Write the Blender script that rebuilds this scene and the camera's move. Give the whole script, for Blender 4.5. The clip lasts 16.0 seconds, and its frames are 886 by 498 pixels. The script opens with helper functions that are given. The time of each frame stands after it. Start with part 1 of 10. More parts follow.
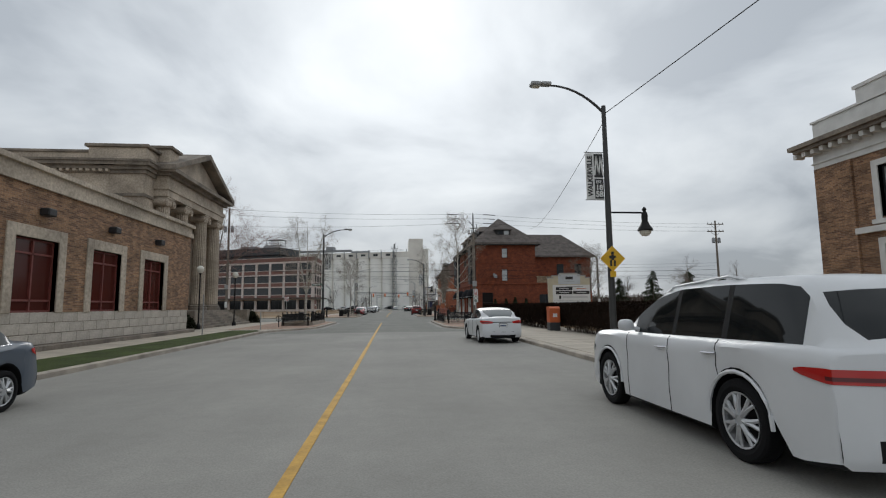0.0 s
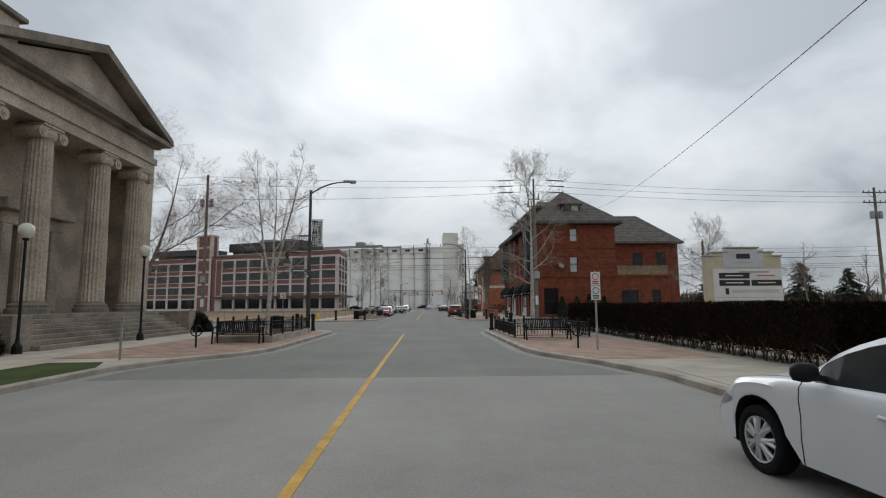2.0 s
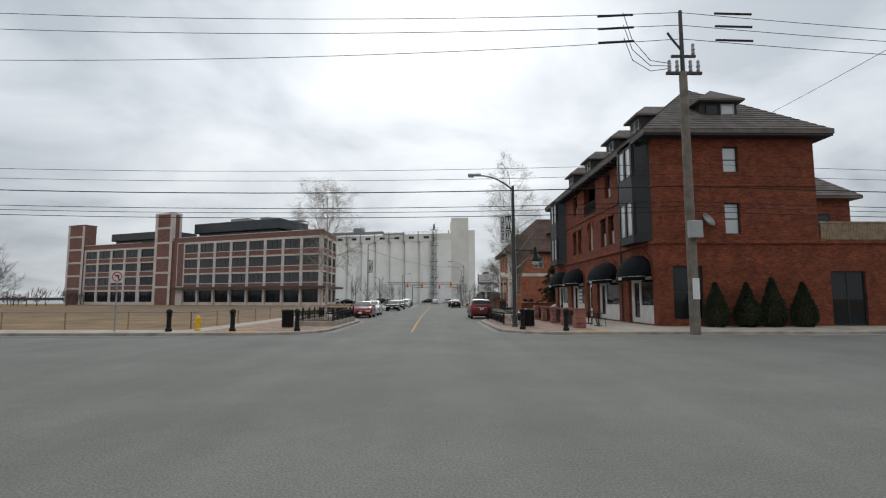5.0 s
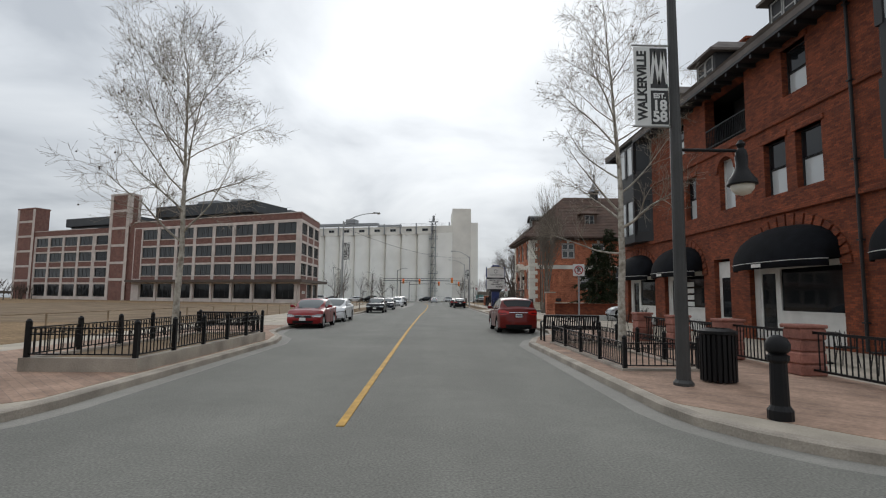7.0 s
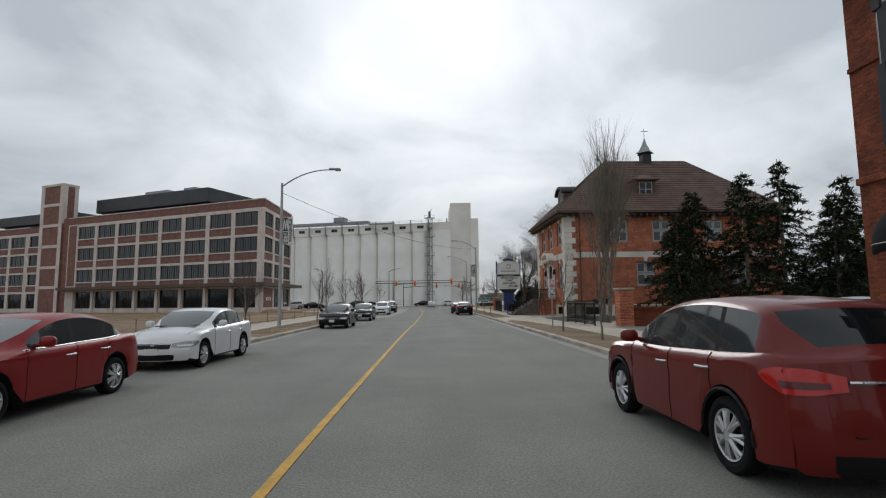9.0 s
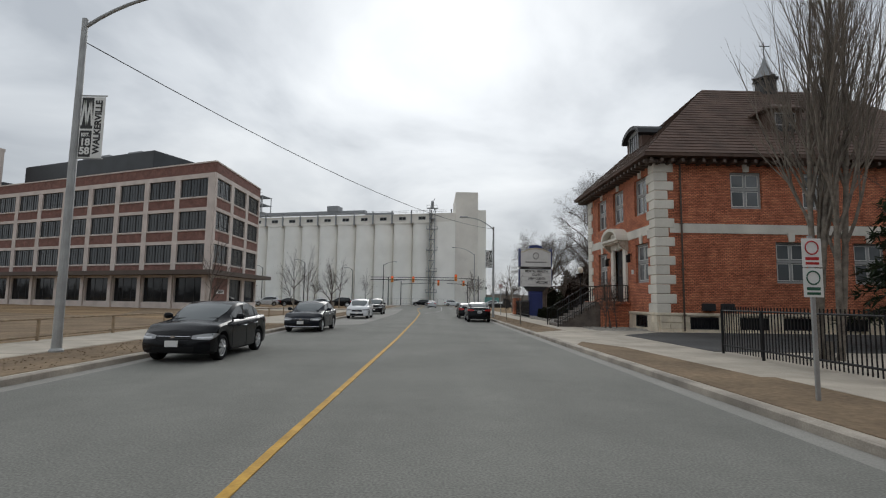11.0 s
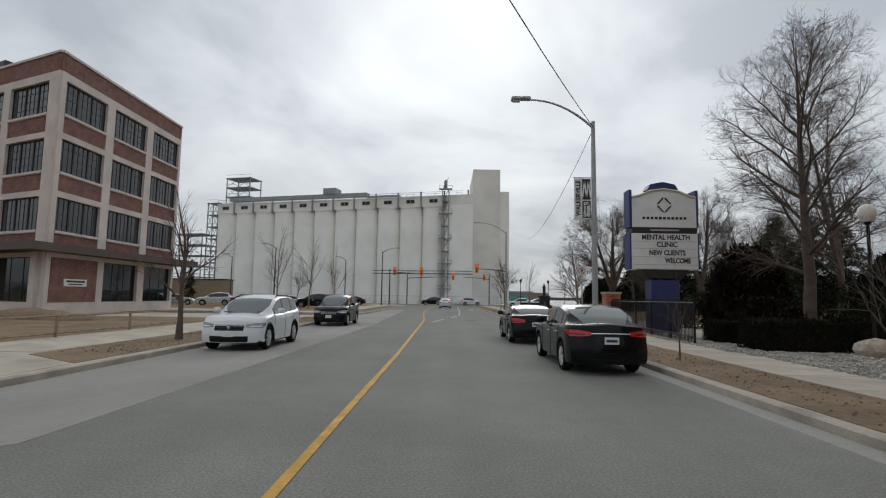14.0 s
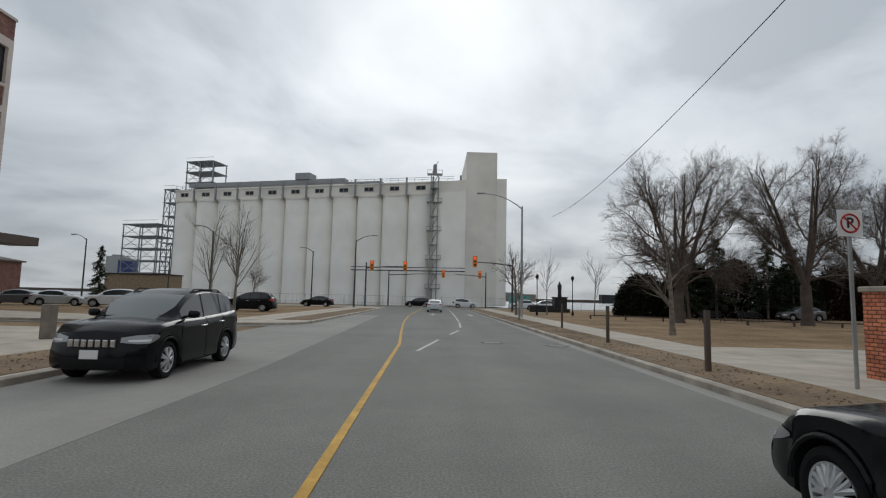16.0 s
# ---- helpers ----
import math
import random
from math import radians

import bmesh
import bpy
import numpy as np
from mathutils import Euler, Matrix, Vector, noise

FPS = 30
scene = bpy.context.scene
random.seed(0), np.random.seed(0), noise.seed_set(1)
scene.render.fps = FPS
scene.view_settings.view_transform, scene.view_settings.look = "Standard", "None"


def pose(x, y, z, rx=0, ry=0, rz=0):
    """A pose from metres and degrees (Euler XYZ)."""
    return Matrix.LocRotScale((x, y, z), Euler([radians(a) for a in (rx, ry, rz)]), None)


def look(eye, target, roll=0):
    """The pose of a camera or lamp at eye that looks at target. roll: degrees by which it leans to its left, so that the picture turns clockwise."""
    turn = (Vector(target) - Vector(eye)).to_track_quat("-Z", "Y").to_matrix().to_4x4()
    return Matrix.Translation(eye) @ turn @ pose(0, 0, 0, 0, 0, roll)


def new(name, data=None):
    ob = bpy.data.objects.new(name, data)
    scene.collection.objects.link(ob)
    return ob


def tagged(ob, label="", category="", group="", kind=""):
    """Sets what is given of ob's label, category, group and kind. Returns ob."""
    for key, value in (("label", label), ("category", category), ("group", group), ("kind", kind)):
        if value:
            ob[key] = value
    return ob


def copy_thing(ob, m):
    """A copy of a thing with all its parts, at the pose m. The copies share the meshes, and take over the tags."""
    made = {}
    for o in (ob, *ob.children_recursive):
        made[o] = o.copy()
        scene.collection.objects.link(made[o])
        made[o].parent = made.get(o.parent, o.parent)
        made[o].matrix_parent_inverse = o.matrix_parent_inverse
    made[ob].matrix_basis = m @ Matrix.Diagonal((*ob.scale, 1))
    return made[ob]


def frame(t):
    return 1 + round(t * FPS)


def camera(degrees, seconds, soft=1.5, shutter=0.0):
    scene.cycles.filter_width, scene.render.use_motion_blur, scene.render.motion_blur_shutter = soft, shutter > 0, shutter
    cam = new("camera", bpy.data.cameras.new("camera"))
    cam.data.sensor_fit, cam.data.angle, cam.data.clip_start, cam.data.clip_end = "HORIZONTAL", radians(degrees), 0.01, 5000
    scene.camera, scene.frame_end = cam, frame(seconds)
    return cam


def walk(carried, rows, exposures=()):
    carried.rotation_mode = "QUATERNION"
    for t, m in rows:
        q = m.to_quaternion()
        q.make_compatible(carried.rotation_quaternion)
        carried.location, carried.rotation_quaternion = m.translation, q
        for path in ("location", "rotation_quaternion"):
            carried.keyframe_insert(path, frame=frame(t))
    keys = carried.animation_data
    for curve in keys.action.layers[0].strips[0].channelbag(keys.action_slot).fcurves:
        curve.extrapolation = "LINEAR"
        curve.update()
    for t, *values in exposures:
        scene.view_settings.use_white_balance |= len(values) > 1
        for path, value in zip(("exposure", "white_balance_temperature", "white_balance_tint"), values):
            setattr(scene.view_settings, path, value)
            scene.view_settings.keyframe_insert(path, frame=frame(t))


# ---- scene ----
cam = camera(82.0, 16.0, soft=1.15)
PATH = [
    (0, (-0.06, 1.45, 1.587), (0.13, 3.429, 1.808), -0.6),
    (0.5, (0.02, 6.186, 1.594), (0.148, 8.17, 1.82), -0.4),
    (1, (0.113, 10.998, 1.609), (0.206, 12.983, 1.836), -0.3),
    (1.5, (0.14, 15.955, 1.632), (0.214, 17.942, 1.855), -0.4),
    (2, (0.129, 20.924, 1.665), (0.188, 22.911, 1.883), -0.4),
    (2.5, (0.121, 25.958, 1.674), (0.169, 27.946, 1.884), -0.4),
    (3, (0.14, 30.941, 1.657), (0.183, 32.93, 1.858), -0.4),
    (3.5, (0.146, 35.837, 1.653), (0.184, 37.827, 1.849), -0.5),
    (4, (0.073, 40.93, 1.671), (0.108, 42.92, 1.865), -0.7),
    (6.5, (-0.057, 65.036, 1.633), (-0.021, 67.026, 1.83), 1.1),
    (7, (-0.014, 69.881, 1.635), (0.024, 71.872, 1.823), 0.6),
    (7.5, (0.025, 74.759, 1.631), (0.068, 76.751, 1.805), -0.0),
    (8, (0.061, 79.633, 1.629), (0.107, 81.625, 1.804), -0.7),
    (8.5, (0.133, 84.502, 1.626), (0.181, 86.493, 1.813), -0.9),
    (9, (0.262, 89.322, 1.63), (0.311, 91.312, 1.832), -0.6),
    (11.5, (0.593, 112.532, 1.622), (0.629, 114.522, 1.819), 0.9),
    (12, (0.645, 117.076, 1.635), (0.678, 119.066, 1.828), 0.8),
    (12.5, (0.706, 121.621, 1.651), (0.738, 123.611, 1.843), 0.8),
    (13, (0.716, 126.211, 1.635), (0.739, 128.202, 1.825), 0.7),
    (13.5, (0.649, 130.825, 1.623), (0.654, 132.816, 1.813), 0.7),
    (14, (0.538, 135.437, 1.623), (0.523, 137.428, 1.813), 0.9),
    (14.5, (0.409, 140.048, 1.611), (0.386, 142.038, 1.804), 1.1),
    (15, (0.254, 144.638, 1.619), (0.235, 146.628, 1.813), 1.0),
    (15.5, (0.157, 149.245, 1.627), (0.156, 151.235, 1.821), 1.0),
    (16, (0.134, 153.882, 1.615), (0.17, 155.873, 1.809), 1.3),
]
walk(cam, [(t, look(eye, target, roll)) for t, eye, target, roll in PATH], [(0, 0.0, 6350, 8.0), (2, 0.03, 6350, 8.0), (4, 0.14, 6350, 8.0), (6.5, 0.2, 6450, 9.0), (8, 0.18, 6450, 9.0), (9, 0.05, 6350, 8.0), (12, 0.05, 6450, 9.0), (14, 0.0, 6400, 8.5), (16, -0.04, 6350, 8.0)])

# ---- world and light ----
world = bpy.data.worlds.new("overcast")
scene.world = world
world.use_nodes = True


def build_sky():
    nt = world.node_tree
    N, L = nt.nodes, nt.links
    N.clear()
    out = N.new("ShaderNodeOutputWorld")
    bg = N.new("ShaderNodeBackground")
    L.new(bg.outputs[0], out.inputs[0])
    sky = N.new("ShaderNodeTexSky")
    sky.sky_type = "NISHITA"
    sky.sun_disc = False
    sky.sun_elevation = radians(38)
    sky.sun_rotation = radians(4)
    dim = N.new("ShaderNodeMixRGB")
    dim.blend_type = "MULTIPLY"
    dim.inputs[0].default_value = 1
    dim.inputs[2].default_value = (0.08, 0.08, 0.08, 1)
    L.new(sky.outputs[0], dim.inputs[1])
    tc = N.new("ShaderNodeTexCoord")
    sep = N.new("ShaderNodeSeparateXYZ")
    L.new(tc.outputs["Generated"], sep.inputs[0])

    def math_node(op, a, b=None):
        n = N.new("ShaderNodeMath")
        n.operation = op
        for i, v in enumerate((a, b)):
            if v is None:
                continue
            if isinstance(v, (int, float)):
                n.inputs[i].default_value = v
            else:
                L.new(v, n.inputs[i])
        return n.outputs[0]

    lift = math_node("ADD", math_node("MAXIMUM", sep.outputs[2], 0.0), 0.28)
    comb = N.new("ShaderNodeCombineXYZ")
    L.new(math_node("DIVIDE", sep.outputs[0], lift), comb.inputs[0])
    L.new(math_node("DIVIDE", sep.outputs[1], lift), comb.inputs[1])
    big = N.new("ShaderNodeTexNoise")
    big.inputs["Scale"].default_value = 1.45
    big.inputs["Detail"].default_value = 6.0
    big.inputs["Roughness"].default_value = 0.5
    big.inputs["Distortion"].default_value = 0.35
    L.new(comb.outputs[0], big.inputs["Vector"])
    ramp = N.new("ShaderNodeValToRGB")
    e = ramp.color_ramp.elements
    e[0].position, e[0].color = 0.36, (0.49, 0.522, 0.566, 1)
    e[1].position, e[1].color = 0.62, (0.88, 0.905, 0.93, 1)
    mid = ramp.color_ramp.elements.new(0.47)
    mid.color = (0.68, 0.712, 0.752, 1)
    L.new(big.outputs[0], ramp.inputs[0])
    # thin cloud over the hidden sun
    sun_dir = Vector((0.06, 0.86, 0.40)).normalized()
    dot = N.new("ShaderNodeVectorMath")
    dot.operation = "DOT_PRODUCT"
    dot.inputs[1].default_value = sun_dir
    L.new(tc.outputs["Generated"], dot.inputs[0])
    glow = math_node("POWER", math_node("MAXIMUM", dot.outputs["Value"], 0.0), 14.0)
    add = N.new("ShaderNodeMixRGB")
    add.blend_type = "ADD"
    L.new(math_node("MULTIPLY", glow, 0.30), add.inputs[0])
    L.new(ramp.outputs[0], add.inputs[1])
    add.inputs[2].default_value = (1, 0.99, 0.97, 1)
    mix = N.new("ShaderNodeMixRGB")
    mix.inputs[0].default_value = 0.93
    L.new(dim.outputs[0], mix.inputs[1])
    L.new(add.outputs[0], mix.inputs[2])
    # an overcast sky is dimmer towards the horizon
    low = N.new("ShaderNodeMapRange")
    low.interpolation_type = "SMOOTHSTEP"
    low.inputs[1].default_value, low.inputs[2].default_value, low.inputs[3].default_value, low.inputs[4].default_value = 0.0, 0.42, 0.74, 1.03
    L.new(sep.outputs[2], low.inputs[0])
    sc = N.new("ShaderNodeVectorMath")
    sc.operation = "SCALE"
    L.new(mix.outputs[0], sc.inputs[0])
    L.new(low.outputs[0], sc.inputs["Scale"])
    L.new(sc.outputs[0], bg.inputs[0])
    bg.inputs[1].default_value = 0.92


build_sky()
sun = new("sun", bpy.data.lights.new("sun", "SUN"))
sun.data.energy, sun.data.angle, sun.data.color = 0.55, radians(25), (1.0, 0.97, 0.93)
sun.matrix_world = look((0, 0, 60), (-6, -86, 20))


# ---- materials ----
def mat(name, c, rough=0.8, metal=0.0, var=0.18, scale=2.0, fine=40.0, bump=0.15, c2=None, spec=0.5, coat=0.0, rand=0.0, fvar=None):
    """Two scales of noise over a base colour, with a fine bump."""
    m = bpy.data.materials.new(name)
    m.use_nodes = True
    nt = m.node_tree
    N, L = nt.nodes, nt.links
    b = N["Principled BSDF"]
    b.inputs["Roughness"].default_value = rough
    b.inputs["Metallic"].default_value = metal
    b.inputs["Specular IOR Level"].default_value = spec
    b.inputs["Coat Weight"].default_value = coat
    b.inputs["Coat Roughness"].default_value = 0.06
    tc = N.new("ShaderNodeTexCoord")
    n1 = N.new("ShaderNodeTexNoise")
    n1.inputs["Scale"].default_value = scale
    n1.inputs["Detail"].default_value = 5
    n2 = N.new("ShaderNodeTexNoise")
    n2.inputs["Scale"].default_value = fine
    n2.inputs["Detail"].default_value = 3
    L.new(tc.outputs["Object"], n1.inputs["Vector"])
    L.new(tc.outputs["Object"], n2.inputs["Vector"])
    mx = N.new("ShaderNodeMixRGB")
    d = c2 or tuple(v * (1 - 2 * var) for v in c)
    mx.inputs[1].default_value = (*[min(1, v * (1 + var * 0.5)) for v in c], 1)
    mx.inputs[2].default_value = (*d, 1)
    r1 = N.new("ShaderNodeMapRange")
    r1.inputs[1].default_value, r1.inputs[2].default_value = 0.32, 0.7
    L.new(n1.outputs[0], r1.inputs[0])
    L.new(r1.outputs[0], mx.inputs[0])
    ov = N.new("ShaderNodeMixRGB")
    ov.blend_type = "OVERLAY"
    ov.inputs[0].default_value = min(1, (var if fvar is None else fvar) * 1.6)
    L.new(mx.outputs[0], ov.inputs[1])
    L.new(n2.outputs[0], ov.inputs[2])
    last = ov.outputs[0]
    if rand:
        oi = N.new("ShaderNodeObjectInfo")
        hs = N.new("ShaderNodeHueSaturation")
        mr = N.new("ShaderNodeMapRange")
        mr.inputs[3].default_value, mr.inputs[4].default_value = 1 - rand, 1 + rand
        L.new(oi.outputs["Random"], mr.inputs[0])
        L.new(mr.outputs[0], hs.inputs["Value"])
        L.new(last, hs.inputs["Color"])
        last = hs.outputs[0]
    L.new(last, b.inputs["Base Color"])
    if bump:
        bp = N.new("ShaderNodeBump")
        bp.inputs["Strength"].default_value = bump
        bp.inputs["Distance"].default_value = 0.02
        L.new(n2.outputs[0], bp.inputs["Height"])
        L.new(bp.outputs[0], b.inputs["Normal"])
    return m


def brick_mat(name, c1, c2, mortar, bw=0.21, bh=0.068, joint=0.012, var=0.2, axis="xz"):
    """Coursed brick at real size, joints recessed by bump. Object space; axis picks the wall's plane."""
    m = bpy.data.materials.new(name)
    m.use_nodes = True
    nt = m.node_tree
    N, L = nt.nodes, nt.links
    b = N["Principled BSDF"]
    b.inputs["Roughness"].default_value = 0.9
    tc = N.new("ShaderNodeTexCoord")
    sep = N.new("ShaderNodeSeparateXYZ")
    L.new(tc.outputs["Object"], sep.inputs[0])
    comb = N.new("ShaderNodeCombineXYZ")
    sm = N.new("ShaderNodeMath")
    sm.operation = "ADD"
    L.new(sep.outputs[0], sm.inputs[0])
    L.new(sep.outputs[1], sm.inputs[1])
    L.new(sm.outputs[0], comb.inputs[0])
    L.new(sep.outputs[2], comb.inputs[1])
    br = N.new("ShaderNodeTexBrick")
    br.inputs["Scale"].default_value = 1
    br.inputs["Brick Width"].default_value = bw
    br.inputs["Row Height"].default_value = bh
    br.inputs["Mortar Size"].default_value = joint * 0.5
    br.inputs["Mortar Smooth"].default_value = 0.2
    br.inputs["Color1"].default_value = (*c1, 1)
    br.inputs["Color2"].default_value = (*c2, 1)
    br.inputs["Mortar"].default_value = (*mortar, 1)
    L.new(comb.outputs[0], br.inputs["Vector"])
    n1 = N.new("ShaderNodeTexNoise")
    n1.inputs["Scale"].default_value = 1.4
    n1.inputs["Detail"].default_value = 8
    n1.inputs["Roughness"].default_value = 0.62
    L.new(tc.outputs["Object"], n1.inputs["Vector"])
    n2 = N.new("ShaderNodeTexNoise")
    n2.inputs["Scale"].default_value = 16
    n2.inputs["Detail"].default_value = 4
    L.new(tc.outputs["Object"], n2.inputs["Vector"])
    ov = N.new("ShaderNodeMixRGB")
    ov.blend_type = "OVERLAY"
    ov.inputs[0].default_value = var * 2
    L.new(br.outputs["Color"], ov.inputs[1])
    st = N.new("ShaderNodeMapRange")
    st.inputs[1].default_value, st.inputs[2].default_value, st.inputs[3].default_value, st.inputs[4].default_value = 0.3, 0.7, 0.12, 0.88
    L.new(n1.outputs[0], st.inputs[0])
    L.new(st.outputs[0], ov.inputs[2])
    ov2 = N.new("ShaderNodeMixRGB")
    ov2.blend_type = "OVERLAY"
    ov2.inputs[0].default_value = var * 1.3
    L.new(ov.outputs[0], ov2.inputs[1])
    st2 = N.new("ShaderNodeMapRange")
    st2.inputs[1].default_value, st2.inputs[2].default_value, st2.inputs[3].default_value, st2.inputs[4].default_value = 0.3, 0.7, 0.15, 0.85
    L.new(n2.outputs[0], st2.inputs[0])
    L.new(st2.outputs[0], ov2.inputs[2])
    L.new(ov2.outputs[0], b.inputs["Base Color"])
    bp = N.new("ShaderNodeBump")
    bp.inputs["Strength"].default_value = 0.6
    bp.inputs["Distance"].default_value = 0.012
    bp.invert = True
    L.new(br.outputs["Fac"], bp.inputs["Height"])
    L.new(bp.outputs[0], b.inputs["Normal"])
    return m


def glass_mat(name, c=(0.02, 0.025, 0.03), rough=0.04, spec=0.6):
    """Tinted window glass before a dark room: mostly dark, with clear reflections; a pale c paints in sky."""
    m = bpy.data.materials.new(name)
    m.use_nodes = True
    N, L = m.node_tree.nodes, m.node_tree.links
    b = N["Principled BSDF"]
    b.inputs["Base Color"].default_value = (*c, 1)
    b.inputs["Roughness"].default_value = rough
    b.inputs["IOR"].default_value = 1.52
    b.inputs["Specular IOR Level"].default_value = spec
    tc = N.new("ShaderNodeTexCoord")
    n = N.new("ShaderNodeTexNoise")
    n.inputs["Scale"].default_value = 0.7
    L.new(tc.outputs["Object"], n.inputs["Vector"])
    bp = N.new("ShaderNodeBump")
    bp.inputs["Strength"].default_value = 0.06
    bp.inputs["Distance"].default_value = 0.05
    L.new(n.outputs[0], bp.inputs["Height"])
    L.new(bp.outputs[0], b.inputs["Normal"])
    return m


def lamp_mat(name, c, strength):
    m = bpy.data.materials.new(name)
    m.use_nodes = True
    b = m.node_tree.nodes["Principled BSDF"]
    b.inputs["Base Color"].default_value = (*c, 1)
    b.inputs["Emission Color"].default_value = (*c, 1)
    b.inputs["Emission Strength"].default_value = strength
    return m


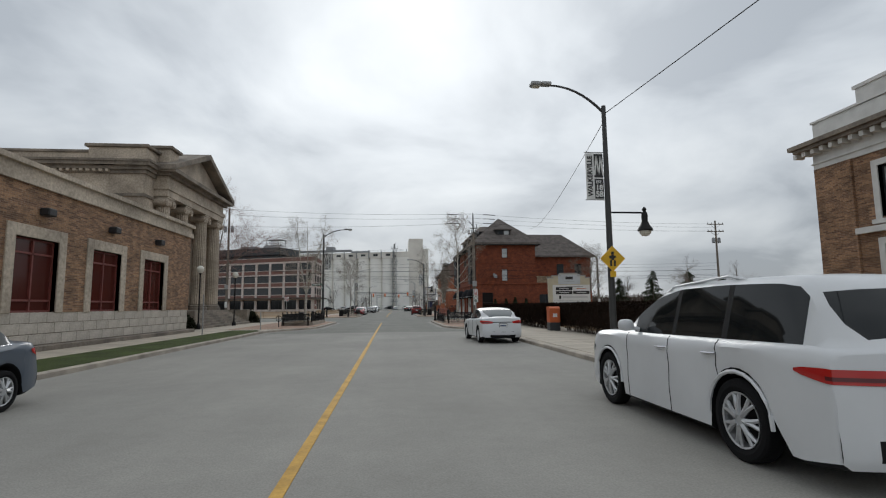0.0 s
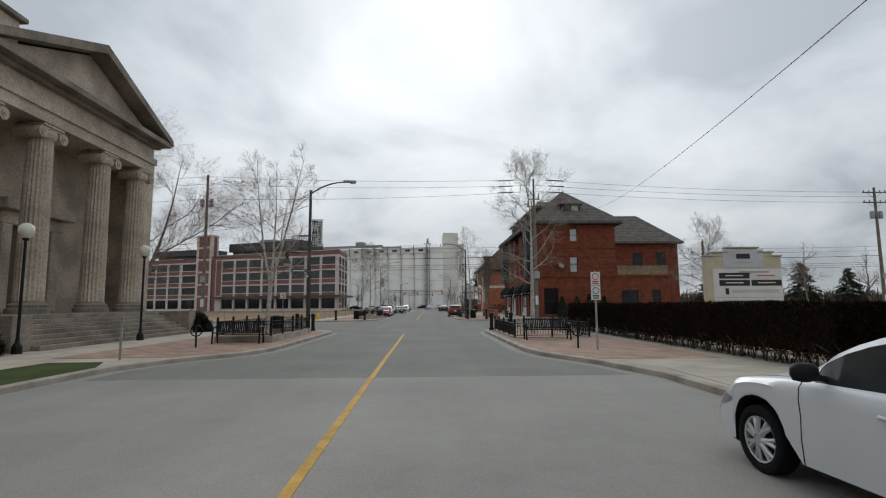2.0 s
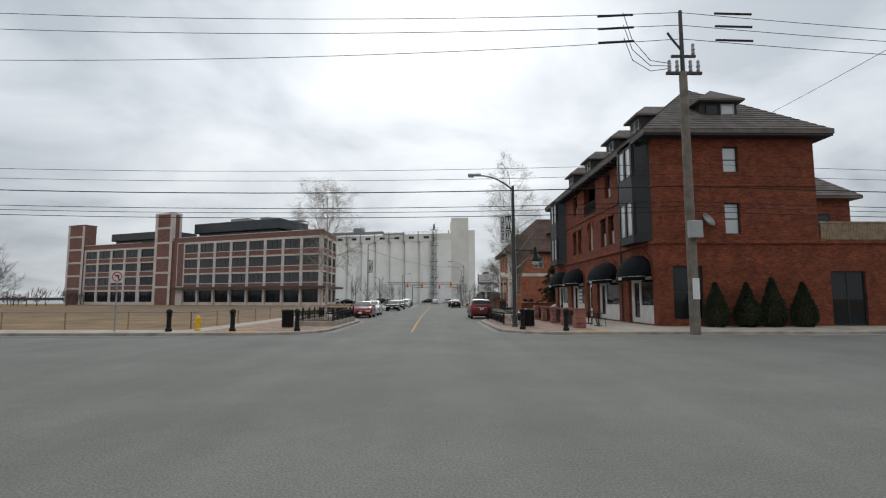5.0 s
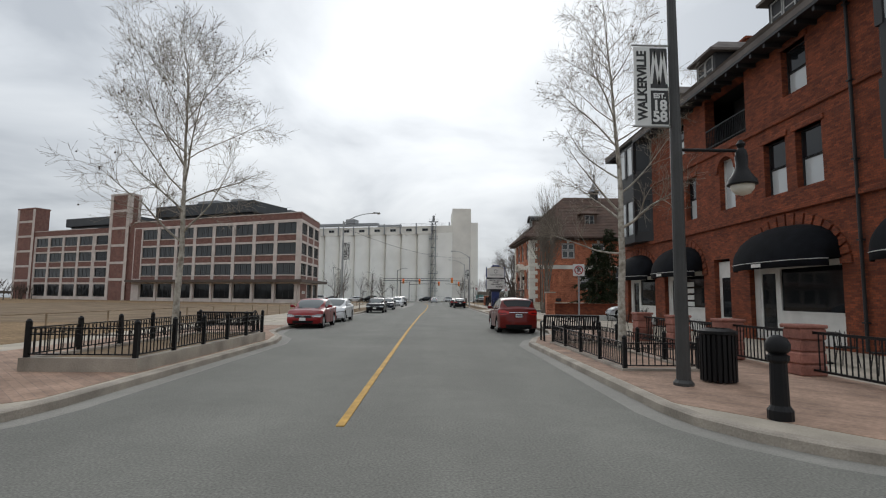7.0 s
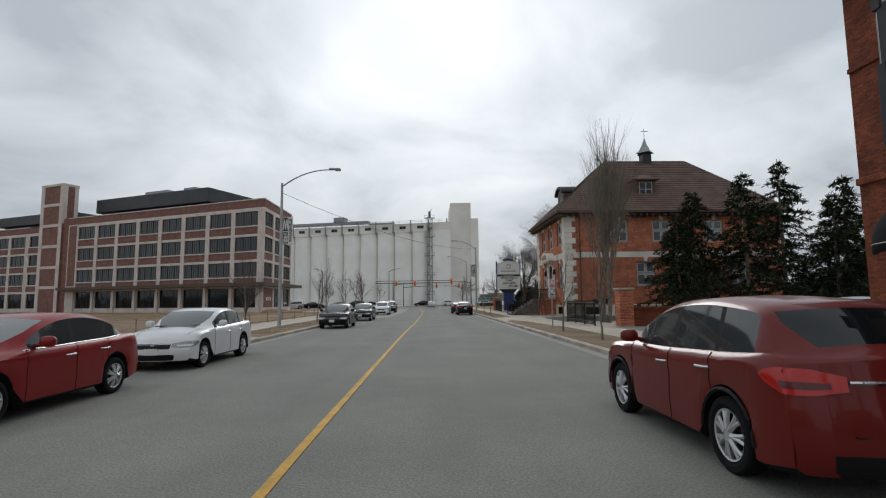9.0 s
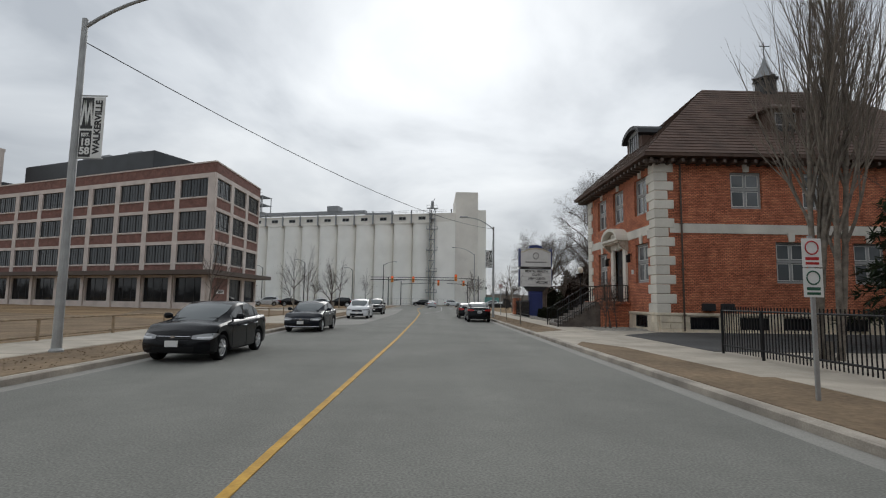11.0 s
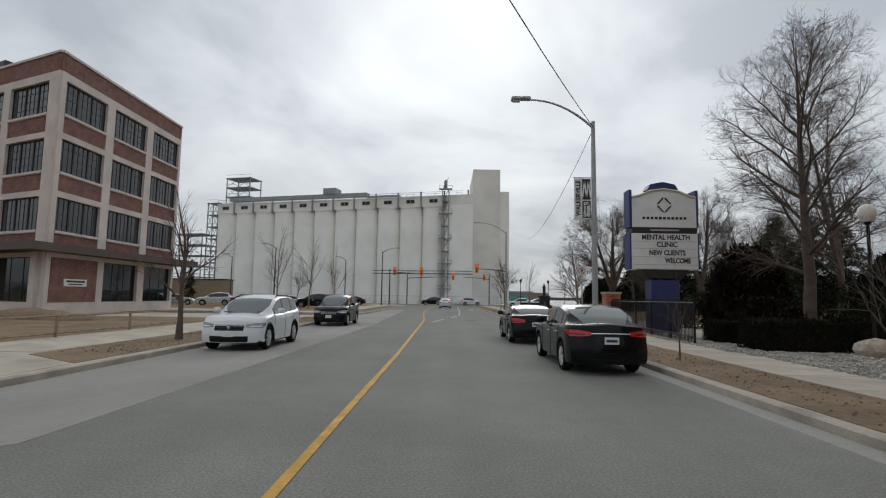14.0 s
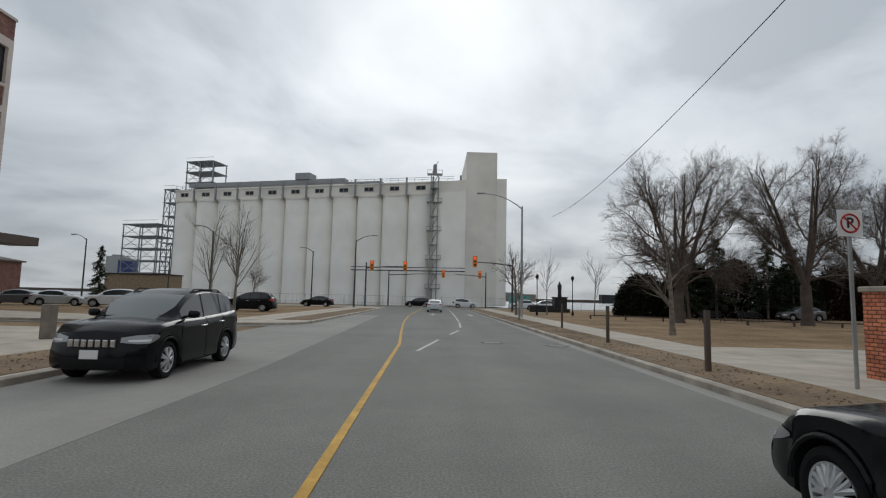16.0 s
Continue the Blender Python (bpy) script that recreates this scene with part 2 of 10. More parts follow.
M = {
    "asphalt": mat("asphalt", (0.196, 0.194, 0.172), 0.9, var=0.08, scale=0.35, fine=38, bump=0.5, fvar=0.45),
    "asphalt_dark": mat("asphalt_dark", (0.06, 0.06, 0.059), 0.88, var=0.2, scale=0.5, fine=60, bump=0.35),
    "concrete_road": mat("concrete_road", (0.285, 0.274, 0.248), 0.88, var=0.08, scale=0.3, fine=45, bump=0.3, fvar=0.2),
    "concrete": mat("concrete", (0.47, 0.415, 0.34), 0.9, rand=0.06, var=0.14, scale=0.8, fine=50, bump=0.25),
    "kerb": mat("kerb", (0.42, 0.37, 0.31), 0.9, var=0.22, scale=1.2, fine=40, bump=0.3),
    "paver": brick_mat("paver", (0.38, 0.25, 0.18), (0.29, 0.19, 0.14), (0.22, 0.17, 0.14), 0.2, 0.1, 0.01),
    "tactile": mat("tactile", (0.62, 0.36, 0.06), 0.7, var=0.15),
    "yellow_paint": mat("yellow_paint", (0.58, 0.33, 0.05), 0.75, var=0.16, scale=3, fine=25, bump=0.2),
    "white_paint": mat("white_paint", (0.55, 0.55, 0.53), 0.75, var=0.16, scale=3, fine=25, bump=0.2),
    "dirt": mat("dirt", (0.24, 0.175, 0.112), 0.97, spec=0.15, scale=0.5, fine=9, bump=0.9, c2=(0.15, 0.108, 0.072), fvar=0.3),
    "dry_grass": mat("dry_grass", (0.29, 0.20, 0.115), 0.97, scale=0.3, fine=9, bump=1.0, c2=(0.165, 0.11, 0.062), fvar=0.55, spec=0.15),
    "lawn": mat("lawn", (0.066, 0.090, 0.026), 0.97, scale=0.9, fine=30, bump=0.9, c2=(0.044, 0.056, 0.02), fvar=0.5, spec=0.15),
    "limestone": mat("limestone", (0.50, 0.425, 0.34), 0.88, scale=0.6, fine=9, bump=0.3, c2=(0.29, 0.245, 0.195), fvar=0.35),
    "limestone_dark": mat("limestone_dark", (0.27, 0.23, 0.185), 0.9, scale=0.7, fine=9, bump=0.3, c2=(0.12, 0.102, 0.085), fvar=0.3),
    "limestone_pale": mat("limestone_pale", (0.72, 0.64, 0.51), 0.9, scale=1.5, fine=12, bump=0.5, c2=(0.55, 0.48, 0.37), rand=0.10),
    "limestone_clean": mat("limestone_clean", (0.72, 0.68, 0.60), 0.88, var=0.1, scale=0.8, fine=14, bump=0.2, rand=0.08),
    "limestone_block": mat("limestone_block", (0.50, 0.455, 0.40), 0.9, scale=1.2, fine=14, bump=0.4, c2=(0.37, 0.33, 0.28), rand=0.08),
    "sandstone": mat("sandstone", (0.34, 0.145, 0.11), 0.92, scale=4, fine=25, bump=0.6, c2=(0.21, 0.09, 0.07), rand=0.15),
    "step_stone": mat("step_stone", (0.17, 0.145, 0.125), 0.9, scale=2, fine=18, bump=0.3, c2=(0.09, 0.078, 0.07)),
    "brick_tan": brick_mat("brick_tan", (0.35, 0.20, 0.108), (0.14, 0.074, 0.046), (0.27, 0.205, 0.15), 0.3, 0.068, 0.012, 0.26),
    "brick_shop": brick_mat("brick_shop", (0.25, 0.060, 0.022), (0.12, 0.028, 0.012), (0.10, 0.040, 0.024), var=0.24),
    "brick_house": brick_mat("brick_house", (0.68, 0.24, 0.12), (0.44, 0.135, 0.07), (0.13, 0.058, 0.038), 0.22, 0.085, 0.026, 0.24),
    "brick_office": brick_mat("brick_office", (0.235, 0.112, 0.092), (0.165, 0.080, 0.066), (0.21, 0.135, 0.11), 0.25, 0.08),
    "precast": mat("precast", (0.63, 0.555, 0.51), 0.85, var=0.1, scale=0.7, fine=20, bump=0.1),
    "silo": mat("silo", (0.88, 0.86, 0.81), 0.85, scale=0.12, fine=3, bump=0.1, c2=(0.82, 0.80, 0.745), fvar=0.1),
    "silo_tower": mat("silo_tower", (0.74, 0.71, 0.65), 0.85, scale=0.15, fine=3, bump=0.1, c2=(0.62, 0.59, 0.54), fvar=0.1),
    "slate": mat("slate", (0.15, 0.128, 0.115), 0.8, var=0.2, scale=1.5, fine=12, bump=0.4),
    "roof_tile": mat("roof_tile", (0.115, 0.07, 0.052), 0.8, var=0.2, scale=1.0, fine=12, bump=0.4),
    "black_metal": mat("black_metal", (0.008, 0.008, 0.009), 0.5, 0.0, spec=0.25, var=0.1),
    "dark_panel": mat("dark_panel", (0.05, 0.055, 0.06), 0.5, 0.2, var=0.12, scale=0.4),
    "brown_panel": mat("brown_panel", (0.085, 0.06, 0.045), 0.6, var=0.12, scale=0.5),
    "grey_metal": mat("grey_metal", (0.30, 0.31, 0.32), 0.5, 0.6, var=0.1),
    "pole_paint": mat("pole_paint", (0.055, 0.055, 0.054), 0.55, 0.2, var=0.15, scale=1.5),
    "galv": mat("galv", (0.38, 0.385, 0.38), 0.55, 0.5, var=0.12),
    "wood_pole": mat("wood_pole", (0.20, 0.17, 0.14), 0.9, var=0.2, scale=3, fine=30, bump=0.5),
    "wood": mat("wood", (0.30, 0.22, 0.14), 0.8, var=0.2, scale=3, fine=30, bump=0.4),
    "bark": mat("bark", (0.23, 0.20, 0.165), 0.95, scale=5, fine=30, bump=0.5, c2=(0.10, 0.085, 0.07)),
    "bark_plane": mat("bark_plane", (0.52, 0.49, 0.43), 0.9, scale=7, fine=30, bump=0.4, c2=(0.21, 0.18, 0.14)),
    "twig_pale": mat("twig_pale", (0.33, 0.285, 0.23), 0.95, var=0.2, scale=2),
    "twig_red": mat("twig_red", (0.26, 0.15, 0.125), 0.95, var=0.2, scale=2),
    "twig": mat("twig", (0.22, 0.185, 0.15), 0.95, var=0.2, scale=2),
    "twig_dark": mat("twig_dark", (0.11, 0.085, 0.07), 0.95, var=0.2, scale=2),
    "needle": mat("needle", (0.055, 0.075, 0.040), 0.9, spec=0.2, scale=1.5, fine=20, bump=0.2, c2=(0.030, 0.045, 0.026)),
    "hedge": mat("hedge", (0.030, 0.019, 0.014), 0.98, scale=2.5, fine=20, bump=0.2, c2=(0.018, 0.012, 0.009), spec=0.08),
    "bush": mat("bush", (0.026, 0.030, 0.016), 0.95, spec=0.1, scale=3, fine=20, bump=0.2, c2=(0.02, 0.022, 0.014)),
    "glass": glass_mat("glass", (0.012, 0.014, 0.016), 0.04, 0.3),
    # pale base colour paints in the bright sky these panes reflect
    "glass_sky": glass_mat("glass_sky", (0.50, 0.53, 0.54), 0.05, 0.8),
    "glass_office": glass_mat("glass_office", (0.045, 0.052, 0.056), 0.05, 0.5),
    "glass_house": glass_mat("glass_house", (0.12, 0.13, 0.135), 0.05, 0.5),
    "glass_car": glass_mat("glass_car", (0.008, 0.010, 0.011), 0.03, 0.35),
    "red_glass": glass_mat("red_glass", (0.075, 0.018, 0.014), 0.1, 0.4),
    "window_red": mat("window_red", (0.20, 0.05, 0.04), 0.6, var=0.1),
    "white_trim": mat("white_trim", (0.66, 0.65, 0.62), 0.6, var=0.07),
    "grey_trim": mat("grey_trim", (0.35, 0.35, 0.34), 0.6, var=0.07),
    "dark_trim": mat("dark_trim", (0.03, 0.03, 0.032), 0.55, spec=0.3, var=0.1),
    "canvas": mat("canvas", (0.008, 0.009, 0.012), 0.9, spec=0.15, var=0.2, scale=3),
    "rubber": mat("rubber", (0.010, 0.010, 0.011), 0.9, spec=0.2, var=0.15, fine=60),
    "alloy": mat("alloy", (0.55, 0.56, 0.57), 0.4, 0.5, var=0.05),
    "plastic_black": mat("plastic_black", (0.009, 0.009, 0.010), 0.6, spec=0.2, var=0.1),
    "chrome": mat("chrome", (0.6, 0.6, 0.62), 0.15, 1.0, var=0.03),
    # car side glass and screens: base lightened to paint in reflected sky
    "glass_side": glass_mat("glass_side", (0.035, 0.04, 0.042), 0.04, 0.6),
    "glass_screen": glass_mat("glass_screen", (0.085, 0.098, 0.10), 0.04, 0.8),
    "head_lens": glass_mat("head_lens", (0.22, 0.225, 0.23), 0.06, 0.9),
    "lamp_dark": glass_mat("lamp_dark", (0.10, 0.012, 0.014), 0.15, 0.5),
    "tail_lens": glass_mat("tail_lens", (0.44, 0.018, 0.014), 0.10, 0.55),
    "orange": mat("orange", (0.54, 0.12, 0.035), 0.6, var=0.1),
    "signal_amber": mat("signal_amber", (0.72, 0.24, 0.03), 0.5, var=0.06),
    "sign_yellow": mat("sign_yellow", (0.75, 0.44, 0.02), 0.5, var=0.05),
    "sign_white": mat("sign_white", (0.72, 0.72, 0.70), 0.5, var=0.05),
    "sign_pale": mat("sign_pale", (0.52, 0.55, 0.57), 0.5, var=0.05),
    "sign_grey": mat("sign_grey", (0.56, 0.56, 0.55), 0.5, var=0.05),
    "sign_tan": mat("sign_tan", (0.56, 0.50, 0.36), 0.6, var=0.07),
    "sign_black": mat("sign_black", (0.02, 0.02, 0.02), 0.5, var=0.05),
    "sign_blue": mat("sign_blue", (0.02, 0.035, 0.14), 0.5, var=0.08),
    "sign_green": mat("sign_green", (0.02, 0.10, 0.06), 0.5, var=0.08),
    "sign_red": mat("sign_red", (0.45, 0.02, 0.02), 0.5, var=0.08),
    "gravel": mat("gravel", (0.42, 0.40, 0.36), 0.9, scale=2, fine=18, bump=1.0, c2=(0.28, 0.26, 0.23), fvar=0.5),
    "water": mat("water", (0.10, 0.12, 0.13), 0.15, var=0.1, scale=0.2, fine=1.5, bump=0.3),
    "orange_light": lamp_mat("orange_light", (1.0, 0.28, 0.04), 3.0),
    "red_light": lamp_mat("red_light", (1.0, 0.06, 0.03), 1.2),
    "globe": mat("globe", (0.68, 0.66, 0.58), 0.4, var=0.05),
}


def wear_tracks(m, amount):
    """Long faint bands along the street where wheels polish and stain the surface."""
    N, L = m.node_tree.nodes, m.node_tree.links
    b = N["Principled BSDF"]
    tc = N.new("ShaderNodeTexCoord")
    mp = N.new("ShaderNodeMapping")
    mp.inputs["Scale"].default_value = (0.9, 0.02, 1.0)
    L.new(tc.outputs["Object"], mp.inputs["Vector"])
    n = N.new("ShaderNodeTexNoise")
    n.inputs["Scale"].default_value = 1.0
    n.inputs["Detail"].default_value = 5
    L.new(mp.outputs[0], n.inputs["Vector"])
    st = N.new("ShaderNodeMapRange")
    st.inputs[1].default_value, st.inputs[2].default_value, st.inputs[3].default_value, st.inputs[4].default_value = 0.3, 0.7, 1 - amount, 1 + amount
    L.new(n.outputs[0], st.inputs[0])
    blot = N.new("ShaderNodeTexNoise")
    blot.inputs["Scale"].default_value = 2.6
    blot.inputs["Detail"].default_value = 9
    blot.inputs["Roughness"].default_value = 0.7
    L.new(tc.outputs["Object"], blot.inputs["Vector"])
    s2 = N.new("ShaderNodeMapRange")
    s2.inputs[1].default_value, s2.inputs[2].default_value, s2.inputs[3].default_value, s2.inputs[4].default_value = 0.3, 0.7, 1 - amount, 1 + amount
    L.new(blot.outputs[0], s2.inputs[0])
    mu = N.new("ShaderNodeMath")
    mu.operation = "MULTIPLY"
    L.new(st.outputs[0], mu.inputs[0])
    L.new(s2.outputs[0], mu.inputs[1])
    sc = N.new("ShaderNodeVectorMath")
    sc.operation = "SCALE"
    L.new(b.inputs["Base Color"].links[0].from_socket, sc.inputs[0])
    L.new(mu.outputs[0], sc.inputs["Scale"])
    L.new(sc.outputs[0], b.inputs["Base Color"])


wear_tracks(M["asphalt"], 0.07)
wear_tracks(M["concrete_road"], 0.06)
wear_tracks(M["concrete"], 0.07)


def paint(name, c, rough=0.3, metal=0.0, coat=0.4):
    return mat(name, c, rough, metal, var=0.05, scale=1.0, fine=300, bump=0.0, coat=coat, spec=0.14)


PAINT = {
    "white": paint("paint_white", (0.68, 0.69, 0.70)),
    "red": paint("paint_red", (0.23, 0.010, 0.012)),
    "maroon": paint("paint_maroon", (0.145, 0.012, 0.009)),
    "black": paint("paint_black", (0.005, 0.0055, 0.007), 0.2, coat=0.12),
    "navy": paint("paint_navy", (0.006, 0.009, 0.014), 0.2, coat=0.12),
    "slate": paint("paint_slate", (0.10, 0.12, 0.15)),
    "silver": paint("paint_silver", (0.52, 0.54, 0.56), 0.3, 0.3),
    "grey": paint("paint_grey", (0.14, 0.145, 0.15), 0.3, 0.3),
}


# ---- mesh helpers ----
def mesh_of(name, bm, material):
    me = bpy.data.meshes.new(name)
    bmesh.ops.recalc_face_normals(bm, faces=bm.faces)
    bm.to_mesh(me)
    bm.free()
    me.materials.append(material)
    return me


def part(name, bm, material, parent=None, label="", smooth=False, at=None):
    me = mesh_of(name, bm, material)
    if smooth:
        me.polygons.foreach_set("use_smooth", [True] * len(me.polygons))
        me.set_sharp_from_angle(angle=radians(38))
    ob = new(name, me)
    if parent:
        ob.parent = parent
    if at:
        ob.matrix_basis = at
    if label:
        ob["label"] = label
    return ob


def pieces(name, me, parent, places, kind=""):
    """Alike pieces on one mesh, each an object of its own."""
    for m in places:
        o = new(name, me)
        o.parent, o.matrix_basis = parent, m
        if kind:
            o["kind"] = kind


def thing(name, label, category, at=(0, 0, 0), rz=0.0, group="", kind=""):
    ob = new(name)
    ob.empty_display_size = 0.3
    ob.matrix_basis = pose(*at, 0, 0, rz)
    return tagged(ob, label, category, group, kind)


def B():
    return bmesh.new()


def box(bm, x0, x1, y0, y1, z0, z1, bevel=0.0):
    vs = [bm.verts.new(p) for p in ((x0, y0, z0), (x1, y0, z0), (x1, y1, z0), (x0, y1, z0), (x0, y0, z1), (x1, y0, z1), (x1, y1, z1), (x0, y1, z1))]
    fs = [bm.faces.new([vs[i] for i in f]) for f in ((3, 2, 1, 0), (4, 5, 6, 7), (0, 1, 5, 4), (1, 2, 6, 5), (2, 3, 7, 6), (3, 0, 4, 7))]
    if bevel:
        es = {e for f in fs for e in f.edges}
        bmesh.ops.bevel(bm, geom=list(es), offset=bevel, segments=1, affect="EDGES")
    return bm


def boxes(*dims, bevel=0.0):
    bm = B()
    for d in dims:
        box(bm, *d, bevel=bevel)
    return bm


def prism(bm, pts, z0, z1):
    """A vertical prism over a plan polygon."""
    lo = [bm.verts.new((x, y, z0)) for x, y in pts]
    hi = [bm.verts.new((x, y, z1)) for x, y in pts]
    n = len(pts)
    bm.faces.new(lo[::-1])
    bm.faces.new(hi)
    for i in range(n):
        bm.faces.new((lo[i], lo[(i + 1) % n], hi[(i + 1) % n], hi[i]))
    return bm


def extrude_profile(bm, pts, x0, x1, axis="x"):
    """A profile of (a, z) pairs run along x or y."""
    def at(u, a, z):
        return (u, a, z) if axis == "x" else (a, u, z)

    lo = [bm.verts.new(at(x0, a, z)) for a, z in pts]
    hi = [bm.verts.new(at(x1, a, z)) for a, z in pts]
    n = len(pts)
    bm.faces.new(lo[::-1])
    bm.faces.new(hi)
    for i in range(n):
        bm.faces.new((lo[i], lo[(i + 1) % n], hi[(i + 1) % n], hi[i]))
    return bm


def tube(bm, pts, radii, seg=8, cap=True):
    """A round tube along points."""
    pts = [Vector(p) for p in pts]
    if isinstance(radii, (int, float)):
        radii = [radii] * len(pts)
    rings = []
    ref = Vector((0, 0, 1))
    for i, p in enumerate(pts):
        d = (pts[min(i + 1, len(pts) - 1)] - pts[max(i - 1, 0)]).normalized()
        a = d.cross(ref if abs(d.z) < 0.95 else Vector((1, 0, 0))).normalized()
        b = d.cross(a)
        rings.append([bm.verts.new(p + radii[i] * (a * math.cos(2 * math.pi * k / seg) + b * math.sin(2 * math.pi * k / seg))) for k in range(seg)])
    for r, s in zip(rings, rings[1:]):
        for k in range(seg):
            bm.faces.new((r[k], r[(k + 1) % seg], s[(k + 1) % seg], s[k]))
    if cap:
        bm.faces.new(rings[0][::-1])
        bm.faces.new(rings[-1])
    return bm


def lathe(bm, prof, seg=16, c=(0, 0, 0)):
    """A turned shape about z from (radius, z) pairs."""
    rings = [[bm.verts.new((c[0] + r * math.cos(2 * math.pi * k / seg), c[1] + r * math.sin(2 * math.pi * k / seg), c[2] + z)) for k in range(seg)] for r, z in prof]
    for r, s in zip(rings, rings[1:]):
        for k in range(seg):
            bm.faces.new((r[k], r[(k + 1) % seg], s[(k + 1) % seg], s[k]))
    bm.faces.new(rings[0][::-1])
    bm.faces.new(rings[-1])
    return bm


def disc_y(bm, c, r, t, seg=20):
    """A disc of thickness t across y."""
    tube(bm, [(c[0], c[1] - t / 2, c[2]), (c[0], c[1] + t / 2, c[2])], r, seg)
    return bm


LETTERS = {}


def letters(text, size, depth):
    """The mesh of a word in the built-in font, made once per size."""
    key = (text, size, depth)
    if key not in LETTERS:
        cu = bpy.data.curves.new("word", "FONT")
        cu.body, cu.size, cu.extrude, cu.offset = text, size, depth, size * 0.035
        cu.align_x, cu.align_y = "CENTER", "CENTER"
        tmp = new("tmp", cu)
        dg = bpy.context.evaluated_depsgraph_get()
        dg.update()
        LETTERS[key] = bpy.data.meshes.new_from_object(tmp.evaluated_get(dg))
        bpy.data.objects.remove(tmp)
        bpy.data.curves.remove(cu)
    return LETTERS[key]


# the words on signs and banners, made first
for word, size, depth in (("WALKERVILLE", 0.24, 0.004), ("EST.", 0.13, 0.004), ("18", 0.27, 0.004), ("58", 0.27, 0.004), ("P", 0.26, 0.002), ("MENTAL HEALTH", 0.34, 0.004), ("CLINIC", 0.34, 0.004), ("NEW CLIENTS", 0.34, 0.004), ("WELCOME", 0.34, 0.004)):
    letters(word, size, depth)


def writing(name, text, size, material, parent, at, label="", depth=0.004, width=None, bold=0.0):
    """Letters of the built-in font as a mesh."""
    me = letters(text, size, depth).copy()
    me.materials.clear()
    me.materials.append(material)
    if width:
        xs = [v.co.x for v in me.vertices]
        k = width / (max(xs) - min(xs))
        for v in me.vertices:
            v.co.x *= k
    ob = new(name, me)
    ob.parent = parent
    ob.matrix_basis = at
    if label:
        ob["label"] = label
    return ob


# ---- ground, road, pavements ----
ground = part("ground", boxes((-1500, 1500, -600, 262, -0.6, -0.05)), M["dry_grass"])
tagged(ground, "flat dry brown ground reaching to the river", "ground", kind="structure")
river = part("water", boxes((-3000, 3000, 262, 3600, -1.2, -0.35)), M["water"])
tagged(river, "grey river water beyond the grain silos", "water", kind="structure")
road = part("road", prism(prism(B(), [(-8.3, -120), (5.6, -120), (5.6, 60), (5.6, 238), (-8.3, 238), (-8.3, 60)], -0.3, 0.0), [(-90, 55.6), (-8.3, 55.6), (-8.3, 73.6), (-90, 73.6)], -0.3, -0.004), M["asphalt"])
tagged(road, "worn grey asphalt street with a cross street", "road", kind="structure")
side_road = part("road_side", boxes((5.6, 90, 55.6, 73.6, -0.3, -0.004)), M["asphalt"])
tagged(side_road, "grey asphalt side street", "road", kind="structure")
far_road = part("road_riverside", boxes((-200, 200, 238, 252, -0.3, 0.002)), M["asphalt"])
tagged(far_road, "wide asphalt road along the river", "road", kind="structure")


def sheet(name, pts, z, material, label, category="pavement", depth=0.3):
    return tagged(part(name, prism(B(), pts, z - depth, z), material), label, category, kind="structure")


# paler concrete strips by the kerbs and over the older south block
sheet("road_concrete", [(-8.3, -60), (5.6, -60), (5.6, 33), (-8.3, 33)], 0.004, M["concrete_road"], "old pale concrete carriageway", "road")
sheet("road_parking_west", [(-8.3, 138), (-4.0, 141), (-3.6, 165), (-4.1, 184), (-4.6, 200), (-8.3, 200)], 0.004, M["concrete_road"], "pale concrete parking lane", "road")


def arc(cx, cy, r, a0, a1, n=6):
    return [(cx + r * math.cos(radians(a0 + (a1 - a0) * i / n)), cy + r * math.sin(radians(a0 + (a1 - a0) * i / n))) for i in range(n + 1)]


EDGES = {
    "sw": [(-8.1, -60), (-8.1, 34.5), (-7.4, 36.6), (-6.0, 38.6), (-5.6, 40.5)] + arc(-8.6, 51.6, 3.0, 0, 90) + [(-90, 54.6)],
    "se": [(5.4, -60), (5.4, 32.5), (4.8, 35), (3.8, 37.5), (3.5, 39.5)] + arc(6.5, 51.6, 3.0, 180, 90) + [(90, 54.6)],
    "nw": [(-90, 74.4)] + arc(-8.3, 77.4, 3.0, 270, 360) + [(-5.3, 87.5), (-5.7, 89.5), (-6.7, 91.8), (-7.1, 94), (-6.9, 120), (-6.9, 172)] + arc(-9.9, 172, 3.0, 0, 90, 4) + [(-60, 175)],
    "ne": [(90, 74.4)] + arc(6.3, 77.4, 3.0, 270, 180) + [(3.3, 87.5), (3.8, 89.5), (5.0, 91.8), (5.4, 94), (5.4, 150), (5.5, 232), (8.5, 236)],
    "nw_far": [(-60, 181)] + arc(-9.9, 184, 3.0, 270, 360, 4) + [(-6.9, 230), (-10, 236)],
}
FAR = {"sw": [(-90, -60)], "se": [(90, -60)], "nw": [(-60, 175), (-90, 175)], "ne": [(90, 236)], "nw_far": [(-60, 236)]}


def offset(line, d):
    out = []
    for i, p in enumerate(line):
        a, b = Vector(line[max(i - 1, 0)]), Vector(line[min(i + 1, len(line) - 1)])
        t = (b - a).normalized()
        out.append((p[0] - t.y * d, p[1] + t.x * d))
    return out


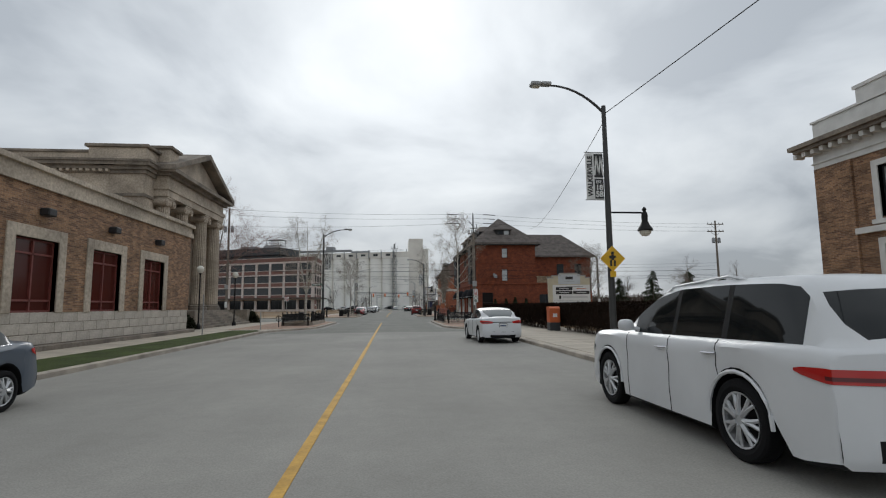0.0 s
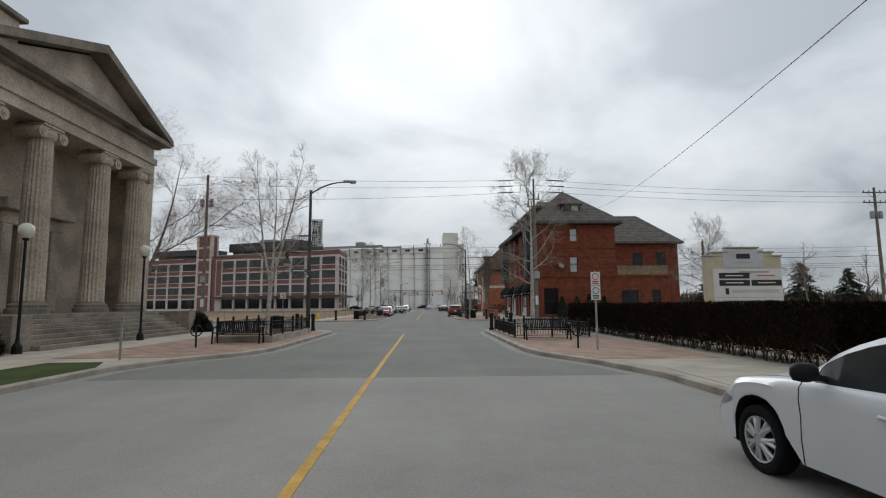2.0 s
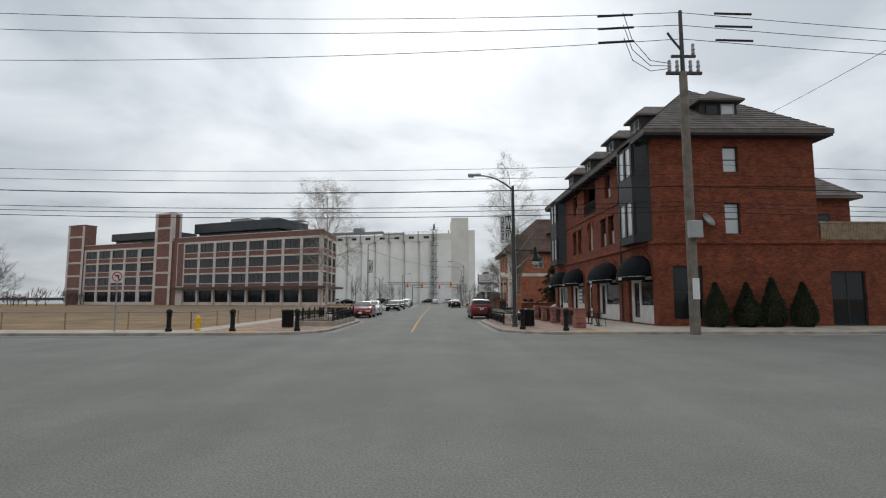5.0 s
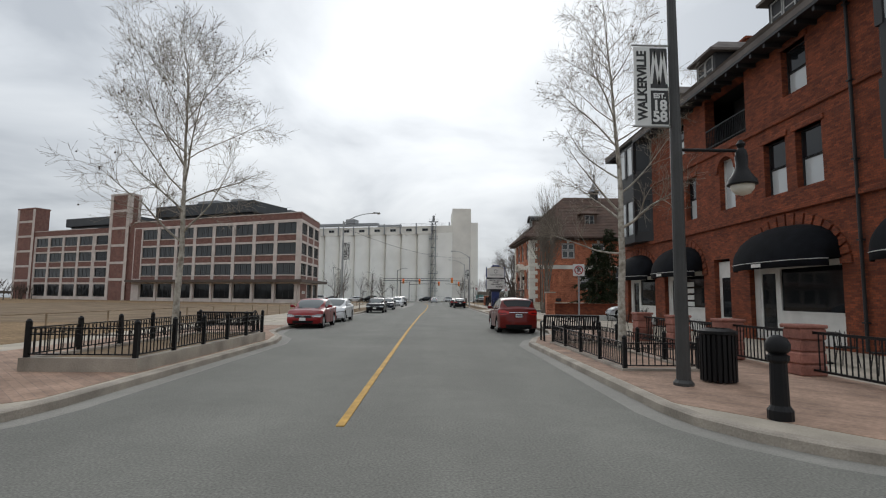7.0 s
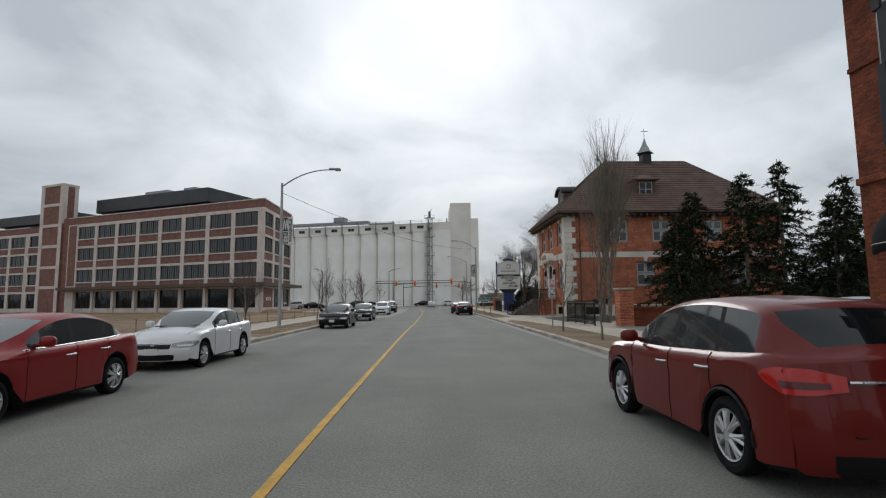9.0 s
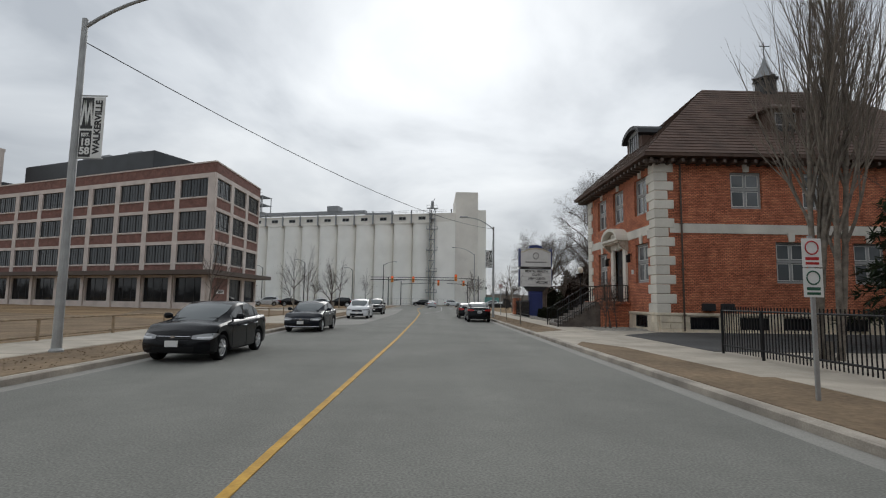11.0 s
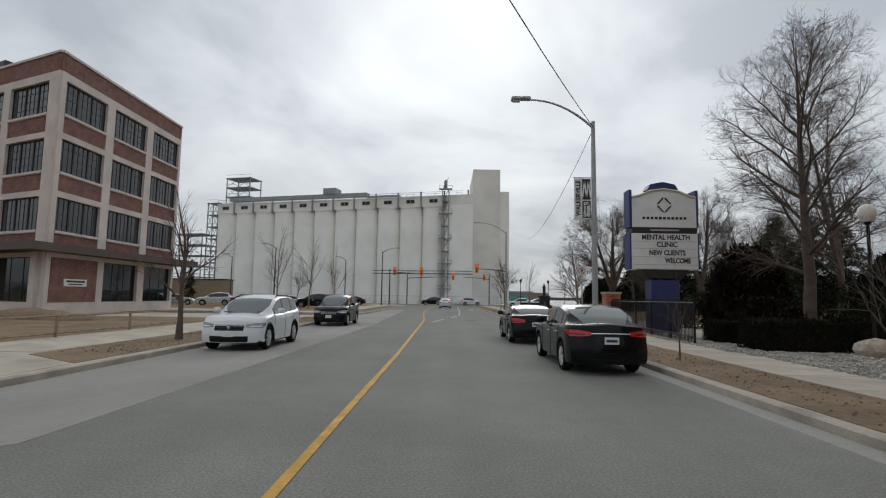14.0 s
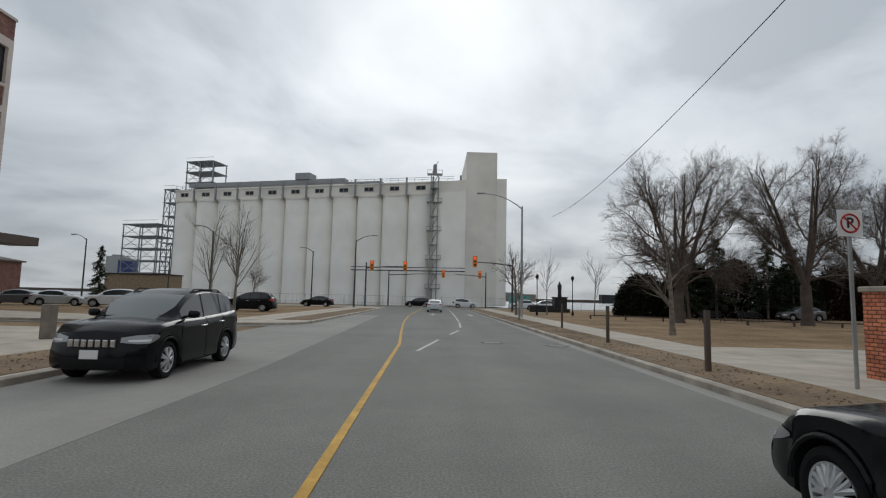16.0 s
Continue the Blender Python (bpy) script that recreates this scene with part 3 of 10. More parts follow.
def strip(bm, a, b, z0, z1, zb=None):
    """A raised band between two lines, its road edge slightly rounded."""
    zb = z1 if zb is None else zb
    for i in range(len(a) - 1):
        q = [(*a[i], z0), (*a[i + 1], z0), (*b[i + 1], z0), (*b[i], z0), (*a[i], z1 - 0.02), (*a[i + 1], z1 - 0.02), (*b[i + 1], zb), (*b[i], zb)]
        m1 = Vector(a[i]).lerp(Vector(b[i]), 0.2)
        m2 = Vector(a[i + 1]).lerp(Vector(b[i + 1]), 0.2)
        v = [bm.verts.new(p) for p in q]
        w = [bm.verts.new((*m1, z1)), bm.verts.new((*m2, z1))]
        bm.faces.new((v[0], v[1], v[5], v[4]))
        bm.faces.new((v[4], v[5], w[1], w[0]))
        bm.faces.new((w[0], w[1], v[6], v[7]))
        bm.faces.new((v[2], v[3], v[7], v[6]))
    bmesh.ops.remove_doubles(bm, verts=bm.verts, dist=0.001)
    return bm


for key, side in (("sw", 1), ("se", -1), ("nw", 1), ("ne", -1), ("nw_far", 1)):
    line = EDGES[key]
    inner = offset(line, 0.18 * side)
    tagged(part("kerb_" + key, strip(B(), line, inner, -0.2, 0.14, 0.14), M["kerb"]), "worn concrete kerb edging the street", "kerb", kind="structure")
    gut = offset(line, -0.4 * side)
    tagged(part("gutter_" + key, strip(B(), gut, line, -0.2, 0.008, 0.006), M["concrete_road"]), "concrete gutter along the kerb", "gutter", kind="structure")
    sheet("pavement_" + key, inner + FAR[key], 0.136, M["concrete"], "pale concrete pavement slab", "pavement")

# brick-paved corners
for name, pts in (
    ("pavers_sw", [(-7.7, 36.8), (-6.2, 38.8), (-5.85, 40.5), (-5.85, 51.5), (-7.2, 53.9), (-11.2, 53.9), (-11.2, 36.8)]),
    ("pavers_se", [(5.0, 35.2), (4.0, 37.7), (3.72, 39.5), (3.72, 51.5), (5.2, 53.9), (8.4, 53.9), (8.4, 35.2)]),
    ("pavers_nw", [(-11.0, 75.1), (-7.2, 75.1), (-5.58, 77.4), (-5.58, 87.4), (-6.0, 89.6), (-7.0, 92.0), (-7.4, 96), (-11.0, 96)]),
    ("pavers_ne", [(8.0, 75.1), (5.2, 75.1), (3.52, 77.4), (3.52, 87.4), (4.0, 89.4), (5.3, 92), (5.65, 96), (8.0, 96)]),
):
    sheet(name, pts, 0.142, M["paver"], "reddish brick-paved pavement corner", "pavement", 0.1)

sheet("lawn", [(-10.4, -20), (-8.35, -20), (-8.35, 34.4), (-8.9, 35.6), (-10.4, 35.6)], 0.150, M["lawn"], "narrow strip of short green lawn", "lawn", 0.1)
sheet("driveway_west", [(-12.4, 139.2), (-7.2, 137.7), (-7.2, 146.1), (-12.4, 149.2)], 0.1465, M["concrete"], "pale concrete driveway apron", "driveway", 0.1)
sheet("ground_lot", [(-12.4, 77), (-12.4, 168), (-24, 168), (-90, 196), (-90, 77)], 0.146, M["dry_grass"], "empty lot of dry trampled grass", "ground", 0.1)
sheet("verge_west", [(-9.3, 112), (-7.2, 112), (-7.2, 137.6), (-9.3, 138.6)], 0.147, M["dirt"], "bare muddy verge by the kerb", "verge", 0.1)
sheet("verge_west_mid", [(-9.3, 147.6), (-7.2, 146.2), (-7.2, 171.5), (-9.3, 171.5)], 0.147, M["dirt"], "bare muddy verge by the kerb", "verge", 0.1)
sheet("verge_west_far", [(-9.3, 185), (-7.2, 185), (-7.2, 222), (-9.3, 222)], 0.147, M["dirt"], "bare muddy verge by the kerb", "verge", 0.1)
sheet("verge_east", [(5.65, 103), (7.6, 103), (7.6, 118.5), (5.65, 118.5)], 0.147, M["dirt"], "bare verge between kerb and pavement", "verge", 0.1)
sheet("verge_east_far", [(5.65, 133), (7.4, 135), (7.4, 232), (5.65, 232)], 0.147, M["dirt"], "bare verge between kerb and pavement", "verge", 0.1)
sheet("ground_park", [(9.6, 172), (9.6, 235), (85, 235), (85, 172)], 0.146, M["dry_grass"], "park lawn of dry brown grass", "ground", 0.1)
sheet("ground_yard", [(-12.0, 185), (-12.0, 230), (-58, 230), (-58, 200), (-24, 188)], 0.146, M["dry_grass"], "scrubby ground beyond the office building", "ground", 0.1)

sheet("ground_block_southeast", [(10.7, -58), (88, -58), (88, 53.2), (10.7, 53.2)], 0.146, M["dry_grass"], "worn dry lawn behind the hedge", "ground", 0.1)
sheet("ground_block_northeast", [(28.6, 77.8), (88, 77.8), (88, 170), (37, 170), (37, 118), (28.6, 118)], 0.146, M["dry_grass"], "dry grass plot behind the shops", "ground", 0.1)
sheet("ground_block_southwest", [(-88, -58), (-42.2, -58), (-42.2, 53), (-88, 53)], 0.146, M["dry_grass"], "dry lawn behind the temple hall", "ground", 0.1)
sheet("road_shop_yard", [(10.0, 104.8), (28.4, 104.8), (28.4, 116.9), (10.0, 116.9)], 0.146, M["asphalt"], "worn asphalt yard beside the shops", "road", 0.1)

# road markings
mk = B()
for a, b in zip([(-0.98, -40), (-1.06, 14), (-1.2, 36)], [(-1.06, 14), (-1.2, 36), (-1.27, 50.6)]):
    prism(mk, [(a[0] - 0.06, a[1]), (a[0] + 0.06, a[1]), (b[0] + 0.06, b[1]), (b[0] - 0.06, b[1])], 0.0, 0.012)
centre_line = part("road_line", mk, M["yellow_paint"])
tagged(centre_line, "worn yellow centre line", "road marking", kind="structure")
mk = B()
pts = [(-1.16, 76.5), (-1.2, 95), (-1.12, 114), (-0.9, 129), (-0.82, 150), (-0.985, 172), (-1.3, 178), (-1.75, 188), (-2.0, 200), (-1.8, 212), (-1.5, 232)]
for a, b in zip(pts, pts[1:]):
    prism(mk, [(a[0] - 0.055, a[1]), (a[0] + 0.055, a[1]), (b[0] + 0.055, b[1]), (b[0] - 0.055, b[1])], 0.0, 0.012)
tagged(part("road_line_north", mk, M["yellow_paint"]), "yellow centre line bending towards the junction", "road marking", kind="structure")
mk = B()
for (ax, ay), (bx, by) in (((-0.3, 169.7), (0.4, 174.1)), ((0.95, 177.2), (1.5, 180.2)), ((1.75, 183), (2.0, 189)), ((2.05, 191), (2.2, 199)), ((2.25, 201), (2.45, 216)), ((2.45, 218), (2.55, 231))):
    prism(mk, [(ax - 0.06, ay), (ax + 0.06, ay), (bx + 0.06, by), (bx - 0.06, by)], 0.0, 0.012)
for x0 in (0.2, 4.0):
    box(mk, x0 - 0.06, x0 + 0.06, 203, 206, 0.0, 0.012)
    prism(mk, [(x0 - 0.4, 206), (x0 + 0.4, 206), (x0, 208)], 0.0, 0.012)
tagged(part("road_line_white", mk, M["white_paint"]), "white lane dashes and turn arrows", "road marking", kind="structure")


# ---- buildings ----
def wall(bm, u0, u1, z0, z1, t, holes=()):
    """A wall along local x, inward along +y, with rectangular openings (ua, ub, za, zb) right through it."""
    us = sorted({u0, u1, *[h[0] for h in holes], *[h[1] for h in holes]})
    us = [u for u in us if u0 <= u <= u1]
    for a, b in zip(us, us[1:]):
        m = (a + b) / 2
        cuts = sorted((h[2], h[3]) for h in holes if h[0] < m < h[1])
        z = z0
        for lo, hi in cuts:
            if lo > z:
                box(bm, a, b, 0, t, z, lo)
            z = max(z, hi)
        if z < z1:
            box(bm, a, b, 0, t, z, z1)
    bmesh.ops.remove_doubles(bm, verts=bm.verts, dist=0.0005)
    return bm


FRAMES = {}


def window(parent, at, w, h, cols=2, rows=2, frame="white_trim", glass="glass", bar=0.06, mid=0.0, sill=None, name="window", label=""):
    """A framed window, its lower left outer corner at the local origin, with one pane behind the bars. mid: wider mullions."""
    key = (w, h, cols, rows, frame, glass, bar, mid, name)
    if key not in FRAMES:
        bm = B()
        e = max(bar, 0.06)
        for d in ((0, e, 0, h), (w - e, w, 0, h), (e, w - e, 0, e), (e, w - e, h - e, h)):
            box(bm, d[0], d[1], 0.0, 0.09, d[2], d[3])
        bars = []
        if cols > 1:
            up = mesh_of("glazing_bar", boxes((-bar / 2, bar / 2, 0.02, 0.075, e, h - e)), M[frame])
            wide = [round(w * i / (int(mid) + 1), 3) for i in range(1, int(mid) + 1)]
            bars += [(up, pose(w * i / cols, 0, 0)) for i in range(1, cols) if round(w * i / cols, 3) not in wide]
            if wide:
                post = mesh_of("mullion", boxes((-0.07, 0.07, -0.01, 0.085, e, h - e)), M[frame])
                bars += [(post, pose(x, 0, 0)) for x in wide]
        if rows > 1:
            across = mesh_of("glazing_bar", boxes((e, w - e, 0.024, 0.071, -bar / 2, bar / 2)), M[frame])
            bars += [(across, pose(0, 0, h * j / rows)) for j in range(1, rows)]
        f = mesh_of(name, bm, M[frame])
        g = mesh_of("pane", boxes((e, w - e, 0.045, 0.06, e, h - e)), M[glass])
        FRAMES[key] = (f, g, bars)
    f, g, bars = FRAMES[key]
    ob = new(name, f)
    ob.parent, ob.matrix_basis = parent, at
    if label:
        ob["label"] = label
    p = new("pane", g)
    p.parent = ob
    for me, m in bars:
        q = new(me.name.split(".")[0], me)
        q.parent, q.matrix_basis = ob, m
    if sill:
        q = part("sill", boxes((-0.12, w + 0.12, -0.12, 0.1, -0.14, -0.003)), M[sill], ob)
    return ob


def hip_roof(bm, x0, x1, y0, y1, z0, z1, ridge, over=0.6, axis="y", th=0.22):
    """A hipped roof with an overhang. ridge: (start, end) along axis, at the middle of the other."""
    a, b, c, d = x0 - over, x1 + over, y0 - over, y1 + over
    if axis == "y":
        m = (a + b) / 2
        r = [(m, ridge[0], z1), (m, ridge[1], z1)]
        ring = [(a, c), (b, c), (b, d), (a, d)]
        faces = [(0, 1, 4), (1, 2, 5, 4), (2, 3, 5), (3, 0, 4, 5)]
    else:
        m = (c + d) / 2
        r = [(ridge[0], m, z1), (ridge[1], m, z1)]
        ring = [(a, c), (b, c), (b, d), (a, d)]
        faces = [(0, 1, 5, 4), (1, 2, 5), (2, 3, 4, 5), (3, 0, 4)]
    top = [bm.verts.new((*p, z0)) for p in ring] + [bm.verts.new(p) for p in r]
    low = [bm.verts.new((*p, z0 - th)) for p in ring]
    for f in faces:
        bm.faces.new([top[i] for i in f])
    for i in range(4):
        j = (i + 1) % 4
        bm.faces.new((low[i], low[j], top[j], top[i]))
    bm.faces.new(low)
    return bm


def courses(parent, tri, n, name="tile_course", material="slate"):
    """Thin overlapping courses along a sloping roof face given by eave ends and ridge ends."""
    e0, e1, r1, r0 = [Vector(p) for p in tri]
    nrm = (e1 - e0).cross(r0 - e0).normalized()
    if nrm.z < 0:
        nrm = -nrm
    bm = B()
    for i in range(n):
        t0, t1 = i / n, (i + 1.0) / n
        a, b, c, d = e0.lerp(r0, t0), e1.lerp(r1, t0), e1.lerp(r1, t1), e0.lerp(r0, t1)
        v = [bm.verts.new(p) for p in (a + nrm * 0.045, b + nrm * 0.045, c + nrm * 0.012, d + nrm * 0.012, a - nrm * 0.02, b - nrm * 0.02)]
        bm.faces.new(v[:4])
        bm.faces.new((v[4], v[5], v[1], v[0]))
    return part(name, bm, M[material], parent)


def downpipe(parent, x, y, z0, z1, material="dark_trim"):
    bm = tube(B(), [(x, y, z0), (x, y, z1)], 0.05, 8)
    for z in np.arange(z0 + 0.8, z1, 2.4):
        box(bm, x - 0.08, x + 0.08, y - 0.07, y + 0.07, z, z + 0.05)
    return part("downpipe", bm, M[material], parent)


# the bank-like hall: a tan brick wing and a limestone temple front
def build_hall():
    hall = thing("temple_hall", "weathered limestone temple-fronted hall with fluted ionic columns", "building")
    face = pose(-12.6, 0, 0, 0, 0, 90)
    holes = [(y, y + 2.25, 1.5, 4.08) for y in (5.0, 9.9, 14.9, 19.48, 23.9, 28.3)]
    part("wing_wall", wall(B(), -6, 34.1, 1.5, 5.9, 0.5, holes), M["brick_tan"], hall, "mottled tan brick wall", at=face)
    part("wing_wall", wall(B(), 0, 10, 1.5, 5.9, 0.5), M["brick_tan"], hall, "mottled tan brick wall", at=pose(-13.1, 34.1, 0, 0, 0, 180))
    part("wing_base", boxes((-23, -12.64, -6, 34.06, 0.0, 1.5)), M["limestone_dark"], hall)
    part("wing_plinth", boxes((-23, -12.3, -6, 34.5, 0.0, 0.34), bevel=0.03), M["limestone_dark"], hall)
    part("wing_coping", boxes((-23, -12.5, -6, 34.25, 5.9, 6.15), (-23, -12.58, -6, 34.15, 6.15, 6.5), (-23, -12.42, -6, 34.32, 6.5, 6.68)), M["limestone"], hall, "stained limestone coping")
    part("wing_roof", boxes((-22.9, -13.2, -5.9, 33.5, 5.8, 6.1)), M["dark_panel"], hall)
    for u0, u1, z0, z1 in holes:
        sr = B()
        for d in ((u0 - 0.42, u0, z0 - 0.02, z1 + 0.42), (u1, u1 + 0.42, z0 - 0.02, z1 + 0.42), (u0, u1, z1, z1 + 0.42)):
            box(sr, d[0], d[1], -0.05, 0.3, d[2], d[3], bevel=0.012)
        part("window_surround", sr, M["limestone"], hall, at=face)
        w = window(hall, pose(-12.6 - 0.16, u0, z0, 0, 0, 90), round(u1 - u0, 2), z1 - z0, 1, 1, "window_red", "red_glass", 0.07)
        bm = boxes((1.09, 1.16, -0.02, 0.08, 0.06, 2.52), (0.06, u1 - u0 - 0.06, -0.02, 0.08, 2.02, 2.09), (0.06, u1 - u0 - 0.06, -0.02, 0.08, 0.38, 0.45))
        part("glazing_bar", bm, M["window_red"], w)
        part("wall_lamp", boxes((u0 + 1.05, u0 + 1.5, -0.35, 0.0, 4.92, 5.2), bevel=0.04), M["dark_trim"], hall, "dark boxy wall lamp", at=face)
    # limestone blocks of the wing's base, each course broken
    mesh = {}
    rng = random.Random(5)
    for r, z in enumerate((0.36, 0.75, 1.13)):
        u = 16.0 - (r % 2) * 0.45
        while u < 34.0:
            w = 0.9
            u1 = min(u + w, 34.06)
            k = round(u1 - u, 2)
            if k > 0.15:
                if k not in mesh:
                    mesh[k] = mesh_of("block", boxes((0, k - 0.016, -0.03, 0.08, 0, 0.365), bevel=0.012), M["limestone_block"])
                ob = new("block", mesh[k])
                ob.parent, ob.matrix_basis = hall, pose(-12.6 - 0.045 + rng.uniform(-0.006, 0.006), u, z, 0, 0, 90)
            u += w
    # temple block
    part("hall_wall", boxes((-42, -19.6, 37.8, 53.2, 0, 11.0)), M["limestone"], hall, "stained limestone wall")
    bands = B()
    for z0, z1, p in ((8.4, 8.6, 0.08), (9.3, 9.5, 0.1), (10.9, 11.15, 0.12), (11.15, 11.4, 0.3), (11.4, 11.65, 0.55), (11.65, 11.8, 0.65)):
        box(bands, -42, -19.6 + p, 37.8 - p, 53.2 + p, z0, z1)
    part("hall_cornice", bands, M["limestone_dark"], hall, "soot-darkened stone cornice")
    dent = mesh_of("dentil", boxes((0, 0.2, 0, 0.38, 0, 0.15)), M["limestone"])
    pieces("dentil", dent, hall, [pose(x, 37.42, 10.98) for x in np.arange(-34, -19.4, 0.42)])
    for y0, y1 in ((37.82, 39.25), (51.5, 53.18)):
        part("corner_pier", boxes((-19.6, -17.3, y0, y1, 0, 11.0)), M["limestone"], hall)
    pier = B()
    for z0, z1, p in ((8.4, 8.6, 0.08), (9.3, 9.5, 0.1), (10.9, 11.15, 0.12), (11.15, 11.4, 0.3), (11.4, 11.65, 0.5), (11.65, 11.8, 0.58)):
        box(pier, -20.5, -17.3 + p, 37.79 - p, 39.25 + p * 0.3, z0, z1)
    part("pier_cornice", pier, M["limestone_dark"], hall)
    part("hall_attic", boxes((-42, -19.8, 38.0, 53.0, 11.8, 12.4)), M["limestone"], hall, "pale attic parapet")
    part("attic_coping", boxes((-42, -19.7, 37.9, 53.1, 12.4, 12.6), bevel=0.03), M["limestone_dark"], hall, "dark weathered attic coping")
    for x0, x1, y0, y1, z0, z1 in ((-21.0, -17.2, 37.66, 39.5, 11.8, 12.72), (-33, -31.6, 37.86, 39.0, 11.8, 12.72), (-18.3, -16.4, 39.5, 41.0, 11.6, 13.2)):
        ab = part("attic_block", boxes((x0, x1, y0, y1, z0, z1), bevel=0.03), M["limestone"], hall)
        part("block_cap", boxes((x0 - 0.2, x1 + 0.2, y0 - 0.17, y1 + 0.2, z1 + 0.003, z1 + 0.22), bevel=0.03), M["limestone_dark"], ab)
    # portico
    part("stylobate", boxes((-20, -15.9, 38.9, 51.9, 0, 1.42)), M["limestone_dark"], hall)
    part("portico_back", boxes((-19.6, -18.9, 39.4, 51.2, 1.42, 9.8)), M["limestone"], hall)
    door = part("door", boxes((-18.95, -18.8, 44.2, 46.6, 1.45, 5.4)), M["brown_panel"], hall, "tall recessed brown door")
    part("door_surround", boxes((-18.9, -18.55, 43.6, 44.2, 1.42, 5.9), (-18.9, -18.55, 46.6, 47.2, 1.42, 5.9), (-18.9, -18.5, 43.5, 47.3, 5.4, 6.0), (-18.9, -18.1, 43.2, 47.6, 6.0, 6.5), bevel=0.04), M["limestone"], hall)
    col = B()
    prof = [(0.78, 1.42), (0.78, 1.62), (0.70, 1.66), (0.72, 1.78), (0.60, 1.86), (0.58, 1.95)]
    lathe(col, prof, 24)
    cb = mesh_of("column_base", col, M["limestone_dark"])
    sh = B()
    nf = 20
    ring = []
    for z, r in ((1.95, 0.56), (4.5, 0.545), (7.0, 0.51), (9.05, 0.47)):
        ring.append([sh.verts.new(((r - (0.045 if k % 2 else 0)) * math.cos(math.pi * k / nf), (r - (0.045 if k % 2 else 0)) * math.sin(math.pi * k / nf), z)) for k in range(2 * nf)])
    for a, b in zip(ring, ring[1:]):
        for k in range(2 * nf):
            sh.faces.new((a[k], a[(k + 1) % (2 * nf)], b[(k + 1) % (2 * nf)], b[k]))
    shaft = mesh_of("column_shaft", sh, M["limestone"])
    cp = boxes((-0.52, 0.52, -0.66, 0.66, 9.42, 9.52), (-0.58, 0.58, -0.62, 0.62, 9.52, 9.64), bevel=0.02)
    lathe(cp, [(0.5, 9.02), (0.56, 9.1), (0.6, 9.25), (0.55, 9.42)], 20)
    for sy in (-0.62, 0.62):
        for r, hx in ((0.26, 0.56), (0.15, 0.60), (0.07, 0.63)):
            tube(cp, [(-hx, sy, 9.24), (hx, sy, 9.24)], r, 14)
    cap = mesh_of("column_capital", cp, M["limestone"])
    for y in (40.0, 43.3, 47.4, 50.7):
        s = new("column", shaft)
        s.parent, s.matrix_basis = hall, pose(-16.95, y, 0)
        s["label"] = "tall fluted limestone column"
        for nm, me in (("column_base", cb), ("column_capital", cap)):
            o = new(nm, me)
            o.parent = s
    part("entablature", boxes((-20, -16.35, 39.25, 51.45, 9.66, 10.15), (-20, -16.25, 39.15, 51.55, 10.15, 10.5), (-20, -16.4, 39.3, 51.4, 10.5, 11.15)), M["limestone"], hall)
    part("pediment_cornice", boxes((-20, -16.1, 39.05, 51.65, 11.15, 11.35), (-20, -15.65, 38.75, 51.95, 11.35, 11.62)), M["limestone_dark"], hall)
    ty = B()
    extrude_profile(ty, [(39.3, 11.62), (51.4, 11.62), (45.35, 14.0)], -42, -16.45, "x")
    part("pediment", ty, M["limestone"], hall, "plain stained pediment", at=None)
    for s in (1, -1):
        rk = B()
        p = [(45.35 - s * 6.75, 11.5), (45.35 - s * 6.75, 11.85), (45.35, 14.55), (45.35, 14.1)]
        extrude_profile(rk, p, -42, -15.6, "x")
        part("raking_cornice", rk, M["limestone_dark"], hall)
    part("acroterion", boxes((-17.2, -16.2, 50.3, 51.3, 12.1, 12.75), bevel=0.12), M["limestone_dark"], hall)
    for i in range(7):
        part("step", boxes((-15.9, -15.9 + 0.33 * (7 - i), 39.6, 51.4, 0.13 + 0.18 * i, 0.13 + 0.18 * (i + 1)), bevel=0.015), M["limestone_dark"], hall)
    for y in (38.7, 51.5):
        part("cheek_wall", boxes((-16.2, -13.9, y, y + 0.9, 0, 1.42), bevel=0.03), M["limestone_dark"], hall)
    return hall


build_hall()


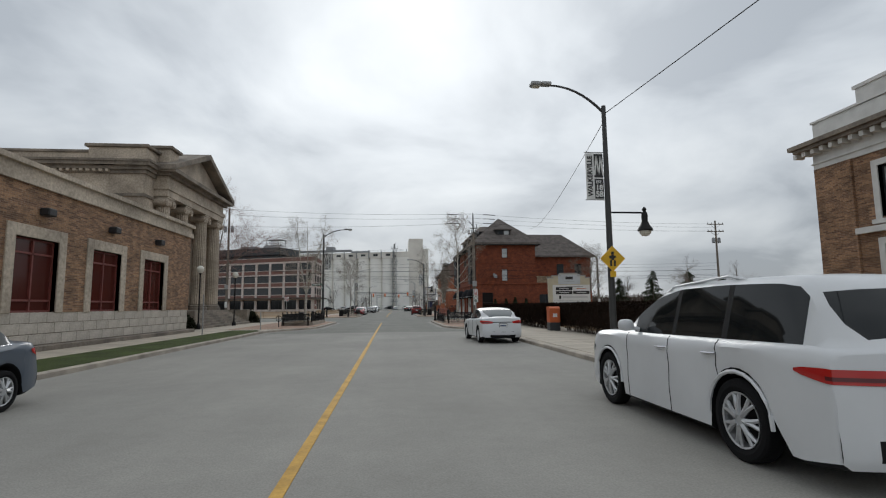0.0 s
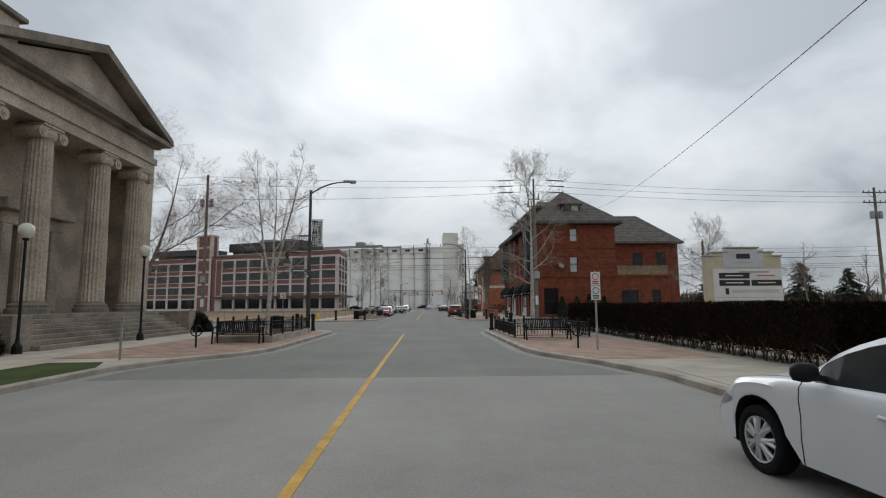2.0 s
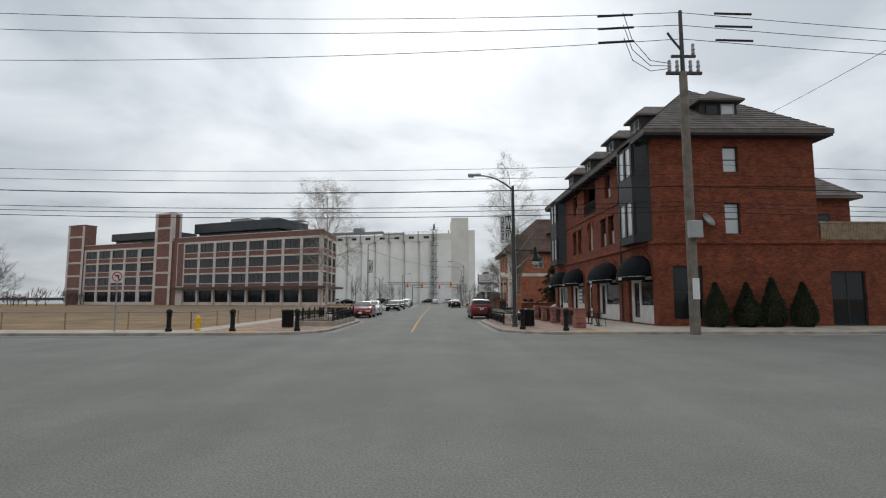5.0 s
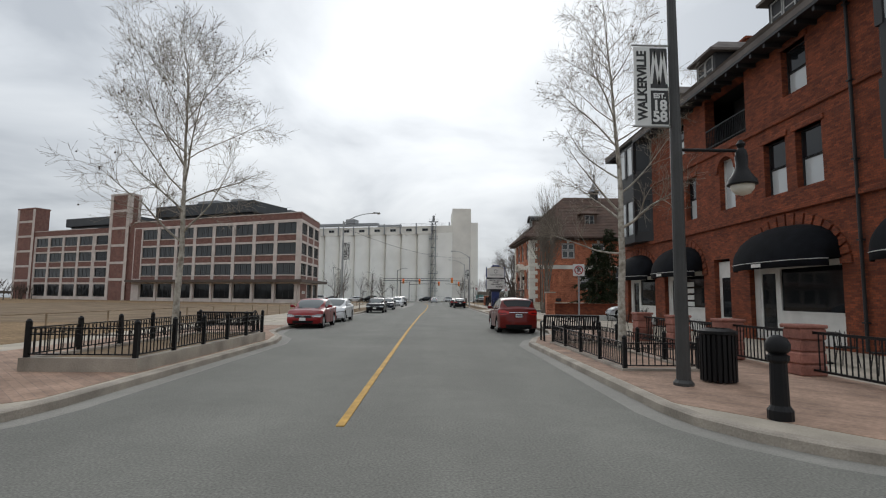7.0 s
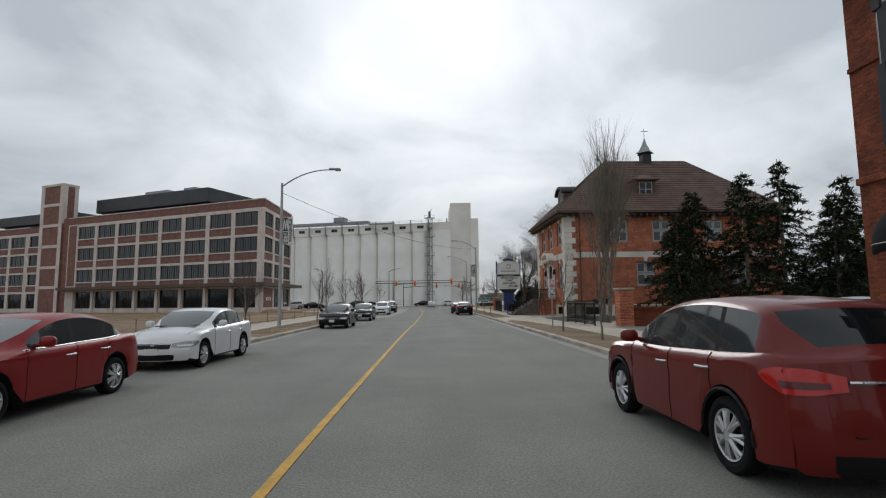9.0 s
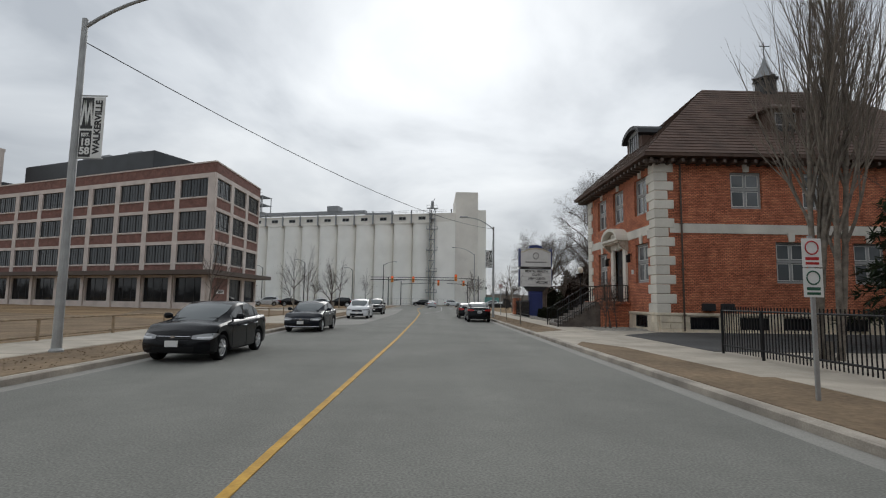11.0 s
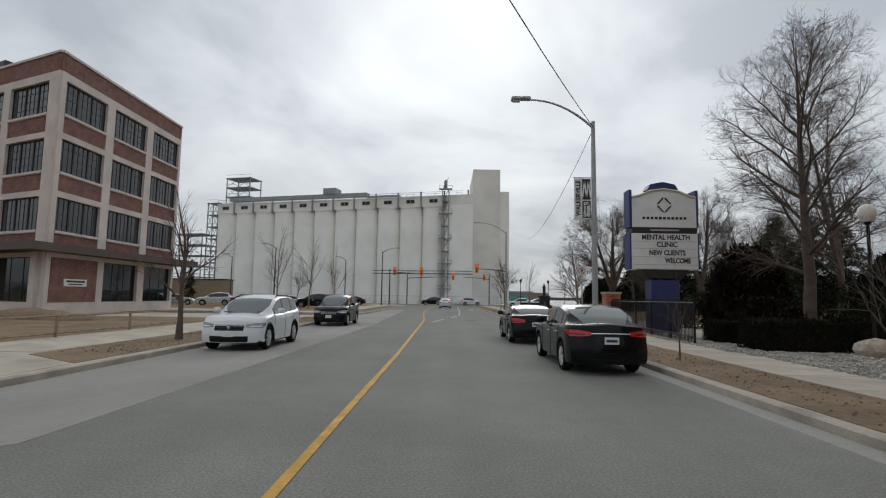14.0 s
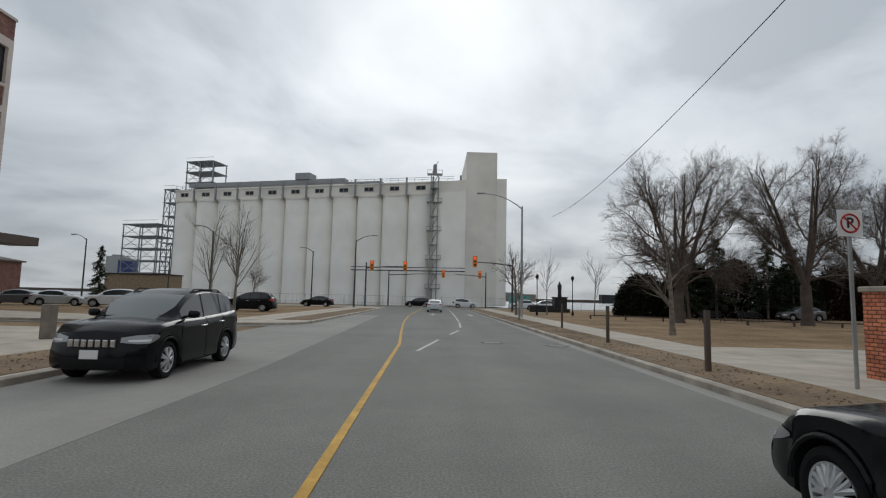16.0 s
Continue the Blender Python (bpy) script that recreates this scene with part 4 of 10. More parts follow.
# brick shops with a slate roof
def build_shops():
    shop = thing("brick_shop_row", "three-storey red brick shop row with a grey slate roof", "building")
    Y0, Y1 = 79.2, 103.3
    face = pose(12.5, Y1, 0, 0, 0, -90)  # local x runs south from the north end

    def u(y):
        return Y1 - y

    holes = []
    arches = [(79.8, 83.5), (85.2, 89.8), (93.2, 97.2), (98.4, 102.4)]
    for a, b in arches:
        holes.append((u(b), u(a), 0.2, 4.2))
    holes.append((u(92.3), u(91.1), 0.2, 3.4))
    second = [(85.7, 86.9), (87.4, 88.6), (93.6, 94.6), (95.2, 96.2)]
    for a, b in second:
        holes.append((u(b), u(a), 5.5, 7.5))
    holes.append((u(91.6), u(90.5), 5.5, 7.7))
    third = [(86.2, 87.4), (94.6, 95.8)]
    for a, b in third:
        holes.append((u(b), u(a), 8.9, 10.6))
    holes.append((u(92.6), u(89.6), 8.4, 10.8))
    part("facade_wall", wall(B(), 0, Y1 - Y0, 0.13, 11.1, 0.45, holes), M["brick_shop"], shop, "orange-red brick front", at=face)
    south = pose(12.5, Y0, 0)
    sh = [(0.9, 2.6, 0.5, 3.5), (4.05, 4.95, 5.3, 7.1), (4.1, 5.0, 8.9, 10.4)]
    part("south_wall", wall(B(), 0.45, 9.4, 0.13, 11.1, 0.45, sh), M["brick_shop"], shop, "painted red brick side wall", at=south)
    part("rear_wall", boxes((12.95, 21.9, Y1 - 0.4, Y1, 0, 11.1), (21.5, 21.9, Y0 + 0.45, Y1 - 0.4, 0, 11.1)), M["brick_shop"], shop)
    ah = [(8.9 - 9.4, 1.0, 0.15, 3.2), (3.0, 4.0, 1.5, 3.1)]
    part("annex_wall", boxes((21.9, 28.0, Y0, Y0 + 0.4, 3.2, 5.0), (21.9, 22.4, Y0, Y0 + 0.4, 0.1, 3.2), (24.4, 26.0, Y0, Y0 + 0.4, 0.1, 3.2), (26.0, 27.0, Y0, Y0 + 0.4, 0.1, 1.5), (27.0, 28.0, Y0, Y0 + 0.4, 0.1, 3.2), (27.6, 28.0, Y0 + 0.4, 95, 0.1, 5.0)), M["brick_shop"], shop, "single-storey red painted annex")
    part("annex_roof", boxes((21.9, 27.7, Y0 + 0.3, 95, 4.7, 4.95)), M["dark_panel"], shop)
    part("rear_wing", boxes((21.9, 37.2, 95.2, 104, 0, 10.6)), M["brick_shop"], shop)
    part("rear_roof", hip_roof(B(), 21, 37.2, 95.2, 104, 10.7, 15.4, (22.5, 33), 0.7, "x"), M["slate"], shop)
    courses(shop, [(21, 94.5, 10.72), (37.9, 94.5, 10.72), (33, 99.6, 15.4), (22.5, 99.6, 15.4)], 16)
    for x in (24.0, 30.5, 34.0):
        window(shop, pose(x, 95.12, 7.2), 1.3, 2.0, 1, 2, "dark_trim", "glass")
    window(shop, pose(22.4, Y0 + 0.1, 0.15), 2.0, 3.05, 2, 2, "dark_trim", "glass")
    window(shop, pose(26.0, Y0 + 0.1, 1.5), 1.0, 1.7, 1, 2, "dark_trim", "glass", sill="limestone")
    deck = B()
    for x in np.arange(22.1, 27.9, 0.16):
        box(deck, x, x + 0.14, Y0 + 0.1, Y0 + 0.14, 5.0, 5.95)
    box(deck, 22.0, 28.0, Y0 + 0.06, Y0 + 0.18, 5.95, 6.05)
    part("deck_railing", deck, M["wood"], shop, "weathered wooden roof-deck railing")
    # string courses
    part("string_course", boxes((12.38, 12.5, Y0 - 0.1, Y1, 4.75, 4.95), (12.5, 28.1, Y0 - 0.1, Y0, 4.75, 4.95), (12.42, 12.5, Y0 - 0.06, Y1, 8.05, 8.2), (12.5, 21.9, Y0 - 0.06, Y0, 8.05, 8.2), bevel=0.02), M["brick_shop"], shop)
    # arches: brick rings, shopfronts, awnings
    for n, (a, b) in enumerate(arches):
        c, r = (a + b) / 2, (b - a) / 2
        vz = 2.75
        sp = B()  # spandrels closing the top corners of the opening to a segmental curve
        rise = 1.4
        N = 14
        for i in range(N):
            y0, y1 = a + (b - a) * i / N, a + (b - a) * (i + 1) / N
            zc = vz + rise * math.sqrt(max(0, 1 - (((y0 + y1) / 2 - c) / r) ** 2))
            if zc < 4.19:
                box(sp, 12.52, 12.94, y0, y1, zc, 4.2)
        part("arch_spandrel", sp, M["brick_shop"], shop)
        for i in range(18):
            t0, t1 = math.pi * i / 18 + 0.02, math.pi * (i + 1) / 18 - 0.02
            vs = B()
            q = []
            for t, k in ((t0, 1.0), (t1, 1.0), (t1, 1.24), (t0, 1.24)):
                q.append((c - r * 1.0 * math.cos(t) * (1 + (k - 1) * 0.8), vz + rise * math.sin(t) * (1 + (k - 1) * 1.6)))
            extrude_profile(vs, q, 12.43, 12.6, "x")
            part("voussoir", vs, M["brick_shop"], shop)
        # shopfront
        sf = B()
        for d in ((a, a + 0.18), (b - 0.3, b), (b - 1.5, b - 1.32)):
            box(sf, 12.70, 12.84, d[0], d[1], 0.14, 3.9)
        box(sf, 12.71, 12.83, a + 0.18, b - 0.3, 2.78, 2.98)
        box(sf, 12.66, 12.86, a + 0.18, b - 1.5, 0.14, 1.2)
        box(sf, 12.62, 12.88, a + 0.18, b - 1.5, 1.2, 1.27)
        part("shopfront_frame", sf, M["white_trim"], shop, "white painted shopfront frame")
        dl = boxes((12.72, 12.80, b - 1.32, b - 1.2, 0.16, 2.78), (12.72, 12.80, b - 0.42, b - 0.3, 0.16, 2.78), (12.72, 12.80, b - 1.2, b - 0.42, 0.16, 0.5), (12.72, 12.80, b - 1.2, b - 0.42, 2.64, 2.78))
        door = part("door", dl, M["white_trim"], shop, "white painted glazed shop door")
        part("door_handle", tube(B(), [(12.69, b - 1.14, 1.05), (12.69, b - 1.14, 1.35)], 0.018, 6), M["dark_trim"], door)
        part("shopfront_glass", boxes((12.755, 12.775, a, b, 0.14, 4.15)), M["glass"], shop)
        aw = B()
        n_s, n_t = 12, 6
        grid = []
        for j in range(n_t + 1):
            v = math.pi / 2 * j / n_t
            row = []
            for i in range(n_s + 1):
                t = math.pi * i / n_s
                row.append(aw.verts.new((12.46 - 1.15 * math.cos(v) * (0.35 + 0.65 * math.sin(t)), c - (r + 0.05) * math.cos(t), 2.95 + 0.02 + (1.3 * math.sin(v)) * math.sin(t) ** 0.6)))
            grid.append(row)
        for j in range(n_t):
            for i in range(n_s):
                aw.faces.new((grid[j][i], grid[j][i + 1], grid[j + 1][i + 1], grid[j + 1][i]))
        lip = [aw.verts.new((v.co.x, v.co.y, 2.72)) for v in grid[0]]
        for i in range(n_s):
            aw.faces.new((lip[i], lip[i + 1], grid[0][i + 1], grid[0][i]))
        part("awning_piping", tube(B(), [v.co + Vector((-0.012, 0, -0.02)) for v in grid[0]], 0.012, 5), M["white_trim"], shop)
        aw_ob = part("awning", aw, M["canvas"], shop, "rounded black canvas awning", smooth=True)
        sol = aw_ob.modifiers.new("thick", "SOLIDIFY")
        sol.thickness = 0.02
        part("number_bar", boxes((11.28, 11.30, c - 0.25, c + 0.25, 2.78, 2.9)), M["white_trim"], aw_ob)
    # paler goods and posters behind one shop window
    for k in range(5):
        part("window_poster", boxes((12.735, 12.745, 94.6, 95.9 - 0.1 * (k % 2), 1.0 + 0.32 * k, 1.22 + 0.32 * k)), M["sign_white"], shop)
    dr = part("door", boxes((12.72, 12.8, 91.1, 92.3, 0.14, 3.3)), M["white_trim"], shop, "white panelled door with glass")
    part("pane", boxes((12.70, 12.73, 91.35, 92.05, 0.9, 2.6)), M["glass"], dr)
    # upper windows
    for a, b in second:
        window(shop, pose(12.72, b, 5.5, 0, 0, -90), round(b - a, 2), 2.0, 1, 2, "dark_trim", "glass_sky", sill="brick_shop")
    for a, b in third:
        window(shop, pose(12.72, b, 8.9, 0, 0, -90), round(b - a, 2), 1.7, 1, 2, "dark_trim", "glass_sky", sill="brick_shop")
    for z, h, rows in ((5.5, 2.0, second), (8.9, 1.7, third)):
        for a, b in rows:
            part("upper_sash", boxes((12.70, 12.755, a + 0.07, b - 0.07, z + h * 0.52, z + h - 0.07)), M["glass"], shop)
            part("window_hood", boxes((12.44, 12.72, a - 0.14, b + 0.14, z + h, z + h + 0.2), bevel=0.02), M["brick_shop"], shop)
    window(shop, pose(12.72, 91.6, 5.5, 0, 0, -90), 1.1, 2.2, 1, 2, "white_trim", "glass_sky", sill="brick_shop")
    for i in range(8):
        t0, t1 = math.pi * i / 8, math.pi * (i + 1) / 8
        q = [(91.05 - k * 0.62 * math.cos(t), 7.15 + k * 0.62 * math.sin(t)) for t, k in ((t0, 1), (t1, 1), (t1, 1.35), (t0, 1.35))]
        part("voussoir", extrude_profile(B(), q, 12.42, 12.6, "x"), M["brick_shop"], shop)
    lg = boxes((13.9, 14.0, 89.6, 92.6, 8.4, 10.8))
    part("loggia_back", lg, M["dark_trim"], shop, "dark recessed balcony")
    rail = boxes((12.5, 12.55, 89.6, 92.6, 9.3, 9.36), (12.5, 12.55, 89.6, 92.6, 8.5, 8.55))
    part("balcony_rail", rail, M["black_metal"], shop)
    pieces("baluster", mesh_of("baluster", boxes((0, 0.02, 0, 0.02, 0, 0.9)), M["black_metal"]), shop, [pose(12.515, y, 8.4) for y in np.arange(89.7, 92.6, 0.13)])
    # oriel bays
    for y0, y1 in ((79.7, 83.3), (98.5, 102.2)):
        P = 0.75
        pts = [(12.5, y0 - 0.1), (12.5, y1 + 0.1), (12.5 - P, y1 - 0.75), (12.5 - P, y0 + 0.75)]
        for z0, z1 in ((4.95, 5.35), (7.5, 8.95), (10.85, 11.1)):
            part("bay_panel", prism(B(), pts, z0, z1), M["dark_trim"], shop, "dark grey oriel bay panel")
        for z, h in ((5.35, 2.15), (8.95, 1.9)):
            ww = (y1 - y0 - 1.5) / 2
            for yy in (y0 + 0.75, (y0 + y1) / 2, y1 - 0.75):
                part("bay_mullion", boxes((12.5 - P - 0.03, 12.5 - P + 0.12, yy - 0.12, yy + 0.12, z, z + h)), M["dark_trim"], shop)
            for k in (0, 1):
                window(shop, pose(12.5 - P, y1 - 0.75 - k * ww, z, 0, 0, -90), round(ww, 2), h, 1, 1, "dark_trim", "glass_sky", 0.09)
            L = math.hypot(P, 0.85)
            ang = math.degrees(math.atan2(P, 0.85))
            # slanted sides take dark glass, painting in the dark trees they reflect
            window(shop, pose(12.5, y1 + 0.1, z, 0, 0, -90 - ang + 0), round(L, 2), h, 1, 1, "dark_trim", "glass", 0.16)
            window(shop, pose(12.5 - P, y0 + 0.75, z, 0, 0, -90 + ang), round(L, 2), h, 1, 1, "dark_trim", "glass", 0.16)
    # side windows
    window(shop, pose(13.4, Y0 + 0.12, 0.5), 1.7, 3.0, 1, 2, "dark_trim", "glass")
    window(shop, pose(16.55, Y0 + 0.15, 5.3), 0.9, 1.8, 1, 2, "dark_trim", "glass_sky", sill="brick_shop")
    window(shop, pose(16.6, Y0 + 0.15, 8.9), 0.9, 1.5, 1, 2, "dark_trim", "glass_sky", sill="brick_shop")
    dish = B()
    lathe(dish, [(0.05, 0), (0.3, 0.06), (0.42, 0.16), (0.44, 0.16), (0.3, 0.03), (0.05, -0.03)], 16)
    part("satellite_dish", dish, M["grey_metal"], shop, at=pose(15.3, Y0 - 0.35, 6.0, 60, 0, 30))
    part("dish_arm", tube(B(), [(15.3, Y0 - 0.3, 6.0), (14.7, Y0, 6.0)], 0.04), M["dark_trim"], shop)
    downpipe(shop, 12.4, 84.35, 0.2, 11.0)
    # roof
    part("roof", hip_roof(B(), 12.5, 21.9, Y0, Y1, 11.2, 15.9, (84.2, 98.4), 0.75), M["slate"], shop, "grey slate hipped roof")
    xm = 17.2
    courses(shop, [(11.75, Y0 - 0.75, 11.2), (11.75, Y1 + 0.75, 11.2), (xm, 98.4, 15.9), (xm, 84.2, 15.9)], 20)
    courses(shop, [(11.75, Y0 - 0.75, 11.2), (22.65, Y0 - 0.75, 11.2), (xm, 84.2, 15.9), (xm, 84.2, 15.9)], 20)
    part("eave_soffit", boxes((11.75, 22.6, Y0 - 0.7, Y1 + 0.7, 10.86, 10.97)), M["dark_trim"], shop)
    pieces("eave_bracket", mesh_of("eave_bracket", boxes((0, 0.7, 0, 0.1, 0, 0.17)), M["dark_trim"]), shop, [pose(11.8, y, 10.7) for y in np.arange(Y0, Y1, 0.8)])
    ch = boxes((17.6, 18.3, 97.2, 98.0, 14.5, 16.4), (17.5, 18.4, 97.1, 98.1, 16.4, 16.55))
    part("chimney", ch, M["brick_shop"], shop)
    part("vent_pipe", tube(B(), [(18.6, 82.5, 12.6), (18.6, 82.5, 14.3)], 0.09, 8), M["dark_trim"], shop)
    for y in (83.4, 88.2, 93.8, 99.2):
        dm = boxes((13.3, 15.6, y - 0.85, y + 0.85, 11.7, 13.5))
        d = part("dormer", dm, M["dark_trim"], shop, "dark shingled roof dormer")
        rf = B()
        hip_roof(rf, 13.2, 16.0, y - 0.85, y + 0.85, 13.55, 14.4, (14.0, 16.0), 0.25, "x", 0.12)
        part("dormer_roof", rf, M["slate"], d)
        for k in (0, 1):
            window(d, pose(13.27, y + 0.7 - 0.7 * k, 12.15, 0, 0, -90), 0.66, 1.2, 1, 2, "grey_trim", "glass_sky")
    d = part("dormer", boxes((16.0, 18.2, 80.2, 83.0, 11.8, 13.5)), M["dark_trim"], shop, "dark shingled roof dormer")
    part("dormer_roof", hip_roof(B(), 16.0, 18.2, 80.1, 84.0, 13.55, 14.5, (81.0, 84.0), 0.3, "y", 0.12), M["slate"], d)
    window(d, pose(17.2, 80.12, 12.1), 0.8, 1.2, 1, 2, "grey_trim", "glass_sky")
    window(d, pose(16.3, 80.12, 12.1), 0.8, 1.2, 1, 2, "dark_trim", "glass")
    return shop


build_shops()


def sash(w, h):
    """Four thin white sash frames inside a cross-barred window."""
    for x0, x1 in ((0.13, 0.81), (0.93, 1.60)):
        for z0, z1 in ((0.13, h * 0.5 - 0.03), (h * 0.5 + 0.17, h - 0.13)):
            part("sash", boxes((x0, x1, 0.03, 0.05, z0, z0 + 0.045), (x0, x1, 0.03, 0.05, z1 - 0.045, z1), (x0, x0 + 0.045, 0.03, 0.05, z0 + 0.045, z1 - 0.045), (x1 - 0.045, x1, 0.03, 0.05, z0 + 0.045, z1 - 0.045)), M["white_trim"], w)


# the brick house with stone quoins
def build_house():
    house = thing("quoined_house", "orange brick institutional house with pale stone quoins", "building")
    X0, X1, Y0, Y1 = 12.3, 32.0, 134.5, 146.0
    face = pose(X0, Y1, 0, 0, 0, -90)

    def u(y):
        return Y1 - y

    wins = [(135.5, 137.25, 6.6, 8.7), (139.0, 140.75, 6.6, 8.7), (142.1, 143.85, 6.6, 8.7), (135.5, 137.25, 2.75, 4.95), (142.1, 143.85, 2.75, 4.95)]
    holes = [(u(b), u(a), z0, z1) for a, b, z0, z1 in wins] + [(u(140.5), u(138.9), 1.7, 4.9), (u(137.3), u(135.6), 0.35, 0.95)]
    part("west_wall", wall(B(), 0, Y1 - Y0, 1.1, 9.3, 0.4, [h for h in holes if h[2] > 1]), M["brick_house"], house, "orange-red brick wall", at=face)
    sw = [(4.1, 5.8, 6.7, 8.7), (8.0, 9.7, 6.7, 8.7), (12.8, 14.5, 6.7, 8.7), (6.4, 8.1, 2.75, 4.95), (10.6, 12.3, 2.75, 4.95), (14.8, 16.5, 2.75, 4.95)]
    part("south_wall", wall(B(), 0.4, X1 - X0, 1.1, 9.3, 0.4, sw), M["brick_house"], house, "orange-red brick wall", at=pose(X0, Y0, 0))
    part("rear_wall", boxes((X0 + 0.4, X1, Y1 - 0.4, Y1, 1.1, 9.3), (X1 - 0.4, X1, Y0 + 0.4, Y1 - 0.4, 1.1, 9.3)), M["brick_house"], house)
    part("foundation", boxes((X0 + 0.02, X1, Y0 + 0.02, Y1 - 0.02, 0, 1.0)), M["limestone_pale"], house, "pale rubble stone foundation")
    part("water_table", boxes((X0 - 0.1, X1, Y0 - 0.1, Y1 + 0.1, 0.98, 1.14), bevel=0.03), M["limestone_pale"], house)
    rs = random.Random(77)
    for z0, z1 in ((0.1, 0.3), (0.3, 0.62), (0.62, 0.98)):
        for along, lo, hi in (("y", Y0, Y1), ("x", X0 + 0.1, X0 + 9.0)):
            u = lo
            while u < hi - 0.1:
                w = min(rs.uniform(0.3, 0.75), hi - u)
                d = rs.uniform(0.0, 0.025)
                gaps = ((135.7, 137.25),) if along == "y" else tuple((X0 + g, X0 + g + 1.5) for g in (1.68, 4.28, 6.58, 9.58))
                hit = [g for g in gaps if z0 > 0.2 and u < g[1] and u + w > g[0]]
                if hit:
                    w = hit[0][0] - u if u < hit[0][0] - 0.12 else hit[0][1] - u
                    if u >= hit[0][0] - 0.12:
                        u += w
                        continue
                if along == "y":
                    bm = boxes((X0 - 0.06 - d, X0 + 0.02, u + 0.008, u + w - 0.005, z0 + 0.004, z1 - 0.004), bevel=0.012)
                else:
                    bm = boxes((u + 0.008, u + w - 0.008, Y0 - 0.06 - d, Y0 + 0.02, z0 + 0.008, z1 - 0.008), bevel=0.018)
                part("foundation_stone", bm, M["limestone_pale"], house)
                u += w
    for a, b, z0, z1 in wins:
        w = window(house, pose(X0 + 0.14, b, z0, 0, 0, -90), 1.75, round(z1 - z0, 2), 2, 1, "grey_trim", "glass_house", 0.1, sill="grey_trim", label="grey cross-barred sash window")
        part("transom", boxes((0.05, 1.7, 0.0, 0.085, (z1 - z0) * 0.5, (z1 - z0) * 0.5 + 0.14)), M["grey_trim"], w)
        sash(w, z1 - z0)
        part("keystone", extrude_profile(B(), [((a + b) / 2 - 0.14, z1), ((a + b) / 2 + 0.14, z1), ((a + b) / 2 + 0.2, z1 + 0.5), ((a + b) / 2 - 0.2, z1 + 0.5)], X0 - 0.07, X0 + 0.1, "x"), M["limestone_clean"], house)
    for x0, x1, z0, z1 in sw:
        w = window(house, pose(X0 + x0, Y0 + 0.14, z0), 1.7, round(z1 - z0, 2), 2, 1, "grey_trim", "glass_house", 0.1, sill="grey_trim", label="grey cross-barred sash window")
        part("transom", boxes((0.05, 1.65, 0.0, 0.085, (z1 - z0) * 0.5, (z1 - z0) * 0.5 + 0.14)), M["grey_trim"], w)
        sash(w, z1 - z0)
        c = X0 + (x0 + x1) / 2
        part("keystone", extrude_profile(B(), [(c - 0.14, z1), (c + 0.14, z1), (c + 0.2, z1 + 0.5), (c - 0.2, z1 + 0.5)], Y0 - 0.07, Y0 + 0.1, "y"), M["limestone_clean"], house)
    part("stone_band", boxes((X0 - 0.04, X0, Y0 + 0.75, Y1 - 0.75, 5.35, 5.85), (X0 + 0.75, X1, Y0 - 0.04, Y0, 5.35, 5.85)), M["limestone_clean"], house)
    q1 = mesh_of("quoin", boxes((-0.06, 1.0, -0.06, 0.68, 0, 0.485), bevel=0.03), M["limestone_clean"])
    q2 = mesh_of("quoin", boxes((-0.06, 0.68, -0.06, 1.0, 0, 0.485), bevel=0.03), M["limestone_clean"])
    for i in range(16):
        z = 1.12 + 0.5 * i
        for x, y, rz in ((X0, Y0, 0), (X0, Y1, -90)):
            o = new("quoin", q1 if i % 2 else q2)
            o.parent, o.matrix_basis = house, pose(x, y, z, 0, 0, rz)
    part("cornice", boxes((X0 - 0.25, X1 + 0.2, Y0 - 0.25, Y1 + 0.25, 9.1, 9.35)), M["roof_tile"], house)
    mo = mesh_of("modillion", boxes((0, 0.75, 0, 0.16, 0, 0.2), bevel=0.02), M["brown_panel"])
    pieces("modillion", mo, house, [pose(X0 - 0.75, y, 9.0) for y in np.arange(Y0 - 0.5, Y1 + 0.5, 0.55)] + [pose(x, Y0, 9.0, 0, 0, -90) for x in np.arange(X0 - 0.5, X1, 0.55)])
    part("roof", hip_roof(B(), X0, X1, Y0, Y1, 9.45, 15.75, (18.2, 26.5), 0.85, "x", 0.15), M["roof_tile"], house, "brown tiled hipped roof")
    ym = (Y0 + Y1) / 2
    courses(house, [(X0 - 0.85, Y0 - 0.85, 9.45), (X1 + 0.85, Y0 - 0.85, 9.45), (26.5, ym, 15.75), (18.2, ym, 15.75)], 26, material="roof_tile")
    courses(house, [(X0 - 0.85, Y0 - 0.85, 9.45), (X0 - 0.85, Y1 + 0.85, 9.45), (18.2, ym, 15.75), (18.2, ym, 15.75)], 26, material="roof_tile")
    # cupola
    cu = part("cupola", boxes((22.05, 22.95, ym - 0.45, ym + 0.45, 14.9, 16.5), (21.95, 23.05, ym - 0.55, ym + 0.55, 16.42, 16.56)), M["dark_trim"], house, "small dark roof cupola with a vane")
    lathe_bm = B()
    lathe(lathe_bm, [(0.95, 16.56), (0.6, 16.85), (0.26, 17.5), (0.04, 18.15)], 4, (22.5, ym, 0))
    part("cupola_roof", lathe_bm, M["grey_metal"], cu)
    part("weather_vane", tube(tube(B(), [(22.5, ym, 18.1), (22.5, ym, 19.2)], 0.025), [(22.2, ym, 18.9), (22.9, ym, 18.9)], 0.03), M["black_metal"], cu)
    # dormers
    d = part("dormer", boxes((13.6, 16.4, ym - 1.2, ym + 1.2, 10.6, 12.4)), M["roof_tile"], house, "round-headed dormer")
    rf = B()
